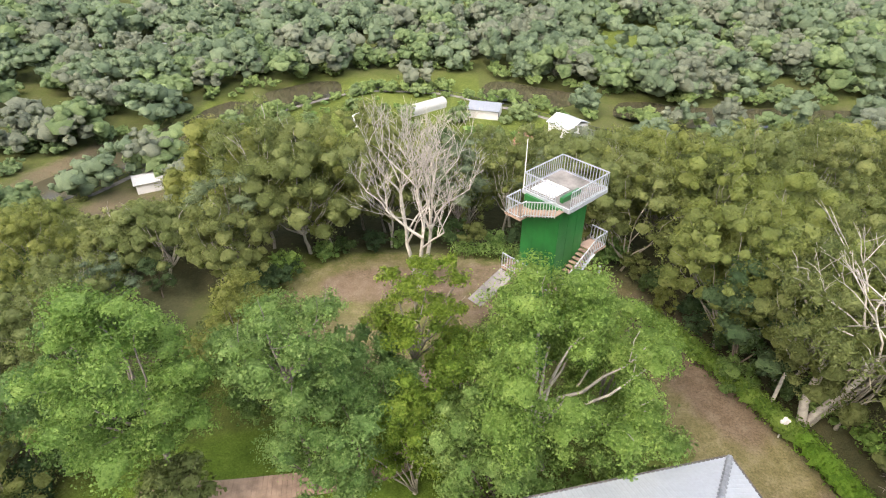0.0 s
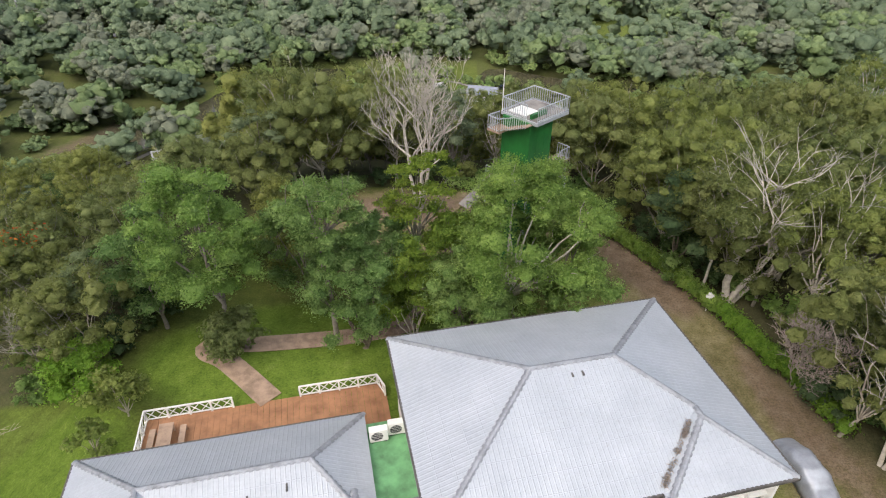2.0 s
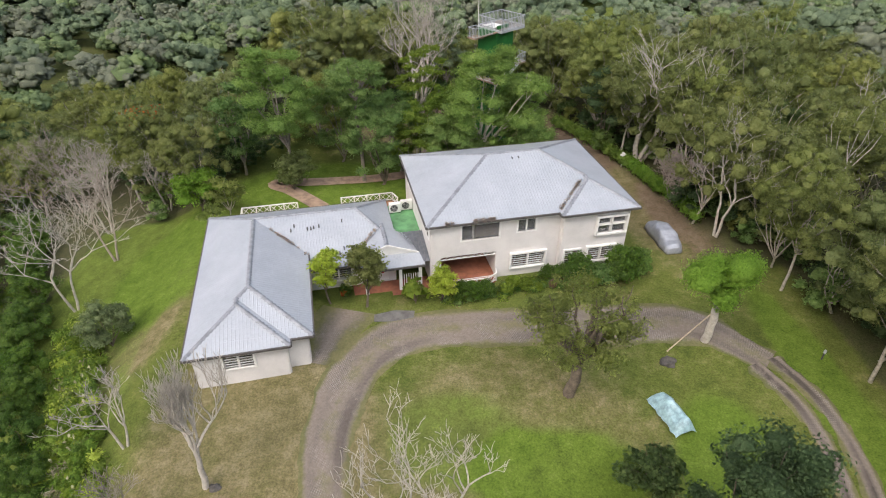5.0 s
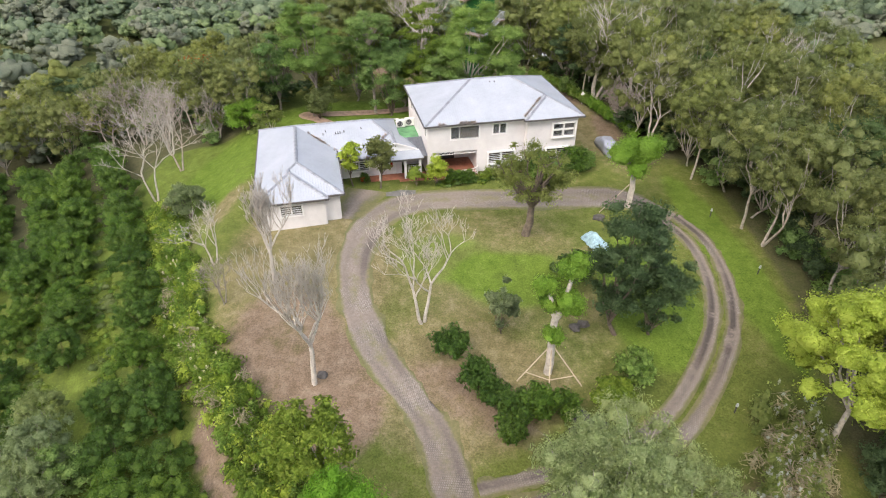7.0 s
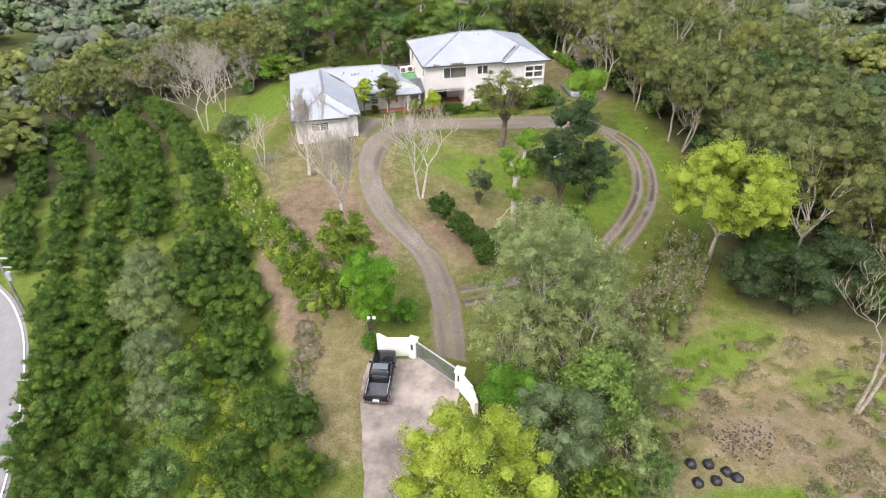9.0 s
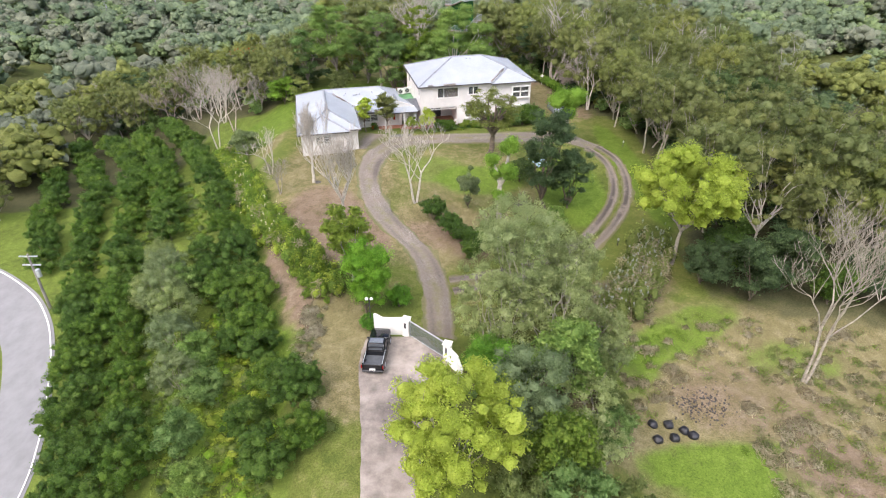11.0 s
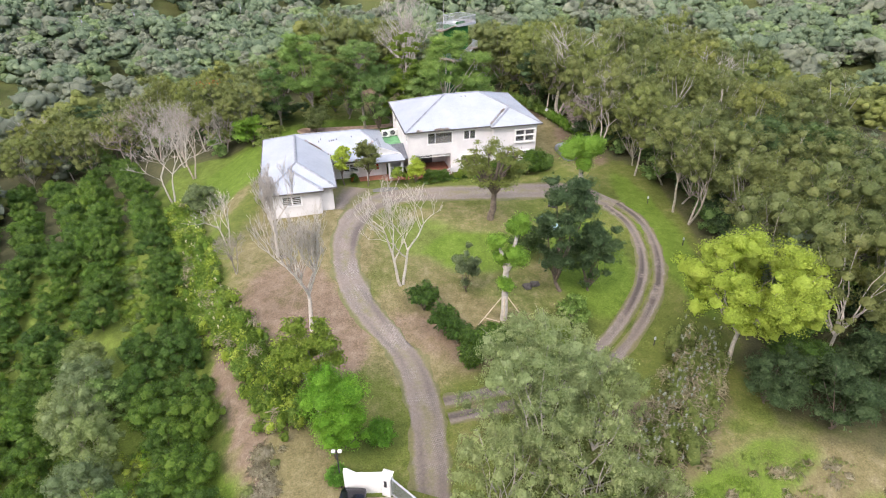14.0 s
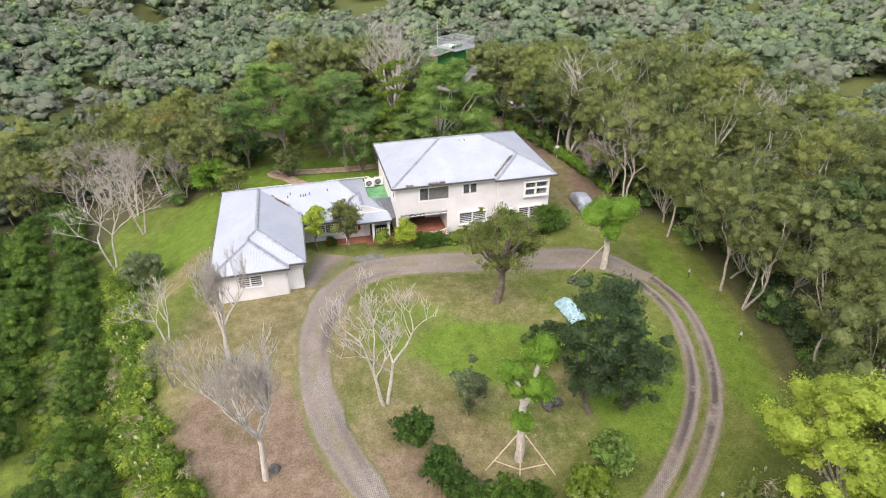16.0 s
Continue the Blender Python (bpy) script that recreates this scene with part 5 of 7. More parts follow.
# ---- vegetation ----
def tube(verts, faces, pts, radii, n=6):
    """A tapered tube along points."""
    base = len(verts)
    for k, p in enumerate(pts):
        p = Vector(p)
        d = (Vector(pts[min(k + 1, len(pts) - 1)]) - Vector(pts[max(k - 1, 0)])).normalized()
        a = d.orthogonal().normalized()
        b = d.cross(a)
        for i in range(n):
            q = p + (a * math.cos(2 * math.pi * i / n) + b * math.sin(2 * math.pi * i / n)) * radii[k]
            verts.append(tuple(q))
    for k in range(len(pts) - 1):
        for i in range(n):
            j = (i + 1) % n
            faces.append((base + k * n + i, base + k * n + j, base + (k + 1) * n + j, base + (k + 1) * n + i))


def limb(rng, verts, faces, p, q, r0, r1, bend=0.15, n=6, steps=5):
    """A crooked limb from p to q."""
    p, q = Vector(p), Vector(q)
    L = (q - p).length
    off = Vector((rng.uniform(-1, 1), rng.uniform(-1, 1), rng.uniform(-0.2, 0.9))) * L * bend
    pts, rad = [], []
    for k in range(steps + 1):
        t = k / steps
        w = Vector((rng.uniform(-1, 1), rng.uniform(-1, 1), rng.uniform(-1, 1))) * L * 0.02
        pts.append(p.lerp(q, t) + off * 4 * t * (1 - t) * 0.5 + (w if 0 < k < steps else Vector()))
        rad.append(r0 + (r1 - r0) * t)
    tube(verts, faces, pts, rad, n)
    return pts


def leaves(npr, clumps, count, size, narrow=0.62, up=0.5, ragged=0.25, droop=0.0, under=0.35):
    """Diamond leaves over the shells of the clumps. clumps: rows of centre and half-axes. Returns vertices and faces."""
    c = np.array([q[0] for q in clumps], float)
    r = np.array([q[1] for q in clumps], float)
    area = r[:, 0] * r[:, 1] + r[:, 0] * r[:, 2]
    pick = npr.choice(len(c), count, p=area / area.sum())
    d = npr.normal(size=(count, 3))
    d /= np.linalg.norm(d, axis=1)[:, None]
    flip = (d[:, 2] < -0.15) & (npr.random(count) > under)
    d[flip, 2] *= -1
    rad = 1.02 - (0.25 + ragged) * npr.random(count) ** 1.3 + 0.16 * npr.normal(size=count)
    p = c[pick] + d * r[pick] * rad[:, None]
    nrm = d + np.array([0, 0, up]) + npr.normal(size=(count, 3)) * 0.55
    nrm /= np.linalg.norm(nrm, axis=1)[:, None]
    a = np.cross(nrm, npr.normal(size=(count, 3)))
    a[:, 2] -= droop
    a /= np.linalg.norm(a, axis=1)[:, None]
    b = np.cross(nrm, a)
    s = size * (0.5 + 0.95 * npr.random(count))[:, None]
    j = npr.uniform(0.25, 0.5, size=(count, 8))
    w = s * narrow
    soft = d * 0.85 + np.array([0, 0, 0.33]) + npr.normal(size=(count, 3)) * 0.45
    soft /= np.linalg.norm(soft, axis=1)[:, None]
    b[np.einsum("ij,ij->i", np.cross(a, b), soft) < 0] *= -1
    v = np.stack([p - a * s * j[:, :1] - b * w * j[:, 1:2], p - a * s * j[:, 2:3] + b * w * j[:, 3:4], p + a * s * j[:, 4:5] + b * w * j[:, 5:6], p + a * s * j[:, 6:7] - b * w * j[:, 7:8]], 1)[:, ::-1].reshape(-1, 3)
    return v, np.repeat(soft, 4, axis=0)


ICO = {}
for sub in (1, 2):
    bm = bmesh.new()
    bmesh.ops.create_icosphere(bm, subdivisions=sub, radius=1.0)
    ICO[sub] = (np.array([v.co[:] for v in bm.verts]), np.array([[v.index for v in f.verts] for f in bm.faces]))
    bm.free()


def cores(npr, clumps, fill, sub):
    """The dense inner foliage of each clump, a ragged faceted mass hidden under its outer leaves."""
    bv, bf = ICO[sub]
    vs, fs, ns = [], [], []
    for c, r in clumps:
        vs.append(np.array(c) + bv * np.array(r) * fill * (1 + 0.2 * npr.normal(size=(len(bv), 1))))
        fs.append(bf + len(bv) * len(fs))
        cn = bv * 0.8 + np.array([0, 0, 0.45]) + npr.normal(size=bv.shape) * 0.25
        ns.append(cn / np.linalg.norm(cn, axis=1)[:, None])
    return np.concatenate(vs), np.concatenate(fs), np.concatenate(ns)


def tufts(rng, clumps, n, f, low=-0.25):
    """Small tufts over the upper sides of larger clumps."""
    out = []
    for c, q in clumps:
        for _ in range(n):
            d = Vector((rng.gauss(0, 1), rng.gauss(0, 1), rng.gauss(0.2, 0.9))).normalized()
            if d.z < low:
                d.z = -d.z * 0.5
            g = rng.uniform(0.55, 1.08)
            s_ = f * rng.uniform(0.6, 1.3)
            out.append(((c[0] + d.x * q[0] * g, c[1] + d.y * q[1] * g, c[2] + d.z * q[2] * g), (q[0] * s_, q[1] * s_, q[2] * s_ * 0.85)))
    return out


def leaf_mesh(name, shell, material, core=None):
    """Leaves and cores as one mesh, its shading softened over each clump."""
    v, nv = shell
    n = len(v) // 4
    idx, start = np.arange(4 * n, dtype=np.int32), np.arange(0, 4 * n, 4, dtype=np.int32)
    if core is not None:
        cv, cf, cn = core
        start = np.concatenate([start, 4 * n + np.arange(0, 3 * len(cf), 3, dtype=np.int32)]).astype(np.int32)
        idx = np.concatenate([idx, (cf + len(v)).ravel()]).astype(np.int32)
        v, nv = np.concatenate([v, cv]), np.concatenate([nv, cn])
    me = bpy.data.meshes.new(name)
    me.vertices.add(len(v))
    me.vertices.foreach_set("co", np.ascontiguousarray(v, dtype=np.float32).ravel())
    me.loops.add(len(idx))
    me.loops.foreach_set("vertex_index", idx)
    me.polygons.add(len(start))
    me.polygons.foreach_set("loop_start", start)
    me.update(calc_edges=True)
    me.shade_smooth()
    me.normals_split_custom_set_from_vertices(np.ascontiguousarray(nv, dtype=np.float32))
    me.materials.append(material)
    return me


def crown_clumps(rng, R, H0, H1, k, size, flat=0.7, spread=1.0, hollow=0.55):
    """Clumps set over a dome between the heights H0 and H1."""
    out = []
    zc, rz = (H0 + H1) / 2, (H1 - H0) / 2
    tries = 0
    while len(out) < k and tries < k * 40:
        tries += 1
        d = Vector((rng.gauss(0, 1), rng.gauss(0, 1), rng.gauss(0.25, 0.8))).normalized()
        f = rng.uniform(hollow, 1.0)
        s = size * rng.uniform(0.55, 1.35)
        p = Vector((d.x * (R - s * 0.7) * f * spread, d.y * (R - s * 0.7) * f * spread, zc + d.z * (rz - s * flat * 0.7) * f))
        if any((p - Vector(q[0])).length < 0.62 * size for q in out):
            continue
        out.append((tuple(p), (s, s, s * flat)))
    return out


def tree_meshes(name, seed, R, H, leaf, bark, count, lsize, base=0.35, k=18, csize=0.3, flat=0.7, trunk=0.22, narrow=0.62, up=0.5, droop=0.0, stems=1, limbs=9, ragged=0.25, bend=0.15, fill=0.7, sub=2, sides=6):
    """Meshes of a tree's trunk with limbs and of its crown."""
    rng, npr = random.Random(seed), np.random.default_rng(seed)
    cl = crown_clumps(rng, R, H * base, H, k, R * csize, flat)
    verts, faces = [], []
    for s_ in range(stems):
        lean = Vector((rng.uniform(-1, 1), rng.uniform(-1, 1), 0)) * (0.06 * H + (0.12 * H if stems > 1 else 0))
        fork = Vector((lean.x, lean.y, H * rng.uniform(base * 0.75, base * 1.1)))
        limb(rng, verts, faces, (0, 0, -0.4), fork, trunk, trunk * 0.68, 0.06, sides + 1, 4)
        mine = sorted(cl, key=lambda q: rng.random())[:max(2, limbs // stems)]
        for c, r in mine:
            end = Vector(c) + Vector((0, 0, r[2] * rng.uniform(0.1, 1.1)))
            mid = fork.lerp(end, 0.45) + Vector((rng.uniform(-0.5, 0.5), rng.uniform(-0.5, 0.5), rng.uniform(0, 0.8))) * R * 0.12
            limb(rng, verts, faces, fork, mid, trunk * 0.5, trunk * 0.3, bend, sides - 1, 3)
            pts = limb(rng, verts, faces, mid, end, trunk * 0.3, trunk * 0.08, bend, sides - 2, 3)
            e2 = end + Vector((rng.uniform(-1, 1), rng.uniform(-1, 1), rng.uniform(0.1, 1))) * r[0]
            limb(rng, verts, faces, pts[2], e2, trunk * 0.14, trunk * 0.05, bend, 3, 3)
    tm = raw(name + "_trunk", verts, faces, BARK[bark], True)
    small = tufts(rng, cl, 9, 0.4) + cl if fill else cl
    cm = leaf_mesh(name + "_crown", leaves(npr, small, count, lsize, narrow, up, ragged, droop), LEAF[leaf], cores(npr, cl, fill * 0.78, sub) if fill else None)
    return tm, cm


def bare_meshes(name, seed, R, H, bark, trunk=0.2, stems=2, depth=4, upright=0.55, kids=(4, 3, 3, 3, 3, 0), lean=0.0):
    """A leafless tree: trunk, boughs and fine twigs."""
    rng = random.Random(seed)
    wood = [([], []), ([], [])]

    def grow(p, d, length, r, level):
        q = p + d * length
        verts, faces = wood[min(level, 1)]
        pts = limb(rng, verts, faces, p, q, max(r, 0.017), max(r * 0.6, 0.011), 0.05 if level == 0 else 0.13, (7, 5, 4, 3, 3, 3)[level], (4, 4, 3, 3, 2, 2)[level])
        if level >= depth:
            return
        for k in range(kids[level]):
            nd = (d * 0.75 + Vector((rng.gauss(0, 1), rng.gauss(0, 1), rng.gauss(upright, 0.4))) * 0.58).normalized()
            start = pts[-1] if k < 2 else pts[max(1, len(pts) - 2)].lerp(pts[-1], rng.random())
            grow(start, nd, length * rng.uniform(0.5, 0.8), r * (0.62 if k == 0 else 0.48), level + 1)

    for s_ in range(stems):
        a = 2 * math.pi * s_ / stems + rng.uniform(0, 1)
        d = Vector((math.cos(a) * R / H * 0.5 + lean, math.sin(a) * R / H * 0.5, 1)).normalized()
        grow(Vector((math.cos(a) * 0.1, math.sin(a) * 0.1, -0.3)), d, H * 0.33, trunk / (stems ** 0.4), 0)
    return [raw(name + "_wood", v, f, BARK[bark], True) for v, f in wood]


def plant(name, meshes, x, y, label, category="tree", turn=0.0, scale=1.0, group="", z=None, tall=1.0):
    th = thing(name, Matrix.Translation((x, y, ground(x, y) if z is None else z)) @ pose(0, 0, 0, 0, 0, turn), label, category, group)
    th.scale = (scale, scale, scale * tall)
    if meshes[0] is not None:
        link("trunk", meshes[0], th)
    if meshes[1] is not None:
        link("crown", meshes[1], th)
    return th


# large single trees round the house
plant("camphor_tree", tree_meshes("n1", 11, 5.2, 15.8, "camphor", "grey", 34000, 0.15, 0.24, 54, 0.22, 0.6, 0.26), -16.2, 20.8, "tall round broadleaf tree with dense green crown")
plant("camphor_tree", tree_meshes("n1b", 10, 3.6, 11.0, "camphor", "grey", 10327, 0.19, 0.15, 24, 0.30, 0.65, 0.2), -21.5, 23.5, "green broadleaf tree beside the lawn")
plant("camphor_tree", tree_meshes("n2", 12, 4.0, 14.4, "camphor", "grey", 15000, 0.15, 0.62, 26, 0.25, 0.42, 0.22, limbs=16), -7.6, 21.8, "umbrella-shaped broadleaf tree with pale limbs")
plant("broadleaf_tree", tree_meshes("n3", 13, 4.2, 11.0, "camphor", "brown", 21000, 0.15, 0.01, 52, 0.24, 0.7, 0.2), -5.8, 21.2, "dense green broadleaf tree beside the boardwalk")
plant("broadleaf_tree", tree_meshes("n4", 14, 3.1, 14.8, "lime", "pale", 9234, 0.17, 0.42, 22, 0.28, 0.55, 0.18, ragged=0.4, fill=0.55, limbs=12), -1.2, 26.2, "slender yellow-green tree with pale trunk")
plant("broadleaf_tree", tree_meshes("n4b", 15, 3.0, 10.0, "lime", "pale", 11000, 0.15, 0.03, 30, 0.28, 0.65, 0.16), -1.8, 21.6, "small green broadleaf tree by the boardwalk")
plant("camphor_tree", tree_meshes("n5", 16, 6.6, 14.9, "camphor", "white", 48000, 0.15, 0.2, 62, 0.2, 0.58, 0.34, limbs=14), 6.4, 23.2, "large spreading broadleaf tree overhanging the roof")
plant("broadleaf_tree", tree_meshes("n6", 17, 4.2, 10.2, "camphor", "brown", 20000, 0.15, 0.02, 44, 0.25, 0.65, 0.2), 2.6, 20.4, "dense green tree close behind the house")
for i, (x, y, r, h, k) in enumerate(((-11.0, 26.5, 3.6, 11.0, "camphor"), (-3.8, 24.6, 3.2, 12.0, "camphor"), (1.2, 24.4, 3.4, 11.5, "lime"), (10.2, 20.8, 3.4, 9.0, "camphor"), (10.0, 27.0, 3.6, 11.0, "camphor"), (-13.5, 31, 3.6, 9.5, "acacia"))):
    plant("broadleaf_tree", tree_meshes("nx%d" % i, 230 + i, r, h, k, "grey", int(900 * r * h ** 0.6), 0.16, 0.04, 38, 0.25, 0.65, 0.17, limbs=10), x, y, "green broadleaf tree behind the house", group="trees behind the house")
for i, (x, y, r, h) in enumerate(((-12.5, 47.5, 6.8, 13.6), (-20.5, 52.5, 7.4, 14.2), (-5.0, 52, 6.0, 13.5), (-17.5, 41.5, 4.6, 9.5), (-24.5, 43.0, 4.4, 8.5), (-29.5, 45.5, 4.2, 7.5), (13.5, 47, 6.0, 13.0), (26.0, 37.5, 6.4, 13.5), (30.5, 30.0, 6.2, 13.0))):
    plant("acacia_tree", tree_meshes("ba%d" % i, 240 + i, r, h, "acacia", "white", int(340 * r * r), 0.19, 0.14, 86, 0.18, 0.85, 0.2, 0.42, 0.5, 0.3, 1, 13, 0.4, 0.24, 0.74), x, y, "large domed olive-green tree with pale limbs", group="large olive trees")
plant("dead_tree", bare_meshes("nb", 18, 6.0, 18.5, "white", 0.36, 3, 5, 0.8, (4, 4, 3, 3, 3, 0)), -1.9, 42.0, "bleached leafless tree at the lawn's edge")
plant("mound_shrub", tree_meshes("ms", 19, 2.5, 4.8, "acacia", "brown", 3600, 0.24, 0.02, 24, 0.36, 0.7, 0.1), -14.8, 19.9, "rounded olive-green shrub inside the boardwalk bend", "shrub")
plant("round_shrub", tree_meshes("rs", 20, 2.8, 5.2, "sprout", "brown", 7600, 0.2, 0.05, 26, 0.34, 0.55, 0.12), -24.6, 16.8, "bright green rounded garden tree on the lawn", "shrub")
plant("young_tree", tree_meshes("yt", 21, 2.1, 4.2, "scrub", "pale", 1500, 0.26, 0.15, 14, 0.34, 0.5, 0.08, fill=0.5), -20.8, 14.6, "thin yellowish young tree on the lawn")
plant("young_tree", tree_meshes("yt2", 22, 1.6, 3.0, "scrub", "pale", 700, 0.26, 0.2, 9, 0.36, 0.5, 0.07, fill=0.4), -21.0, 11.0, "sparse yellowish young tree on the lawn")
# the loop lawn
plant("evergreen_tree", tree_meshes("dk3", 29, 3.0, 8.4, "dark", "brown", 8000, 0.17, 0.04, 34, 0.27, 0.65, 0.16), 18.9, -22.6, "dense dark evergreen tree low on the loop lawn")
plant("evergreen_tree", tree_meshes("dk", 31, 3.7, 13.4, "dark", "brown", 15000, 0.17, 0.08, 50, 0.25, 0.7, 0.24, limbs=12), 16.2, -22.6, "dense dark evergreen tree on the loop lawn")
plant("evergreen_tree", tree_meshes("dk2", 30, 2.2, 3.4, "dark", "brown", 2600, 0.26, 0.15, 20, 0.32, 0.5, 0.12, fill=0.5), 13.6, -16.4, "low spreading dark tree on the loop lawn")
plant("rough_barked_tree", tree_meshes("t4", 32, 4.3, 9.6, "acacia", "brown", 12500, 0.15, 0.36, 40, 0.22, 0.5, 0.46, limbs=18, bend=0.26, fill=0.45), 10.1, -9.5, "gnarled olive-leaved tree with thick dark trunk")
plant("bare_tree", bare_meshes("b1", 33, 4.5, 12.5, "white", 0.22, 2, 5, 1.2, (3, 4, 3, 3, 3, 0)), 0.3, -21.3, "bleached leafless double-stemmed tree on the lawn")
plant("bare_tree", bare_meshes("b2", 34, 1.2, 13.5, "white", 0.24, 1, 5, 2.3, (6, 5, 4, 3, 3, 0)), -7.9, -27.4, "leafless pale grey tree beside the drive")
plant("bare_tree", bare_meshes("b3", 35, 1.0, 11.5, "white", 0.22, 1, 5, 2.6, (6, 5, 4, 3, 3, 0)), -13.3, -16.6, "leafless upright tree near the wing")
plant("bare_tree", bare_meshes("b4", 36, 2.6, 8.0, "white", 0.13, 2, 4, 0.5), -19.5, -13.5, "small leafless tree on the bank")
plant("bare_tree", bare_meshes("b5", 38, 2.0, 6.0, "grey", 0.1, 3, 4, 0.5), -17.0, -19.0, "small leafless shrub on the bank")
plant("young_tree", tree_meshes("sr", 37, 1.5, 5.6, "bluegreen", "brown", 2600, 0.18, 0.08, 18, 0.4, 0.9, 0.07), 6.8, -22.3, "slim dark green young tree on the lawn")
for i, (x, y, s) in enumerate(((2.6, -25.0, 1.15), (4.5, -27.8, 1.1), (5.6, -29.2, 1.0), (7.0, -30.4, 1.1), (8.9, -30.2, 1.2), (6.8, -32.0, 1.0), (10.8, -30.2, 0.9))):
    if i == 0:
        lawn_bush = tree_meshes("lb", 40, 1.45, 2.7, "orchard", "brown", 2000, 0.22, 0.03, 18, 0.38, 0.7, 0.07, limbs=3)
    plant("shrub", lawn_bush, x, y, "dark green leafy shrub in a row on the lawn", "shrub", 47 * i, s, "lawn shrubs")
plant("shrub", tree_meshes("gb", 41, 1.7, 2.6, "lime", "brown", 1900, 0.3, 0.03, 14, 0.42, 0.6, 0.07), 14.4, -29.2, "bright green low shrub on the lawn", "shrub")
plant("young_tree", tree_meshes("gb2", 42, 1.7, 3.6, "camphor", "brown", 1300, 0.3, 0.15, 12, 0.38, 0.6, 0.08), 16.2, -27.6, "loose green young tree on the lawn")


def pollard(name, seed, x, y, H, knobs, label, props):
    """A lopped trunk with leafy balls at the cut ends, stayed by poles."""
    rng, npr = random.Random(seed), np.random.default_rng(seed)
    verts, faces, cl = [], [], []
    limb(rng, verts, faces, (0, 0, -0.3), (0.1, 0, H * 0.55), 0.34, 0.26, 0.03, 9)
    for dx, dy, z, r in knobs:
        limb(rng, verts, faces, (0.1, 0, min(z - 0.6, H * 0.5)), (dx, dy, z), 0.22, 0.12, 0.05)
        for _ in range(6):
            cl.append(((dx + rng.uniform(-0.4, 0.4) * r, dy + rng.uniform(-0.4, 0.4) * r, z + rng.uniform(-0.3, 0.4) * r), (r * 0.7, r * 0.7, r * 0.62)))
    th = plant(name, (raw(name + "_trunk", verts, faces, BARK["white"], True), leaf_mesh(name + "_crown", leaves(npr, cl, int(1700 * sum(q[3] ** 2 for q in knobs)), 0.2, 0.4, 0.4, 0.25, 0.4, 0.6), LEAF["sprout"], cores(npr, cl, 0.72, 2))), x, y, label)
    for a, L in props:
        bm = bmesh.new()
        e = Vector((math.cos(radians(a)) * L, math.sin(radians(a)) * L, 0))
        rod(bm, (0.05, 0, 3.0), e, 0.05, 0.05, 6)
        part("prop_pole", bm, TIMBERPALE, th)
    if len(props) > 2:
        for (a, L), (b, M) in zip(props, props[1:]):
            bm = bmesh.new()
            rod(bm, (math.cos(radians(a)) * L * 0.75, math.sin(radians(a)) * L * 0.75, 0.75), (math.cos(radians(b)) * M * 0.75, math.sin(radians(b)) * M * 0.75, 0.75), 0.04, 0.04, 6)
            part("cross_pole", bm, TIMBERPALE, th)


TIMBERPALE = plain("pale_pole", (0.46, 0.38, 0.27), 0.85)
pollard("lopped_tree", 51, 10.05, -26.3, 11.0, [(0.9, 0.2, 9.9, 1.15), (-0.9, 0.1, 8.3, 0.95), (1.0, -0.2, 7.2, 1.15), (-0.5, 0.3, 6.6, 0.8), (0.1, -0.3, 4.2, 0.9)], "lopped tree with leafy tufts stayed by pale poles", [(200, 2.6), (265, 2.0), (330, 2.8)])
pollard("lopped_tree", 52, 21.5, -4.2, 7.6, [(-1.3, 0.1, 6.4, 1.75), (1.3, 0.0, 6.7, 1.8), (0.0, 0.4, 6.0, 1.6), (0.3, -0.4, 4.5, 1.25)], "lopped tree with a flat leafy head beside the drive", [(200, 3.4)])

# gate end
plant("broadleaf_tree", tree_meshes("gl", 61, 3.0, 10.5, "lime", "pale", 8500, 0.2, 0.25, 26, 0.28, 0.6, 0.18, fill=0.65), -5.6, -37.2, "yellow-green broadleaf tree inside the gate")
for i, (x, y, r, h) in enumerate(((-3.6, -40.6, 2.9, 8.8), (7.6, -50.4, 2.5, 5.4), (-3.4, -43.0, 0.9, 1.9), (-0.6, -39.8, 1.3, 2.6))):
    plant("cypress_shrub", tree_meshes("cf%d" % i, 63 + i, r, h, "cypress", "brown", int(1900 * r * h ** 0.6), 0.18, 0.02, 34, 0.34, 1.0, 0.12, 0.3, 0.7, 0.3), x, y, "bright green dense cypress by the gate", "shrub", group="cypresses")
for i, (x, y, r, h) in enumerate(((10.2, -41.6, 5.4, 13.2), (12.6, -37.8, 4.8, 9.8), (8.2, -46.5, 3.8, 9.5), (13.8, -45.5, 4.0, 9.5), (15.8, -39.5, 3.6, 8.5), (17.5, -46.5, 3.0, 6.5))):
    plant("wispy_tree", tree_meshes("fw%d" % i, 70 + i, r, h, "feather", "white", int(820 * r * h ** 0.75), 0.17, 0.06, 80, 0.16, 0.9, 0.13, 0.36, 0.4, 0.5, 3, 17, 0.6, 0.2, fill=0.5), x, y, "wispy grey-green tree with thin pale branches", group="wispy trees")
plant("golden_tree", tree_meshes("yl", 75, 6.2, 13.6, "yellow", "pale", 34000, 0.16, 0.34, 100, 0.16, 0.9, 0.24, limbs=14, ragged=0.25, fill=0.8), 28.4, -33.0, "bright yellow-green tree at the edge of the drive")
plant("golden_tree", tree_meshes("yb", 76, 5.4, 10.2, "yellow", "pale", 24000, 0.15, 0.06, 76, 0.18, 0.85, 0.2, ragged=0.25, fill=0.8), 4.6, -59.2, "bright yellow-green tree beside the concrete apron")
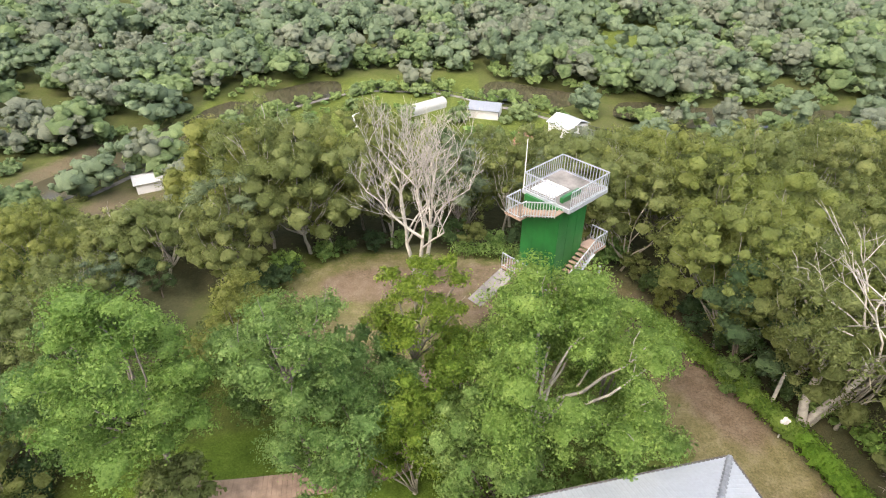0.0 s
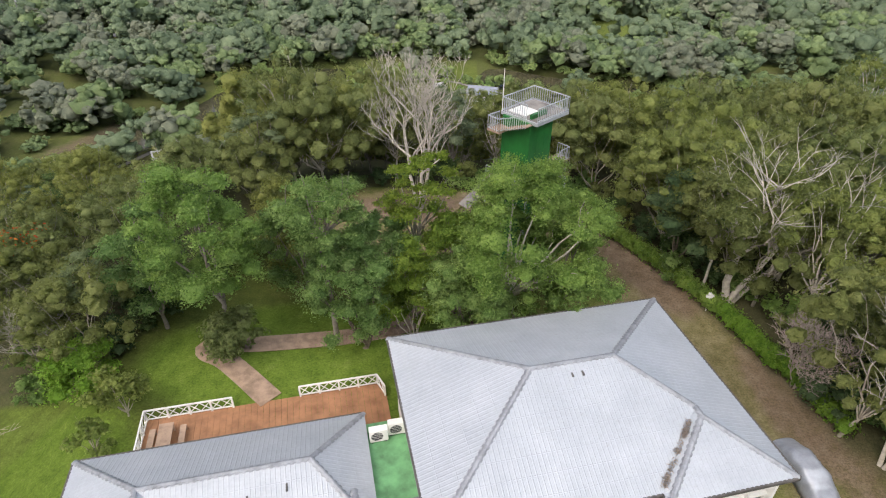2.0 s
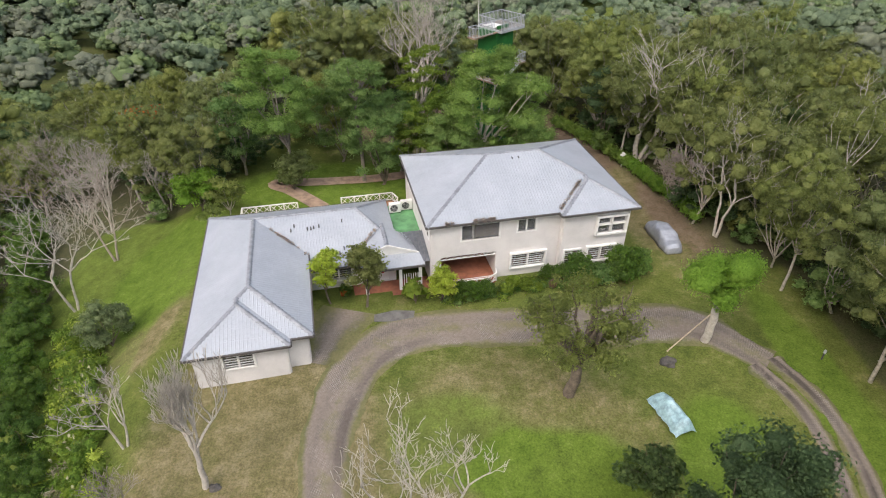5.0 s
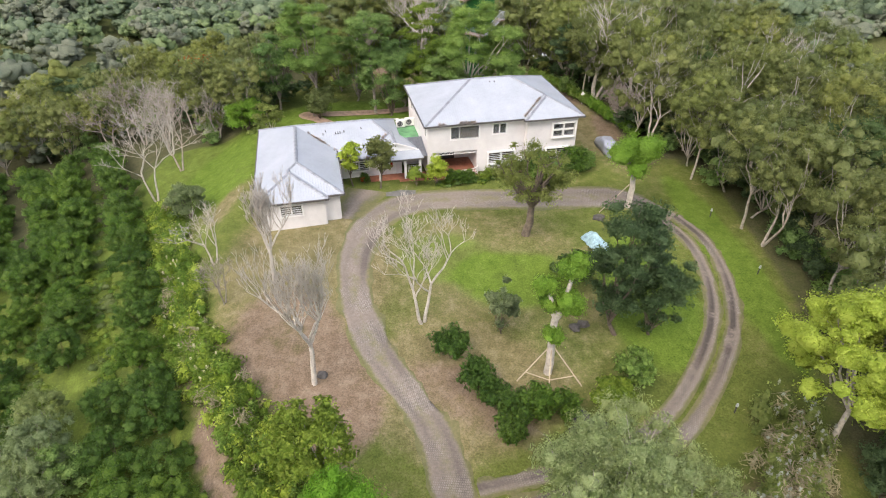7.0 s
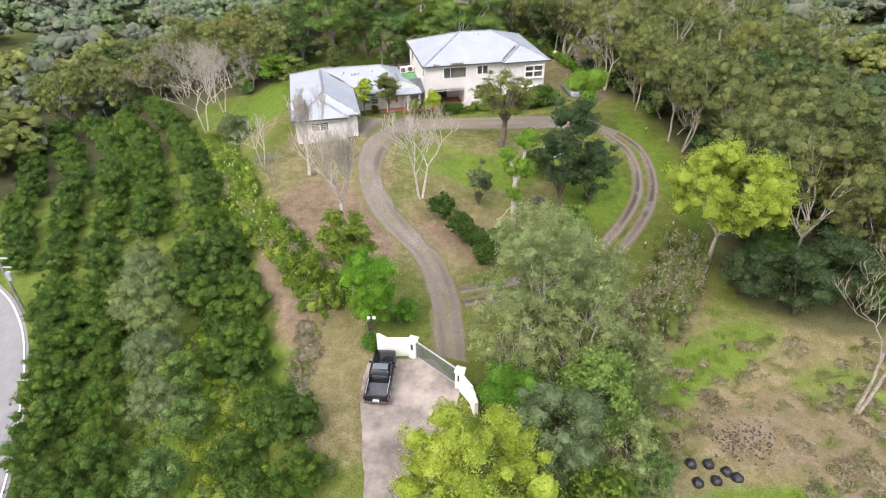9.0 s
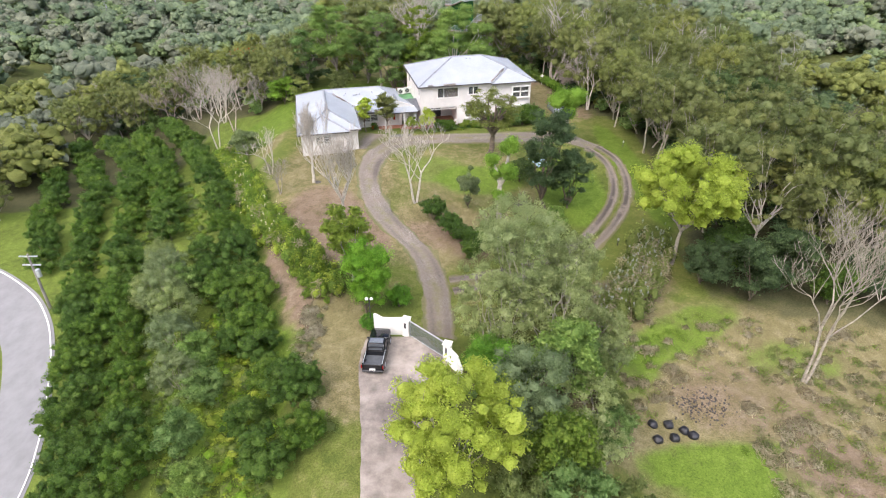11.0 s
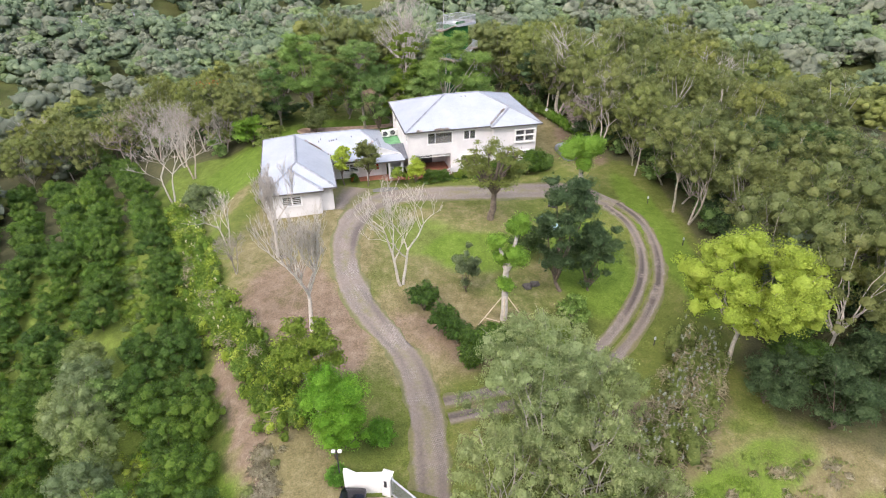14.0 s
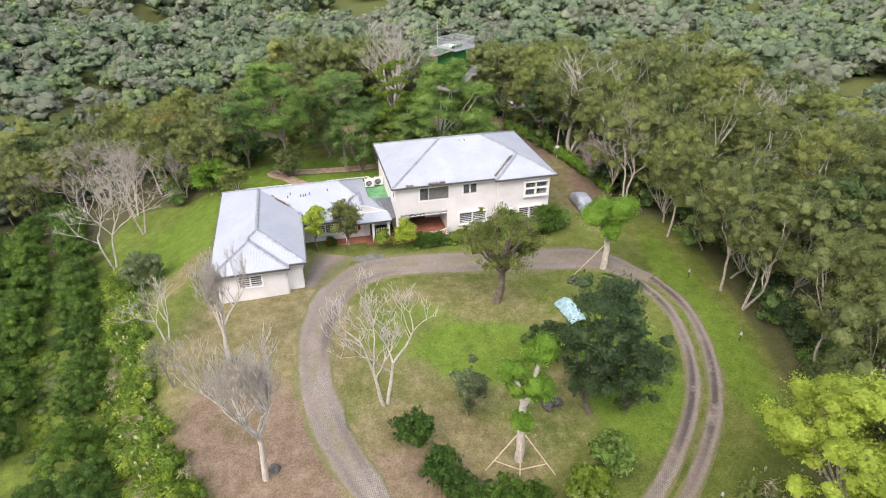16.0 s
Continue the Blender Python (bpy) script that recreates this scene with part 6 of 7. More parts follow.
plant("round_tree", tree_meshes("rg", 77, 3.8, 8.6, "greygreen", "brown", 10000, 0.15, 0.08, 44, 0.25, 0.7, 0.16), 9.8, -55.0, "rounded grey-green tree near the gate")
plant("round_tree", tree_meshes("rg2", 78, 3.4, 7.4, "camphor", "brown", 4800, 0.26, 0.06, 30, 0.3, 0.7, 0.16), 13.6, -51.5, "loose green tree at the meadow's edge")
plant("broadleaf_tree", tree_meshes("rg3", 74, 3.0, 7.0, "lime", "brown", 3800, 0.26, 0.06, 28, 0.3, 0.7, 0.14, fill=0.6), 12.0, -59.5, "loose yellow-green tree near the gate")
belt = [tree_meshes("bt0", 215, 2.6, 5.4, "feather", "pale", 6500, 0.16, 0.04, 44, 0.22, 0.9, 0.1, 0.36, 0.4, 0.5, 3, 14, 0.6, 0.2, fill=0.5),
        tree_meshes("bt1", 216, 2.4, 4.4, "camphor", "brown", 5200, 0.16, 0.04, 36, 0.26, 0.75, 0.1, limbs=4),
        tree_meshes("bt2", 217, 2.2, 3.8, "scrub", "brown", 4600, 0.16, 0.04, 34, 0.26, 0.75, 0.09, limbs=4)]
for i, (x, y, s_, k) in enumerate(((14.6, -54.4, 1.1, 0), (16.4, -50.2, 1.0, 2), (11.2, -57.6, 1.1, 1), (14.4, -58.4, 1.05, 0), (9.0, -61.0, 1.1, 2), (12.6, -62.2, 1.2, 1), (16.6, -55.6, 0.85, 1), (17.6, -52.6, 0.7, 2), (15.4, -48.6, 1.0, 1), (18.6, -47.4, 0.8, 0), (16.6, -61.4, 0.9, 2))):
    plant("belt_shrub", belt[k], x, y, ("wispy grey-green shrub", "leafy green shrub", "yellowish green shrub")[k] + " between apron and meadow", "shrub", 59 * i, s_, "meadow belt shrubs")
for i, (x, y) in enumerate(((30.5, -36.5), (33.5, -34.5), (34.5, -38.5), (38, -37), (42, -39.5), (46, -38), (50, -41), (56, -42), (40, -34))):
    if i == 0:
        edge_tree = tree_meshes("et", 73, 3.3, 6.8, "dark", "brown", 8500, 0.17, 0.04, 34, 0.3, 0.7, 0.14)
        edge_tree2 = tree_meshes("et2", 72, 3.0, 6.0, "orchard", "brown", 7500, 0.17, 0.04, 32, 0.3, 0.7, 0.14)
    plant("broadleaf_tree", edge_tree2 if i % 3 == 1 else edge_tree, x, y, "dark green low tree at the meadow's edge", "tree", 71 * i, 0.85 + 0.09 * (i % 4), "meadow edge trees")
plant("dead_tree", bare_meshes("de", 79, 2.0, 21.0, "pale", 0.21, 2, 5, 1.2, (4, 4, 3, 3, 3, 0)), 35.9, -48.0, "tall leafless pale tree in the meadow", turn=100)
plant("dead_tree", bare_meshes("pl", 87, 9.0, 20.0, "white", 0.36, 2, 4, 0.5, (4, 3, 3, 3, 0, 0), 0.55), 24.6, 26.6, "large bleached dead tree with crooked limbs behind the hedge")
plant("bare_tree", bare_meshes("be", 80, 3.6, 6.6, "twig", 0.13, 7, 5, 0.5), 25.6, 17.2, "dense leafless brown shrub-tree beside the hedge")
for i, (x, y, h) in enumerate(((-33.0, 4.4, 14), (-32.6, 12.0, 12), (-36.5, 18.5, 12), (-39.5, 24.5, 12), (-44.5, 27.0, 13), (-34.5, 27.0, 11), (-30.5, 21.5, 9), (-50.5, 28, 12))):
    plant("bare_tree", bare_meshes("bw%d" % i, 81 + i, 4.2, h, "twig" if i % 3 == 1 else "white", 0.18, 2, 5, 0.5, (4, 3, 3, 3, 3, 0)), x, y, "pale leafless tree on the western slope", group="western bare trees")
plant("shrub", tree_meshes("wb", 95, 2.4, 4.6, "bluegreen", "brown", 5200, 0.16, 0.04, 32, 0.28, 0.8, 0.1), -26.6, -1.4, "grey-green shrub at the head of the bank", "shrub")
plant("flowering_tree", tree_meshes("ft", 90, 4.6, 10.5, "acacia", "pale", 3600, 0.36, 0.4, 22, 0.3, 0.5, 0.2), -34.0, 27.5, "olive tree dotted with orange blossom")
npr_ = np.random.default_rng(5)
blossom = leaf_mesh("blossom", leaves(npr_, [((0, 0, 9.6), (2.6, 2.6, 0.9))], 110, 0.26), LEAF["red"])
link("blossom", blossom, bpy.data.objects["flowering_tree"], "orange-red blossom")

# scrub along the western brink: weeds, reeds with pale plumes
def scrub_strip(name, line, half, high, kinds, label, seed, density, dense=True):
    rng = random.Random(seed)
    sets = {k: [] for k in kinds}
    for x, y in line:
        for _ in range(density):
            px, py = x + rng.uniform(-half, half), y + rng.uniform(-half, half)
            r = rng.uniform(0.35, 0.9)
            h = high * rng.uniform(0.4, 1.0)
            sets[rng.choice(kinds)].append(((px, py, ground(px, py) + h * 0.45), (r, r, h * 0.55)))
    th = thing(name, Matrix.Identity(4), label, "scrub", kind="stuff")
    for i, (k, cl) in enumerate(sets.items()):
        if cl:
            link("foliage", leaf_mesh(name, leaves(np.random.default_rng(seed + i), cl, 90 * len(cl), min(0.26, 0.11 + 0.08 * high) if k != "straw" else 0.5, 0.45 if k != "straw" else 0.16, 0.4, 0.4), LEAF[k], None if k == "straw" or not dense else cores(np.random.default_rng(seed + 50 + i), cl, 0.6, 1)), th)


# ornamental planting along the house front (plan places in the house's own axes)
def house_plant(name, meshes, u, v, label, category="shrub", scale=1.0, turn=0.0, group=""):
    p = at(u, v)
    return plant(name, meshes, p.x, p.y, label, category, turn, scale, group)


house_plant("young_tree", tree_meshes("hy", 101, 1.5, 5.4, "yellow", "brown", 3000, 0.24, 0.35, 20, 0.36, 0.7, 0.1, 0.35), -8.2, -0.1, "small yellow-green tree beside the wing", "tree")
house_plant("young_tree", tree_meshes("hy2", 102, 1.9, 6.3, "acacia", "brown", 4200, 0.19, 0.3, 26, 0.34, 0.7, 0.11), -5.4, -1.2, "dull green young tree before the entrance", "tree")
house_plant("shrub", tree_meshes("hy3", 103, 1.4, 3.6, "yellow", "brown", 2800, 0.26, 0.08, 18, 0.4, 0.8, 0.07, 0.3), 0.9, -1.9, "yellow-green feathery shrub before the porch")
big_leaf = tree_meshes("hbl", 104, 1.1, 2.4, "lime", "brown", 70, 0.7, 0.1, 8, 0.5, 0.7, 0.05, 0.75, fill=0.0)
house_plant("large_leaf_plant", big_leaf, -1.3, -1.6, "broad-leaved garden plant with heart-shaped leaves", "plant")
shr_d = tree_meshes("hsd", 105, 1.3, 2.3, "orchard", "brown", 2400, 0.17, 0.03, 20, 0.36, 0.8, 0.06)
shr_y = tree_meshes("hsy", 106, 0.9, 1.5, "lime", "brown", 1200, 0.18, 0.03, 14, 0.4, 0.75, 0.05)
shr_b = tree_meshes("hsb", 107, 1.2, 2.0, "camphor", "brown", 2200, 0.16, 0.03, 18, 0.38, 0.8, 0.06)
for i, (u, v, s, k) in enumerate(((13.0, -1.6, 1.25, 0), (17.0, -1.9, 1.4, 0), (16.0, -2.7, 1.0, 0), (18.6, -1.6, 1.1, 2), (14.6, -2.5, 1.2, 2), (13.6, -3.0, 1.25, 1), (7.3, -1.3, 0.9, 1), (6.6, -2.0, 0.8, 1), (8.3, -1.7, 0.8, 1), (9.3, -2.2, 0.5, 1), (11.6, -1.6, 0.85, 0), (10.6, -1.0, 0.7, 0), (2.6, -1.9, 0.8, 0), (3.6, -2.0, 0.75, 0), (4.6, -2.0, 0.7, 0), (-6.9, 0.6, 0.5, 0), (19.4, -0.6, 1.0, 2), (12.4, -3.1, 0.8, 2))):
    house_plant("shrub", (shr_d, shr_y, shr_b)[k], u, v, ("dark green shrub in the front bed", "bright yellow-green shrub in the front bed", "grey-green shrub in the front bed")[k], "shrub", s, 61 * i, "front bed shrubs")
bed = [at(1.6 + 0.5 * k, -1.7 - 0.25 * math.sin(k)) for k in range(36)]
scrub_strip("bed_plants", [(p.x, p.y) for p in bed], 0.55, 0.7, ["orchard", "lime", "camphor"], "low mixed green plants in the front bed", 109, 3)
red_bush = tree_meshes("hrb", 108, 0.45, 0.9, "red", "brown", 160, 0.22, 0.05, 6, 0.5, 0.8, 0.04)
house_plant("red_shrub", red_bush, -7.0, 0.5, "small red-leaved shrub beside the wing", "shrub")

# clipped hedge along the eastern lawn, patches of lime foliage in it
hedge = thing("hedge", Matrix.Identity(4), "clipped dark green hedge with a lime stretch along the lawn", "hedge")
hl = even(smooth_line([(16.5, 37.5), (19.2, 33.3), (21.4, 28.8), (23.4, 24.6), (24.4, 21), (25.9, 17), (26.8, 13)]), 0.7)
for kind, test in (("dark", lambda i, n: i < 0.52 * n), ("lime", lambda i, n: i >= 0.52 * n)):
    sel = [p for i, p in enumerate(hl) if test(i, len(hl))]
    cl = [((x, y, ground(x, y) + 0.85), (0.85, 0.85, 0.9)) for x, y in sel]
    link("hedge_foliage", leaf_mesh("hedge_" + kind, leaves(np.random.default_rng(7), cl, 330 * len(sel), 0.2), LEAF["conifer" if kind == "dark" else "sprout"], cores(np.random.default_rng(9), cl, 0.8, 1)), hedge)
hedge2 = thing("hedge", Matrix.Identity(4), "loose green hedge along the back lawn", "hedge")
cl = [((x, y, ground(x, y) + 0.8), (0.9, 0.9, 0.9)) for x, y in even([(1.5, 47.0), (6, 46.5), (11, 45)], 0.7)]
link("hedge_foliage", leaf_mesh("hedge_back", leaves(np.random.default_rng(8), cl, 190 * len(cl), 0.3, 0.3), LEAF["camphor"]), hedge2)

WEST = even(smooth_line([(-30.5, 0), (-26.5, -8), (-23.4, -14.2), (-19.0, -22.5), (-14.2, -29.0), (-9.7, -34.6), (-8.0, -38)]), 1.0)
scrub_strip("bank_scrub", WEST, 1.7, 1.9, ["lime", "yellow", "conifer", "lime"], "tangled green scrub along the bank above the orchard", 111, 11)
scrub_strip("bank_reeds", WEST, 1.6, 2.2, ["straw", "lime", "scrub", "lime", "conifer"], "pale plumed reeds along the bank", 117, 3)
def plumes(name, line, half, high, count, label, seed):
    """Pale seed heads on the reeds."""
    rng = random.Random(seed)
    cl = []
    for _ in range(count):
        x, y = line[rng.randrange(len(line))]
        x, y = x + rng.uniform(-half, half), y + rng.uniform(-half, half)
        cl.append(((x, y, ground(x, y) + high * rng.uniform(0.75, 1.05)), (0.08, 0.08, 0.24)))
    tagged(link(name, leaf_mesh(name, leaves(np.random.default_rng(seed), cl, 20 * count, 0.15, 0.4, 0.4, 0.3), LEAF["plume"])), label, "reeds", kind="stuff")


plumes("reed_plumes", WEST[8:32], 1.5, 2.0, 30, "white seed plumes on the bank reeds", 118)
plumes("meadow_plumes", even([(17, -43.5), (20, -41.4), (23.2, -37.8), (25.6, -33.6), (27.2, -30.6)], 0.7), 1.8, 3.4, 130, "cream seed plumes on the meadow reeds", 119)
scrub_strip("meadow_reeds", even([(17, -43.5), (20, -41.4), (23.2, -37.8), (25.6, -33.6), (27.2, -30.6)], 0.7), 2.0, 3.4, ["straw", "scrub", "scrub"], "pale plumed reeds between lawn and meadow", 121, 7)
scrub_strip("slope_scrub", even(smooth_line([(-20, -38), (-17, -44), (-14, -50), (-12, -58)]), 0.9), 2.8, 0.9, ["lime", "yellow", "sprout", "scrub"], "low bright green weeds on the slope", 125, 13)
scrub_strip("meadow_weeds", even(smooth_line([(18, -50), (24, -45), (33, -44.5), (42, -47), (30, -57), (40, -60)]), 1.2), 3.4, 0.2, ["lime", "scrub", "straw"], "low weeds scattered over the meadow", 129, 8, dense=False)
scrub_strip("gate_scrub", even([(7, -51.5), (9.5, -50), (12, -48.5), (15.5, -47), (17.5, -45)], 0.9), 1.6, 2.2, ["camphor", "scrub", "lime"], "dense green scrub behind the gate wall", 133, 6)
scrub_strip("brink_grass", even([(-8.6, -40), (-9, -45), (-8, -50), (-6, -55)], 1.0), 0.9, 0.45, ["scrub", "straw"], "rough grass beside the concrete apron", 137, 4)

# the orchard: rows of dark round trees falling away to the road
orch = [tree_meshes("or%d" % i, 140 + i, 2.85, 4.2, "orchard", "brown", 5200, 0.15, 0.03, 50, 0.22, 0.85, 0.09, limbs=3, sides=5, ragged=0.15, fill=0.8) for i in range(4)]
rng = random.Random(14)
ROWS = [
    [(-49.5, 24), (-44, 14.5), (-38.5, 6.5), (-34.6, -0.4), (-28.1, -12.8), (-19.8, -28.7), (-12.9, -45.0), (-6.6, -57.0)],
    [(-54.5, 22), (-48.5, 13), (-43.0, 4), (-35.6, -10.9), (-29.6, -24.5)],
    [(-23.6, -27.5), (-19.4, -35.2), (-15.8, -43.6)],
    [(-60, 21), (-53, 12), (-47.5, 3.5), (-42.9, -6.2), (-37.7, -20.5), (-30.8, -37.2), (-23.8, -51.5), (-19.5, -60)],
    [(-66, 20.5), (-58.5, 10), (-54, 3), (-49.3, -5.6), (-42.5, -23.6), (-34.2, -38.6), (-28.0, -52.1), (-23, -60)],
    [(-39.5, -31), (-36.2, -37.4), (-32.6, -44), (-30.6, -49.6), (-28.6, -54), (-26.5, -60)],
    [(-71, 19), (-62, 5), (-55.5, -10), (-49.5, -20.5), (-45, -26)],
]
for row in ROWS:
    for x, y in even(smooth_line(row), 4.1):
        x, y = x + rng.uniform(-0.6, 0.6), y + rng.uniform(-0.6, 0.6)
        near_road = min(math.dist((x, y), q) for q in ROADL)
        if near_road > 2.2 and rng.random() > 0.02:
            plant("orchard_tree", orch[rng.randrange(4)], x, y, "dark green rounded fruit tree in an orchard row", "tree", rng.uniform(0, 360), rng.uniform(0.78, 1.0), "orchard rows", tall=rng.uniform(0.95, 1.15))
for x, y, s_ in ((-8.6, -50.5, 0.85), (-9.6, -56.8, 1.0), (-12.6, -52.6, 0.85)):
    plant("orchard_tree", orch[rng.randrange(4)], x, y, "dark green rounded fruit tree in an orchard row", "tree", rng.uniform(0, 360), s_, "orchard rows")
weed_line = even(smooth_line([(-45.5, 12), (-38.5, -2.5), (-32, -12.5), (-25.3, -26.5), (-20.6, -36), (-15.6, -46), (-12, -54), (-10, -60)]), 1.0) + even(smooth_line([(-53, 16), (-45.5, 2), (-39.4, -9), (-33.6, -23.5), (-31.6, -30), (-26, -41), (-21.5, -50), (-18, -57)]), 1.0)
scrub_strip("orchard_weeds", weed_line, 1.0, 0.6, ["lime", "scrub", "conifer"], "bright green weeds between the orchard rows", 153, 5)
back_weeds = even(smooth_line([(-51.8, -1), (-46, -14), (-40, -27), (-32.5, -40), (-26, -53)]), 1.2)
scrub_strip("orchard_grass", back_weeds, 0.9, 0.4, ["scrub", "lime"], "rough grass between the lower orchard rows", 155, 3)
grey_bush = tree_meshes("gbu", 150, 2.6, 5.6, "greygreen", "pale", 8500, 0.16, 0.03, 48, 0.24, 0.9, 0.1, 0.3, 0.5, 0.4, 1, 9, 0.45, fill=0.6)
green_bush = tree_meshes("gbv", 151, 2.4, 4.6, "camphor", "brown", 5500, 0.17, 0.03, 36, 0.27, 0.7, 0.1, limbs=3)
for i, (x, y, s_, k) in enumerate(((-29.4, -27.6, 0.9, 0), (-27.6, -31.2, 1.15, 0), (-26.8, -35.2, 1.2, 0), (-23.6, -38.6, 1.15, 0), (-22.6, -42.2, 1.1, 0), (-19.6, -44.6, 1.0, 1), (-24.9, -33.0, 1.0, 1), (-29.0, -33.8, 1.0, 0), (-20.2, -47.8, 1.05, 0), (-17.4, -48.8, 0.9, 1), (-18.0, -53.6, 0.95, 1), (-15.6, -57.6, 0.8, 1))):
    plant("grey_shrub" if k == 0 else "green_shrub", green_bush if k else grey_bush, x, y, "loose green shrub between orchard rows" if k else "feathery grey-green shrub between orchard rows", "shrub", 77 * i, s_, "orchard shrubs")

# woods round the garden
ac = [tree_meshes("ac%d" % i, 160 + i, 5.1, 12.2, "acacia", "pale", 6800, 0.21, 0.12, 60, 0.2, 0.9, 0.14, 0.42, 0.5, 0.3, 1, 11, 0.6, 0.3, 0.6, 2, 5) for i in range(5)]
ac += [tree_meshes("ad%d" % i, 170 + i, 3.8, 9.5, "dark", "brown", 3600, 0.23, 0.15, 30, 0.27, 0.6, 0.15, 0.45, limbs=4, sides=5) for i in range(2)]
ac += [tree_meshes("ag%d" % i, 175 + i, 3.8, 10.5, "bluegreen", "grey", 3400, 0.22, 0.25, 28, 0.27, 0.5, 0.15, 0.4, 0.5, 0.2, 1, 8, 0.45, fill=0.65, sides=5) for i in range(2)]
for i, (x, y, s_) in enumerate(((-72, 3, 1.0), (-66, -5, 0.75), (-71, -7, 0.85), (-76, 11, 1.0), (-77, -2, 0.9))):
    plant("acacia_tree", ac[i % 5], x, y, "olive-green feathery tree beside the orchard", "tree", 67 * i, s_, "orchard edge trees")
bare_mid = [bare_meshes("bm%d" % i, 180 + i, 4.2, 13.5, "white", 0.2, 1 + i % 2, 4, 0.45) for i in range(3)]
thin = [tree_meshes("th%d" % i, 195 + i, 4.4, 13.0, "acacia", "white", 4200, 0.2, 0.3, 36, 0.2, 0.85, 0.15, 0.42, 0.5, 0.35, 1, 14, 0.5, 0.3, 0.55, 2, 6) for i in range(3)]
under = [(None, tree_meshes("un%d" % i, 185 + i, 2.4, 3.8, ("dark", "camphor")[i], "brown", 900, 0.24, 0.03, 16, 0.36, 0.7, 0.08, limbs=1)[1]) for i in range(2)]
mid_bush = tree_meshes("mb", 190, 2.6, 4.6, "acacia", "brown", 1100, 0.22, 0.03, 18, 0.36, 0.7, 0.08, limbs=1)
rng = random.Random(21)
step = 5.2
gx = -72.0
while gx < 80:
    gy = -43.0
    while gy < 84:
        x, y = gx + rng.uniform(-1.9, 1.9), gy + rng.uniform(-1.9, 1.9)
        gy += step
        if not forest(x, y) or (y > 57 and -0.74 < x / y < -0.46) or (x < -27 and y > 72) or math.hypot(x - 9, y - 33) < 5.0 or (x < -36 and y < 24 - 0.1 * (x + 45) and y > -45) or (-12 < x < 14 and y < 49) or math.hypot(x - 25.6, y - 17) < 4 or math.hypot(x - 28.4, y + 32.8) < 6 or (x < 60 and y < -36.5) or (x > 56 and y > -22):
            continue
        q = rng.random()
        west = x < -20 and y > -5
        if west:
            q = q * 0.72 + 0.28
        if q < 0.80:
            kind, name, label = ac[rng.randrange(5)], "acacia_tree", "olive-green feathery tree with pale crooked trunk"
        elif q < 0.87:
            kind, name, label = ac[5 + rng.randrange(2)], "broadleaf_tree", "dark green broadleaf tree in the woods"
        elif q < 0.955:
            kind, name, label = ac[7 + rng.randrange(2)], "grey_leaved_tree", "grey-green thin-leaved tree in the woods"
        else:
            kind, name, label = bare_mid[rng.randrange(3)], "bare_tree", "pale leafless tree among the woods"
        if name == "acacia_tree" and rng.random() < 0.18:
            kind, label = thin[rng.randrange(3)], "thin olive-green tree with bare crooked pale limbs"
        low = (0.8 if y > 60 else 1.0) * (0.82 if west else 1.0)
        if y > 40 and -0.76 < x / y < -0.44:
            low *= 0.55
        plant(name, kind, x, y, label, "tree", rng.uniform(0, 360), rng.uniform(0.85, 1.25) * low, "woods", tall=rng.uniform(0.85, 1.1))
        if rng.random() < 0.45 and y < 50:
            plant("undergrowth_bush", under[rng.randrange(2)], x + rng.uniform(-2.5, 2.5), y + rng.uniform(-2.5, 2.5), "leafy bush under the trees", "shrub", rng.uniform(0, 360), rng.uniform(0.7, 1.2), "undergrowth")
    gx += step
# bushes closing the wood's edge down to the grass
rng = random.Random(44)
for x, y in even(smooth_line([(33.8, -29), (34.2, -20), (34, -10), (33.6, 0), (30.5, 8), (28.5, 14), (27.5, 20), (25.5, 26), (22.5, 32), (18, 38.5), (13.5, 45), (4, 49), (-6, 49.5), (-14, 44), (-17, 36), (-20, 29), (-25, 22), (-33, 19)]), 2.6):
    plant("edge_bush", under[rng.randrange(2)] if rng.random() < 0.75 else (None, mid_bush[1]), x + rng.uniform(0, 1.6), y + rng.uniform(-0.8, 0.8), "leafy bush at the wood's edge", "shrub", rng.uniform(0, 360), rng.uniform(0.55, 1.0), "edge bushes")
for x, y in even(smooth_line([(36.5, -30), (36.8, -20), (36.5, -8), (35.5, 2), (33.5, 9), (31, 16), (29, 23)]), 2.4):
    plant("edge_bush", under[rng.randrange(2)], x + rng.uniform(-1.2, 1.2), y + rng.uniform(-1, 1), "leafy bush at the wood's edge", "shrub", rng.uniform(0, 360), rng.uniform(0.7, 1.15), "edge bushes")
plant("pale_limbed_tree", tree_meshes("pt", 199, 6.0, 14.0, "acacia", "white", 7500, 0.24, 0.42, 40, 0.2, 0.6, 0.36, 0.42, 0.5, 0.35, 1, 15, 0.6, 0.34, 0.3), 24.2, 26.4, "pale thick-limbed olive tree behind the hedge")
edge = [tree_meshes("pe%d" % i, 211 + i, 4.4, 13.0, "acacia", "pale", 7500, 0.18, 0.3, 46, 0.2, 0.85, 0.16, 0.42, 0.5, 0.3, 1 + i % 2, 13, 0.45, 0.34, 0.6) for i in range(3)]
for i, (x, y, s_) in enumerate(((32.0, -8.4, 1.0), (32.8, -11.2, 0.92), (30.4, 2.0, 0.9), (34.6, -19.5, 1.0))):
    plant("acacia_tree", edge[i % 3], x, y, "olive tree with a bare crooked pale trunk at the lawn's edge", "tree", 95 * i, s_, "edge trees")
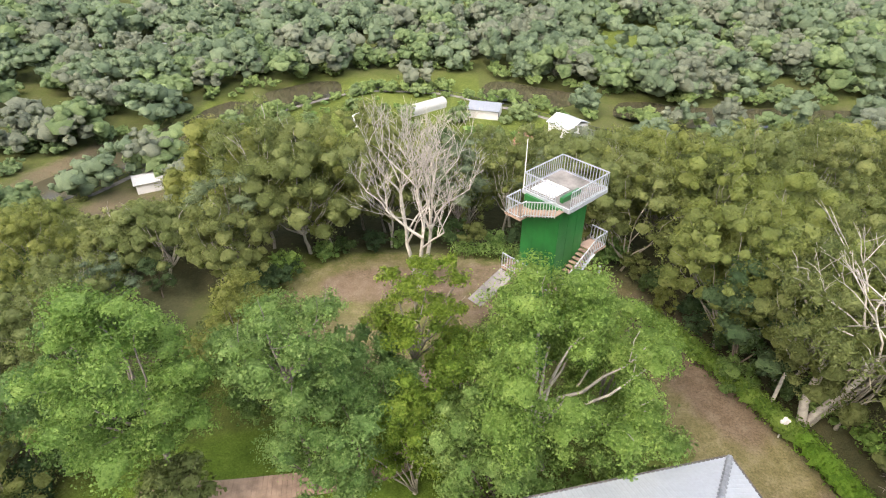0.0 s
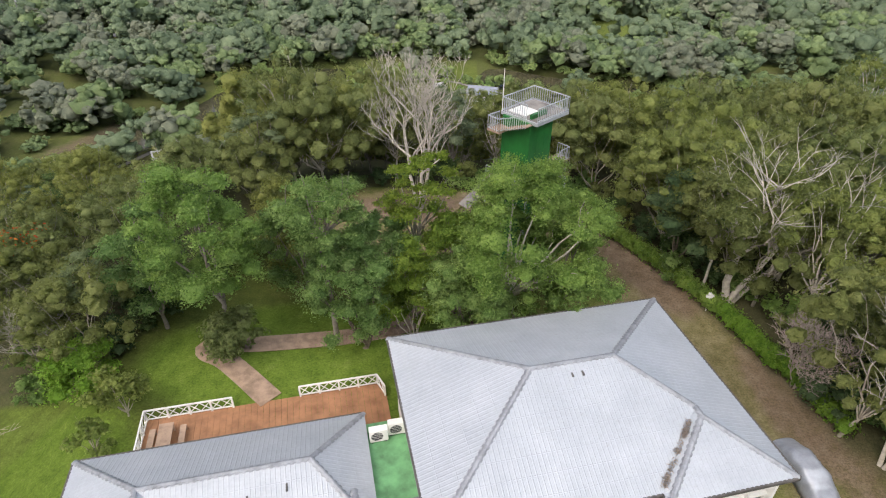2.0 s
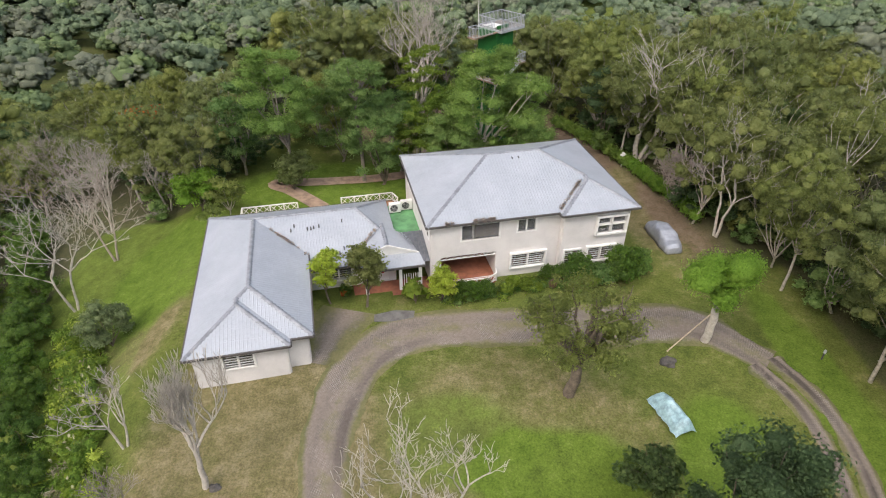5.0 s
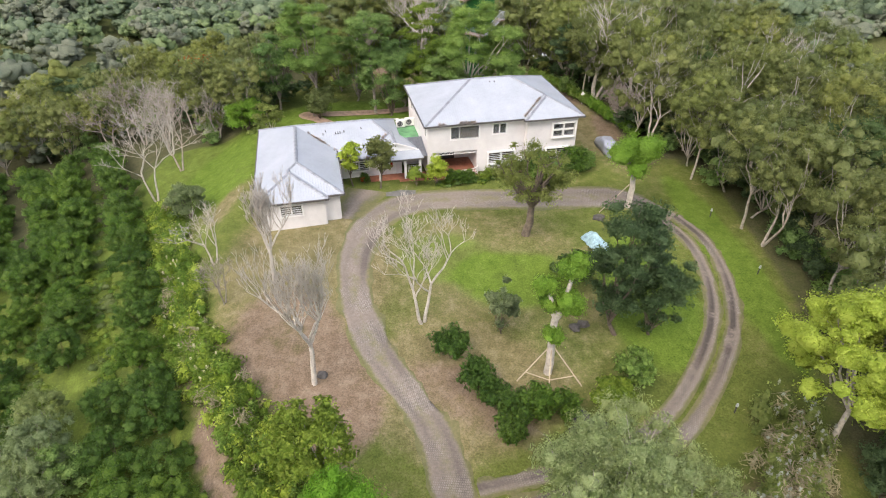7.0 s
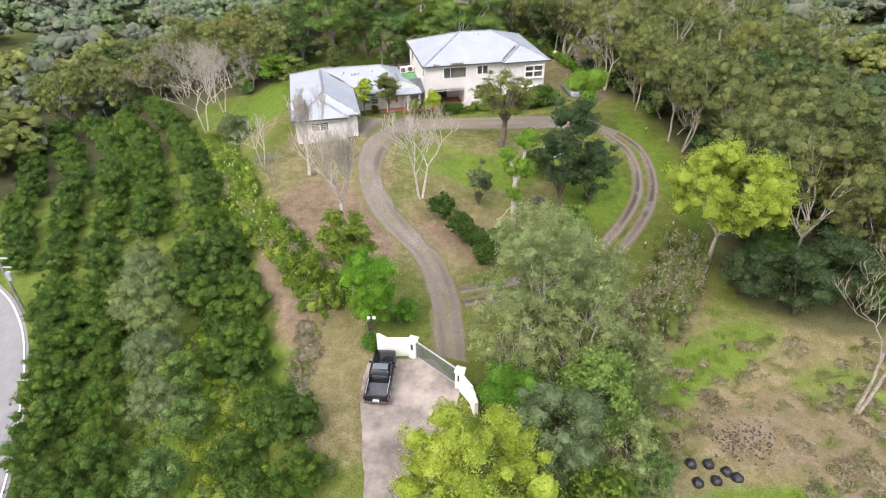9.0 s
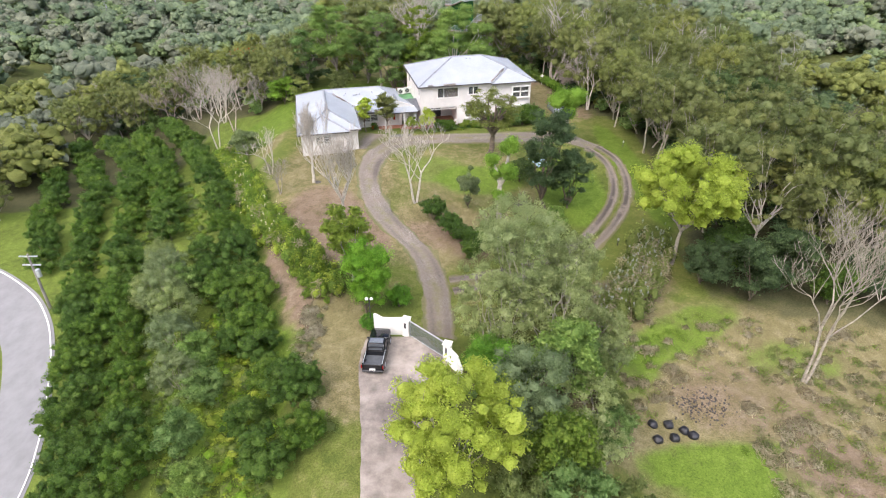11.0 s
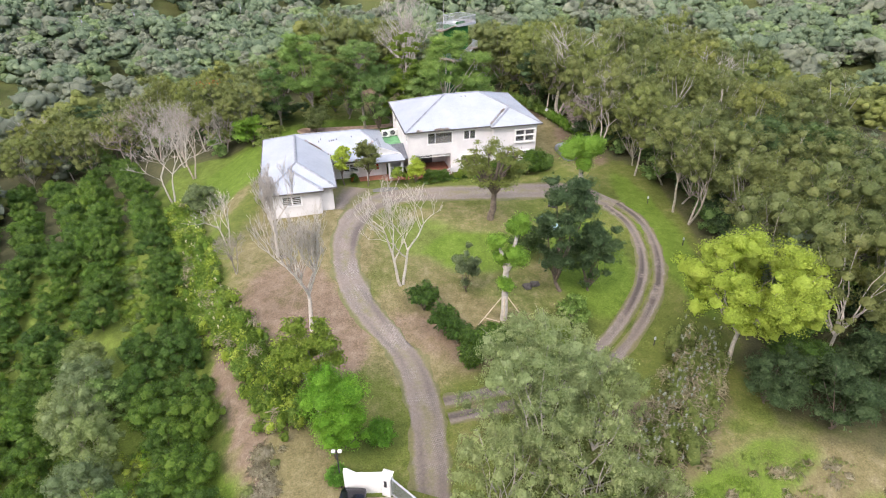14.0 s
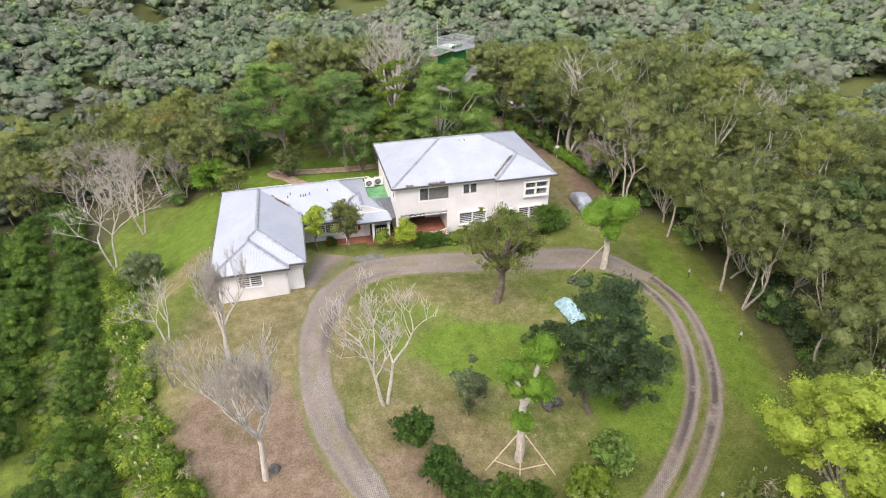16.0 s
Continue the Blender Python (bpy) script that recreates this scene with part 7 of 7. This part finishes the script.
# pale leaning trees that stand out at the wood's edge
for i, (x, y, s) in enumerate(((22.6, 27.6, 1.0), (24.6, 30.5, 1.05), (28.5, 22.5, 1.1), (31.0, 12.0, 0.95))):
    plant("acacia_tree", thin[i % 3], x, y, "pale crooked tree with thin foliage at the wood's edge", "tree", 83 * i, s, "edge trees")

# far woods beyond the slopes and the river
def far_woods(name, leaf, seed, wanted, test, R, H, quads, lsize, label, k=6):
    npr = np.random.default_rng(seed)
    rng = random.Random(seed)
    kinds = []
    for i in range(5):
        cl = crown_clumps(rng, R, H * 0.02, H, k + 7, R * 0.32, 0.85)
        small = tufts(rng, cl, 4, 0.5)
        kinds.append((leaves(npr, small, quads, lsize, 0.6, 0.6, 0.3), cores(npr, small + cl, 0.8, 1)))
    out, nout, cv, cf, cn, base, done, tries = [], [], [], [], [], 0, 0, 0
    while done < wanted and tries < wanted * 30:
        tries += 1
        x, y = test(rng)
        if x is None:
            continue
        done += 1
        s, a = rng.uniform(0.55, 1.25) * (1.35 if rng.random() < 0.2 else 1.0) * (1 + max(0, y - 220) / 600), rng.uniform(0, 6.28)
        (lv, ln), (kv, kf, kn) = kinds[rng.randrange(5)]
        spin = np.array([[math.cos(a), math.sin(a), 0], [-math.sin(a), math.cos(a), 0], [0, 0, 1]])
        turn = spin * s
        nout.append(ln @ spin)
        cn.append(kn @ spin)
        off = np.array([x, y, ground(x, y) - 0.5])
        out.append(lv @ turn + off)
        cv.append(kv @ turn + off)
        cf.append(kf + base)
        base += len(kv)
    tagged(link(name, leaf_mesh(name, (np.concatenate(out), np.concatenate(nout)), LEAF[leaf], (np.concatenate(cv), np.concatenate(cf), np.concatenate(cn)))), label, "woods", kind="stuff")


def beyond(rng):
    y = rng.uniform(190, 300) if rng.random() < 0.45 else 120 + 310 * rng.random() ** 0.85
    x = rng.uniform(-1, 1) * min(0.76 * (y + 90), 370)
    if river_dist(x, y) < 9 or (blob(x, y, 82, 258, 24, 24) > 0.3) or (x < -80 and abs(y - 250 - 0.1 * (x + 110)) < 7):
        return None, None
    if math.hypot((x + 20) / 62, (y - 165) / 40) < 1.0 and river_dist(x, y) > 10 and y < 200:
        return None, None
    return x, y


def flank(rng):
    if rng.random() < 0.5:
        x, y = rng.uniform(-190, -62), rng.uniform(-10, 130)
    else:
        x, y = rng.uniform(76, 210), rng.uniform(-70, 150)
    if river_dist(x, y) < 12 or (y > 100 and -105 < x < 60) or (y > 66 and -92 < x < 0) or (-82 < x < -44 and y < 5):
        return None, None
    return x, y


def north_slope(rng):
    x, y = rng.uniform(-26, 90), rng.uniform(80, 122)
    if (x < -30 and y > 106) or (y > 112 and x < 30):
        return None, None
    return x, y


# distance haze is painted in: these leaf colours are greyed and blued
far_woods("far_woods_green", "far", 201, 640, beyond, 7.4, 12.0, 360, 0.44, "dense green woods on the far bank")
far_woods("far_woods_grey", "hazygrey", 202, 350, beyond, 7.2, 12.5, 360, 0.44, "bamboo and trees on the far bank, haze painted into their grey-green")
far_woods("far_woods_lime", "hazylime", 203, 350, beyond, 6.8, 9.5, 320, 0.42, "lighter green trees on the far bank, paled by painted haze")
def river_edge(rng):
    x, y = rng.uniform(-125, 130), rng.uniform(90, 250)
    d = river_dist(x, y)
    return (x, y) if 8.5 < d < 17 and (d < 11 or y > 150 + 0.2 * abs(x)) else (None, None)


def valley_scrub(rng):
    x, y = rng.uniform(-110, -28), rng.uniform(58, 140)
    return (None, None) if river_dist(x, y) < 12 or math.hypot(x + 70, y - 131) < 14 else (x, y)


def park_trees(rng):
    a, r = rng.uniform(0, 6.28), rng.random() ** 0.5
    x, y = -20 + 62 * r * math.cos(a), 165 + 40 * r * math.sin(a)
    clear = any(math.hypot(x - q[0], y - q[1]) < 9 for q in ((-4.4, 181), (14, 177), (26, 149), (37, 163), (-70, 130), (-64, 139), (-24, 169)))
    return (None, None) if clear or river_dist(x, y) < 14 or (x < -30 and y > 150 and rng.random() < 0.5) else (x, y)


def left_bank(rng):
    x, y = rng.uniform(-190, -92), rng.uniform(95, 200)
    d = river_dist(x, y)
    return (x, y) if 9 < d < 40 and not blob(x, y, -99, 143, 13, 5, 60) > 0.3 and x < -70 - (y - 60) * 0.02 else (None, None)


far_woods("park_trees", "hazylime", 209, 46, park_trees, 3.2, 5.2, 300, 0.36, "small garden trees in the river park", 7)
far_woods("park_shrubs", "camphor", 210, 60, park_trees, 1.7, 2.2, 90, 0.5, "garden shrubs in the river park", 4)
far_woods("left_bank_scrub", "hazylime", 211, 120, left_bank, 4.2, 6.0, 280, 0.4, "light green scrub on the river bank", 8)
far_woods("river_bushes", "hazylime", 207, 170, river_edge, 2.6, 3.8, 140, 0.4, "light green bushes on the river banks", 5)
far_woods("valley_scrub", "acacia", 208, 110, valley_scrub, 2.4, 3.0, 260, 0.3, "olive scrub on the slope to the river", 8)
far_woods("flank_woods", "acacia", 204, 280, flank, 5.8, 11.0, 380, 0.36, "olive woods on the lower slopes")
far_woods("flank_woods_grey", "hazygrey", 205, 160, flank, 5.8, 10.5, 380, 0.36, "grey-green woods on the lower slopes, haze painted into their colour")
far_woods("slope_woods", "acacia", 206, 110, north_slope, 5.4, 10.5, 800, 0.32, "olive woods below the tower", 12)

# ---- small things ----
def sack(x, y, r, seed):
    bm = bmesh.new()
    bmesh.ops.create_icosphere(bm, subdivisions=3, radius=r)
    for v in bm.verts:
        k = 1 + 0.22 * noise.noise(v.co * 3.2 + Vector((seed, 0, 0)))
        v.co = Vector((v.co.x * k, v.co.y * k, max(-0.32 * r, v.co.z * 0.8 * k) + 0.32 * r))
    ob = part("sack", bm, BAGS, None, "", True)
    ob.location = (x, y, ground(x, y))
    tagged(ob, "full black plastic sack lying in the meadow", "sack", "sacks")


for i, (x, y) in enumerate(((21.0, -52.8), (22.3, -52.8), (21.0, -54.3), (22.4, -54.1), (23.4, -53.4), (24.0, -53.9))):
    sack(x, y, 0.42, i * 3.1)


def stone(x, y, r, seed, material=None, label="rough dark boulder on the grass"):
    bm = bmesh.new()
    bmesh.ops.create_icosphere(bm, subdivisions=3, radius=r)
    for v in bm.verts:
        k = 1 + 0.35 * noise.noise(v.co * 1.6 / r + Vector((seed, 1, 0))) + 0.12 * noise.noise(v.co * 5 / r)
        v.co = Vector((v.co.x * k * 1.2, v.co.y * k, v.co.z * 0.7 * k + 0.2 * r))
    ob = part("boulder", bm, material or STONE, None, "", False)
    ob.location = (x, y, ground(x, y))
    tagged(ob, label, "boulder", "boulders")


for i, (x, y, r) in enumerate(((18.0, -6.6, 0.5), (12.9, -21.9, 0.42), (13.7, -21.5, 0.4), (-7.3, -26.6, 0.35), (12.0, -30.4, 0.6), (13.2, -30.9, 0.5), (11.4, -31.4, 0.4), (-12.6, -16.6, 0.3))):
    stone(x, y, r, i * 2.7)
rng = random.Random(33)
deb_v, deb_f = [], []
for _ in range(260):
    x, y = 26 + rng.gauss(0, 1.5), -50.6 + rng.gauss(0, 0.8) + 0.5 * rng.choice((-1, 1))
    z = ground(x, y)
    s = rng.uniform(0.02, 0.08)
    b = len(deb_v)
    for q in range(8):
        deb_v.append((x + (s if q & 1 else -s) * rng.uniform(0.6, 1.2), y + (s if q & 2 else -s) * rng.uniform(0.6, 1.2), z + (s * 0.8 if q & 4 else -0.05)))
    deb_f += [(b, b + 1, b + 3, b + 2), (b + 4, b + 6, b + 7, b + 5), (b, b + 4, b + 5, b + 1), (b + 2, b + 3, b + 7, b + 6), (b, b + 2, b + 6, b + 4), (b + 1, b + 5, b + 7, b + 3)]
tagged(link("rubble", raw("rubble", deb_v, deb_f, plain("dark_rubble", (0.07, 0.065, 0.06), 0.95, vary=0.4))), "scatter of dark rubble in the meadow", "rubble", kind="stuff")


def draped_tarp():
    bm = bmesh.new()
    n = 26
    grid = [[bm.verts.new((-0.8 + 1.6 * i / n, -1.7 + 3.4 * j / n, 0.0)) for i in range(n + 1)] for j in range(n + 1)]
    for row in grid:
        for v in row:
            x, y = v.co.x, v.co.y
            hump = 1.25 * max(0, 1 - (abs(x) / 0.85) ** 2.4) * max(0, 1 - (abs(y) / 1.75) ** 4) ** 0.5
            v.co.z = max(0.02, hump * (0.8 + 0.3 * noise.noise((x * 1.2, y * 1.0, 3)))) + 0.09 * noise.noise((x * 4, y * 4, 0)) + 0.05
            v.co.x += 0.08 * noise.noise((y * 3, x * 2, 5))
    for j in range(n):
        for i in range(n):
            bm.faces.new((grid[j][i], grid[j][i + 1], grid[j + 1][i + 1], grid[j + 1][i]))
    ob = part("tarp", bm, TARP, None, "", True)
    ob.matrix_world = Matrix.Translation((16.7, -11.4, ground(16.7, -11.4))) @ pose(0, 0, 0, 0, 0, 18)
    tagged(ob, "heap covered with a crumpled pale blue tarp on the lawn", "tarp")


draped_tarp()


def garden_lamp(x, y):
    th = thing("garden_lamp", Matrix.Translation((x, y, ground(x, y))), "short dark garden lamp post beside the drive", "lamp", "garden lamps")
    bm = bmesh.new()
    rod(bm, (0, 0, -0.1), (0, 0, 0.7), 0.05)
    part("post", bm, DARKMETAL, th)
    bm = bmesh.new()
    rod(bm, (0, 0, 0.7), (0, 0, 0.95), 0.11, 0.08, 10)
    part("lamp_head", bm, GALV, th)


for x, y in ((29.6, -6.2), (30.7, -15.4), (23.3, -29.8)):
    garden_lamp(x, y)


def jar(u, v):
    p = at(u, v)
    bm = bmesh.new()
    prof = [(0.18, 0), (0.30, 0.2), (0.38, 0.5), (0.34, 0.8), (0.22, 0.95), (0.26, 1.02), (0.20, 1.0), (0.16, 0.8)]
    n = 18
    rings = [[bm.verts.new((r * math.cos(2 * math.pi * i / n), r * math.sin(2 * math.pi * i / n), z)) for i in range(n)] for r, z in prof]
    for a, b in zip(rings, rings[1:]):
        for i in range(n):
            bm.faces.new((a[i], a[(i + 1) % n], b[(i + 1) % n], b[i]))
    bm.faces.new(rings[0][::-1])
    ob = part("water_jar", bm, plain("brown_glaze", (0.12, 0.07, 0.045), 0.3), None, "", True)
    ob.matrix_world = Matrix.Translation((p.x, p.y, ground(p.x, p.y))) @ pose(0, 0, 0, 25, 0, 12)
    tagged(ob, "brown glazed earthenware jar in the front bed", "jar")


jar(10.6, -1.9)
house_slab = [at(u, v, 0) for u, v in ((-4.9, -2.4), (-3.2, -2.2), (-1.6, -2.6), (-1.8, -3.4), (-3.6, -3.5), (-5.0, -3.2))]
bm = bmesh.new()
slab(bm, [(p.x, p.y, ground(p.x, p.y) + 0.07) for p in house_slab], 0.2)
tagged(part("stepping_slab", bm, SLATE, None), "irregular grey concrete slab before the entrance", "slab", kind="structure")


def white_marker():
    x, y = 22.4, 25.6
    th = thing("garden_sign", Matrix.Translation((x, y, ground(x, y))), "white box-shaped marker on a post by the hedge", "sign")
    bm = bmesh.new()
    rod(bm, (0, 0, -0.2), (0, 0, 1.5), 0.05)
    part("post", bm, WHITE, th)
    bm = bmesh.new()
    box(bm, -0.32, -0.1, 1.45, 0.32, 0.1, 1.68, 0.03)
    box(bm, -0.12, -0.18, 1.47, 0.12, 0.18, 1.85, 0.03)
    part("box", bm, WHITE, th)


white_marker()


def utility_pole(x, y, H, label="grey concrete utility pole with crossarms"):
    th = thing("utility_pole", Matrix.Translation((x, y, ground(x, y))), label, "utility pole", "utility poles")
    bm = bmesh.new()
    rod(bm, (0, 0, -0.5), (0, 0, H), 0.2, 0.12, 8)
    part("pole", bm, CONCRETE, th)
    for z in (H - 0.4, H - 1.6):
        bm = bmesh.new()
        box(bm, -1.1, -0.07, z, 1.1, 0.07, z + 0.14)
        part("crossarm", bm, GALV, th)
    bm = bmesh.new()
    rod(bm, (0.4, 0, H - 3.2), (0.4, 0, H - 2.2), 0.28)
    part("transformer", bm, GALV, th)


utility_pole(-45.6, -27.4, 8.0)
for x, y in ((-172, 243), (-158, 270), (-109, 298)):
    utility_pole(x, y, 16.0)


def far_shed(x, y, w, d, h, rz, wallm, roofm, label, kind="gable"):
    th = thing("shed", Matrix.Translation((x, y, ground(x, y))) @ pose(0, 0, 0, 0, 0, rz), label, "shed", "riverside sheds")
    bm = bmesh.new()
    box(bm, -w / 2, -d / 2, -0.5, w / 2, d / 2, h)
    part("wall", bm, wallm, th)
    bm = bmesh.new()
    if kind == "arch":
        n = 12
        secs = []
        for yy in (-d / 2 - 0.2, d / 2 + 0.2):
            secs.append([(math.cos(math.pi * i / n) * (w / 2 + 0.1), yy, h + math.sin(math.pi * i / n) * w * 0.45) for i in range(n + 1)])
        loft(bm, secs)
    else:
        e = 0.5
        for sx in (-1, 1):
            slab(bm, [(sx * (w / 2 + e), -d / 2 - e, h - 0.1), (sx * (w / 2 + e), d / 2 + e, h - 0.1), (0, d / 2 + e, h + w * 0.2), (0, -d / 2 - e, h + w * 0.2)], 0.12)
    part("roof", bm, roofm, th)
    bm = bmesh.new()
    box(bm, -w / 2 + 0.6, -d / 2 - 0.06, 0.5, -w / 2 + 1.6, -d / 2 - 0.01, 2.2)
    part("door", bm, DARKMETAL, th)


OFFWHITE = plain("aged_white_roof", (0.5, 0.5, 0.49), 0.6, vary=0.15)
far_shed(-70, 130, 5.2, 8.5, 2.8, -62, WALL, OFFWHITE, "long pale-roofed shed by the river")
far_shed(-64, 139, 6, 7, 2.6, -62, WALL, OFFWHITE, "small white shed by the river")
far_shed(-4.4, 181, 3.8, 13, 1.2, -52, OFFWHITE, OFFWHITE, "white arched greenhouse in the river park", "arch")
far_shed(14, 177, 7, 9, 3.0, 75, WALL, plain("grey_roof", (0.27, 0.29, 0.33), 0.6), "grey-roofed house in the river park")
far_shed(-24, 169, 3.5, 3.5, 2.4, 10, WALL, WHITE, "tiny white hut in the river park")
far_shed(26, 149, 9, 10, 3.5, 60, WALL, plain("red_roof", (0.45, 0.22, 0.15), 0.7), "red-roofed house beyond the tower")
far_shed(37, 163, 8, 8, 3.5, 40, WHITE, plain("white_roof", (0.62, 0.64, 0.66), 0.5), "white house beyond the tower")
far_shed(8, 92, 8, 9, 4.0, 20, OFFWHITE, OFFWHITE, "white building glimpsed behind the tower")

# guard rail on the far road and the riverside railing
bm = bmesh.new()
for a, b in zip(QUAY, QUAY[1:]):
    beam(bm, (*a, ground(*a) + 1.0), (*b, ground(*b) + 1.0), 0.12)
    beam(bm, (*a, ground(*a) - 0.2), (*a, ground(*a) + 1.0), 0.14)
tagged(part("riverside_railing", bm, DARKMETAL, None), "dark railing along the riverside path", "railing", kind="structure")
FAR = [(-190, 232), (-150, 245), (-116, 252), (-100, 254), (-84, 262)]
bm = bmesh.new()
for a, b in zip(FAR, FAR[1:]):
    beam(bm, (*a, ground(*a) + 1.0), (*b, ground(*b) + 1.0), 0.15, 0.5)
tagged(part("guard_rail", bm, GALV, None), "steel guard rail on the far road", "guard rail", kind="structure")
ribbon("far_road", offset_line(FAR, 0.4), offset_line(FAR, 5.5), ASPHALT, "narrow asphalt road on the far bank", "road", 0.15, 2)

# withered weeds growing in gutters and valleys of the roofs
rng = random.Random(77)
def gutter_weeds(name, runs, label):
    cl = []
    for p, q, n in runs:
        for _ in range(n):
            f = rng.random()
            c = at(*[p[k] + (q[k] - p[k]) * f for k in range(3)])
            cl.append(((c.x, c.y, c.z + 0.08), (0.16, 0.16, rng.uniform(0.1, 0.3))))
    tagged(link(name, leaf_mesh(name, leaves(np.random.default_rng(78), cl, 16 * len(cl), 0.26, 0.12, 0.2, 0.5), WEED)), label, "weeds", kind="stuff")


WEED = leaf_material("withered_weed", (0.34, 0.25, 0.22), (0.48, 0.37, 0.33), (0.60, 0.49, 0.45))
gutter_weeds("gutter_weeds", [((1.6, 0.02, 6.27), (2.6, 0.02, 6.27), 14), ((4.0, 0.02, 6.27), (5.8, 0.02, 6.27), 40), ((11.4, 0.1, 6.3), (14.5, 3.1, 7.5), 30)], "withered brown weeds in the roof gutter")
gutter_weeds("valley_weeds", [((-9.6, 2.75, 3.15), (-12.6, 5.5, 4.4), 26), ((-5.3, 2.6, 3.2), (-3.6, 4.4, 4.0), 18), ((-9.4, 1.4, 2.55), (-6, 1.4, 2.55), 20)], "withered brown weeds in the roof valley")
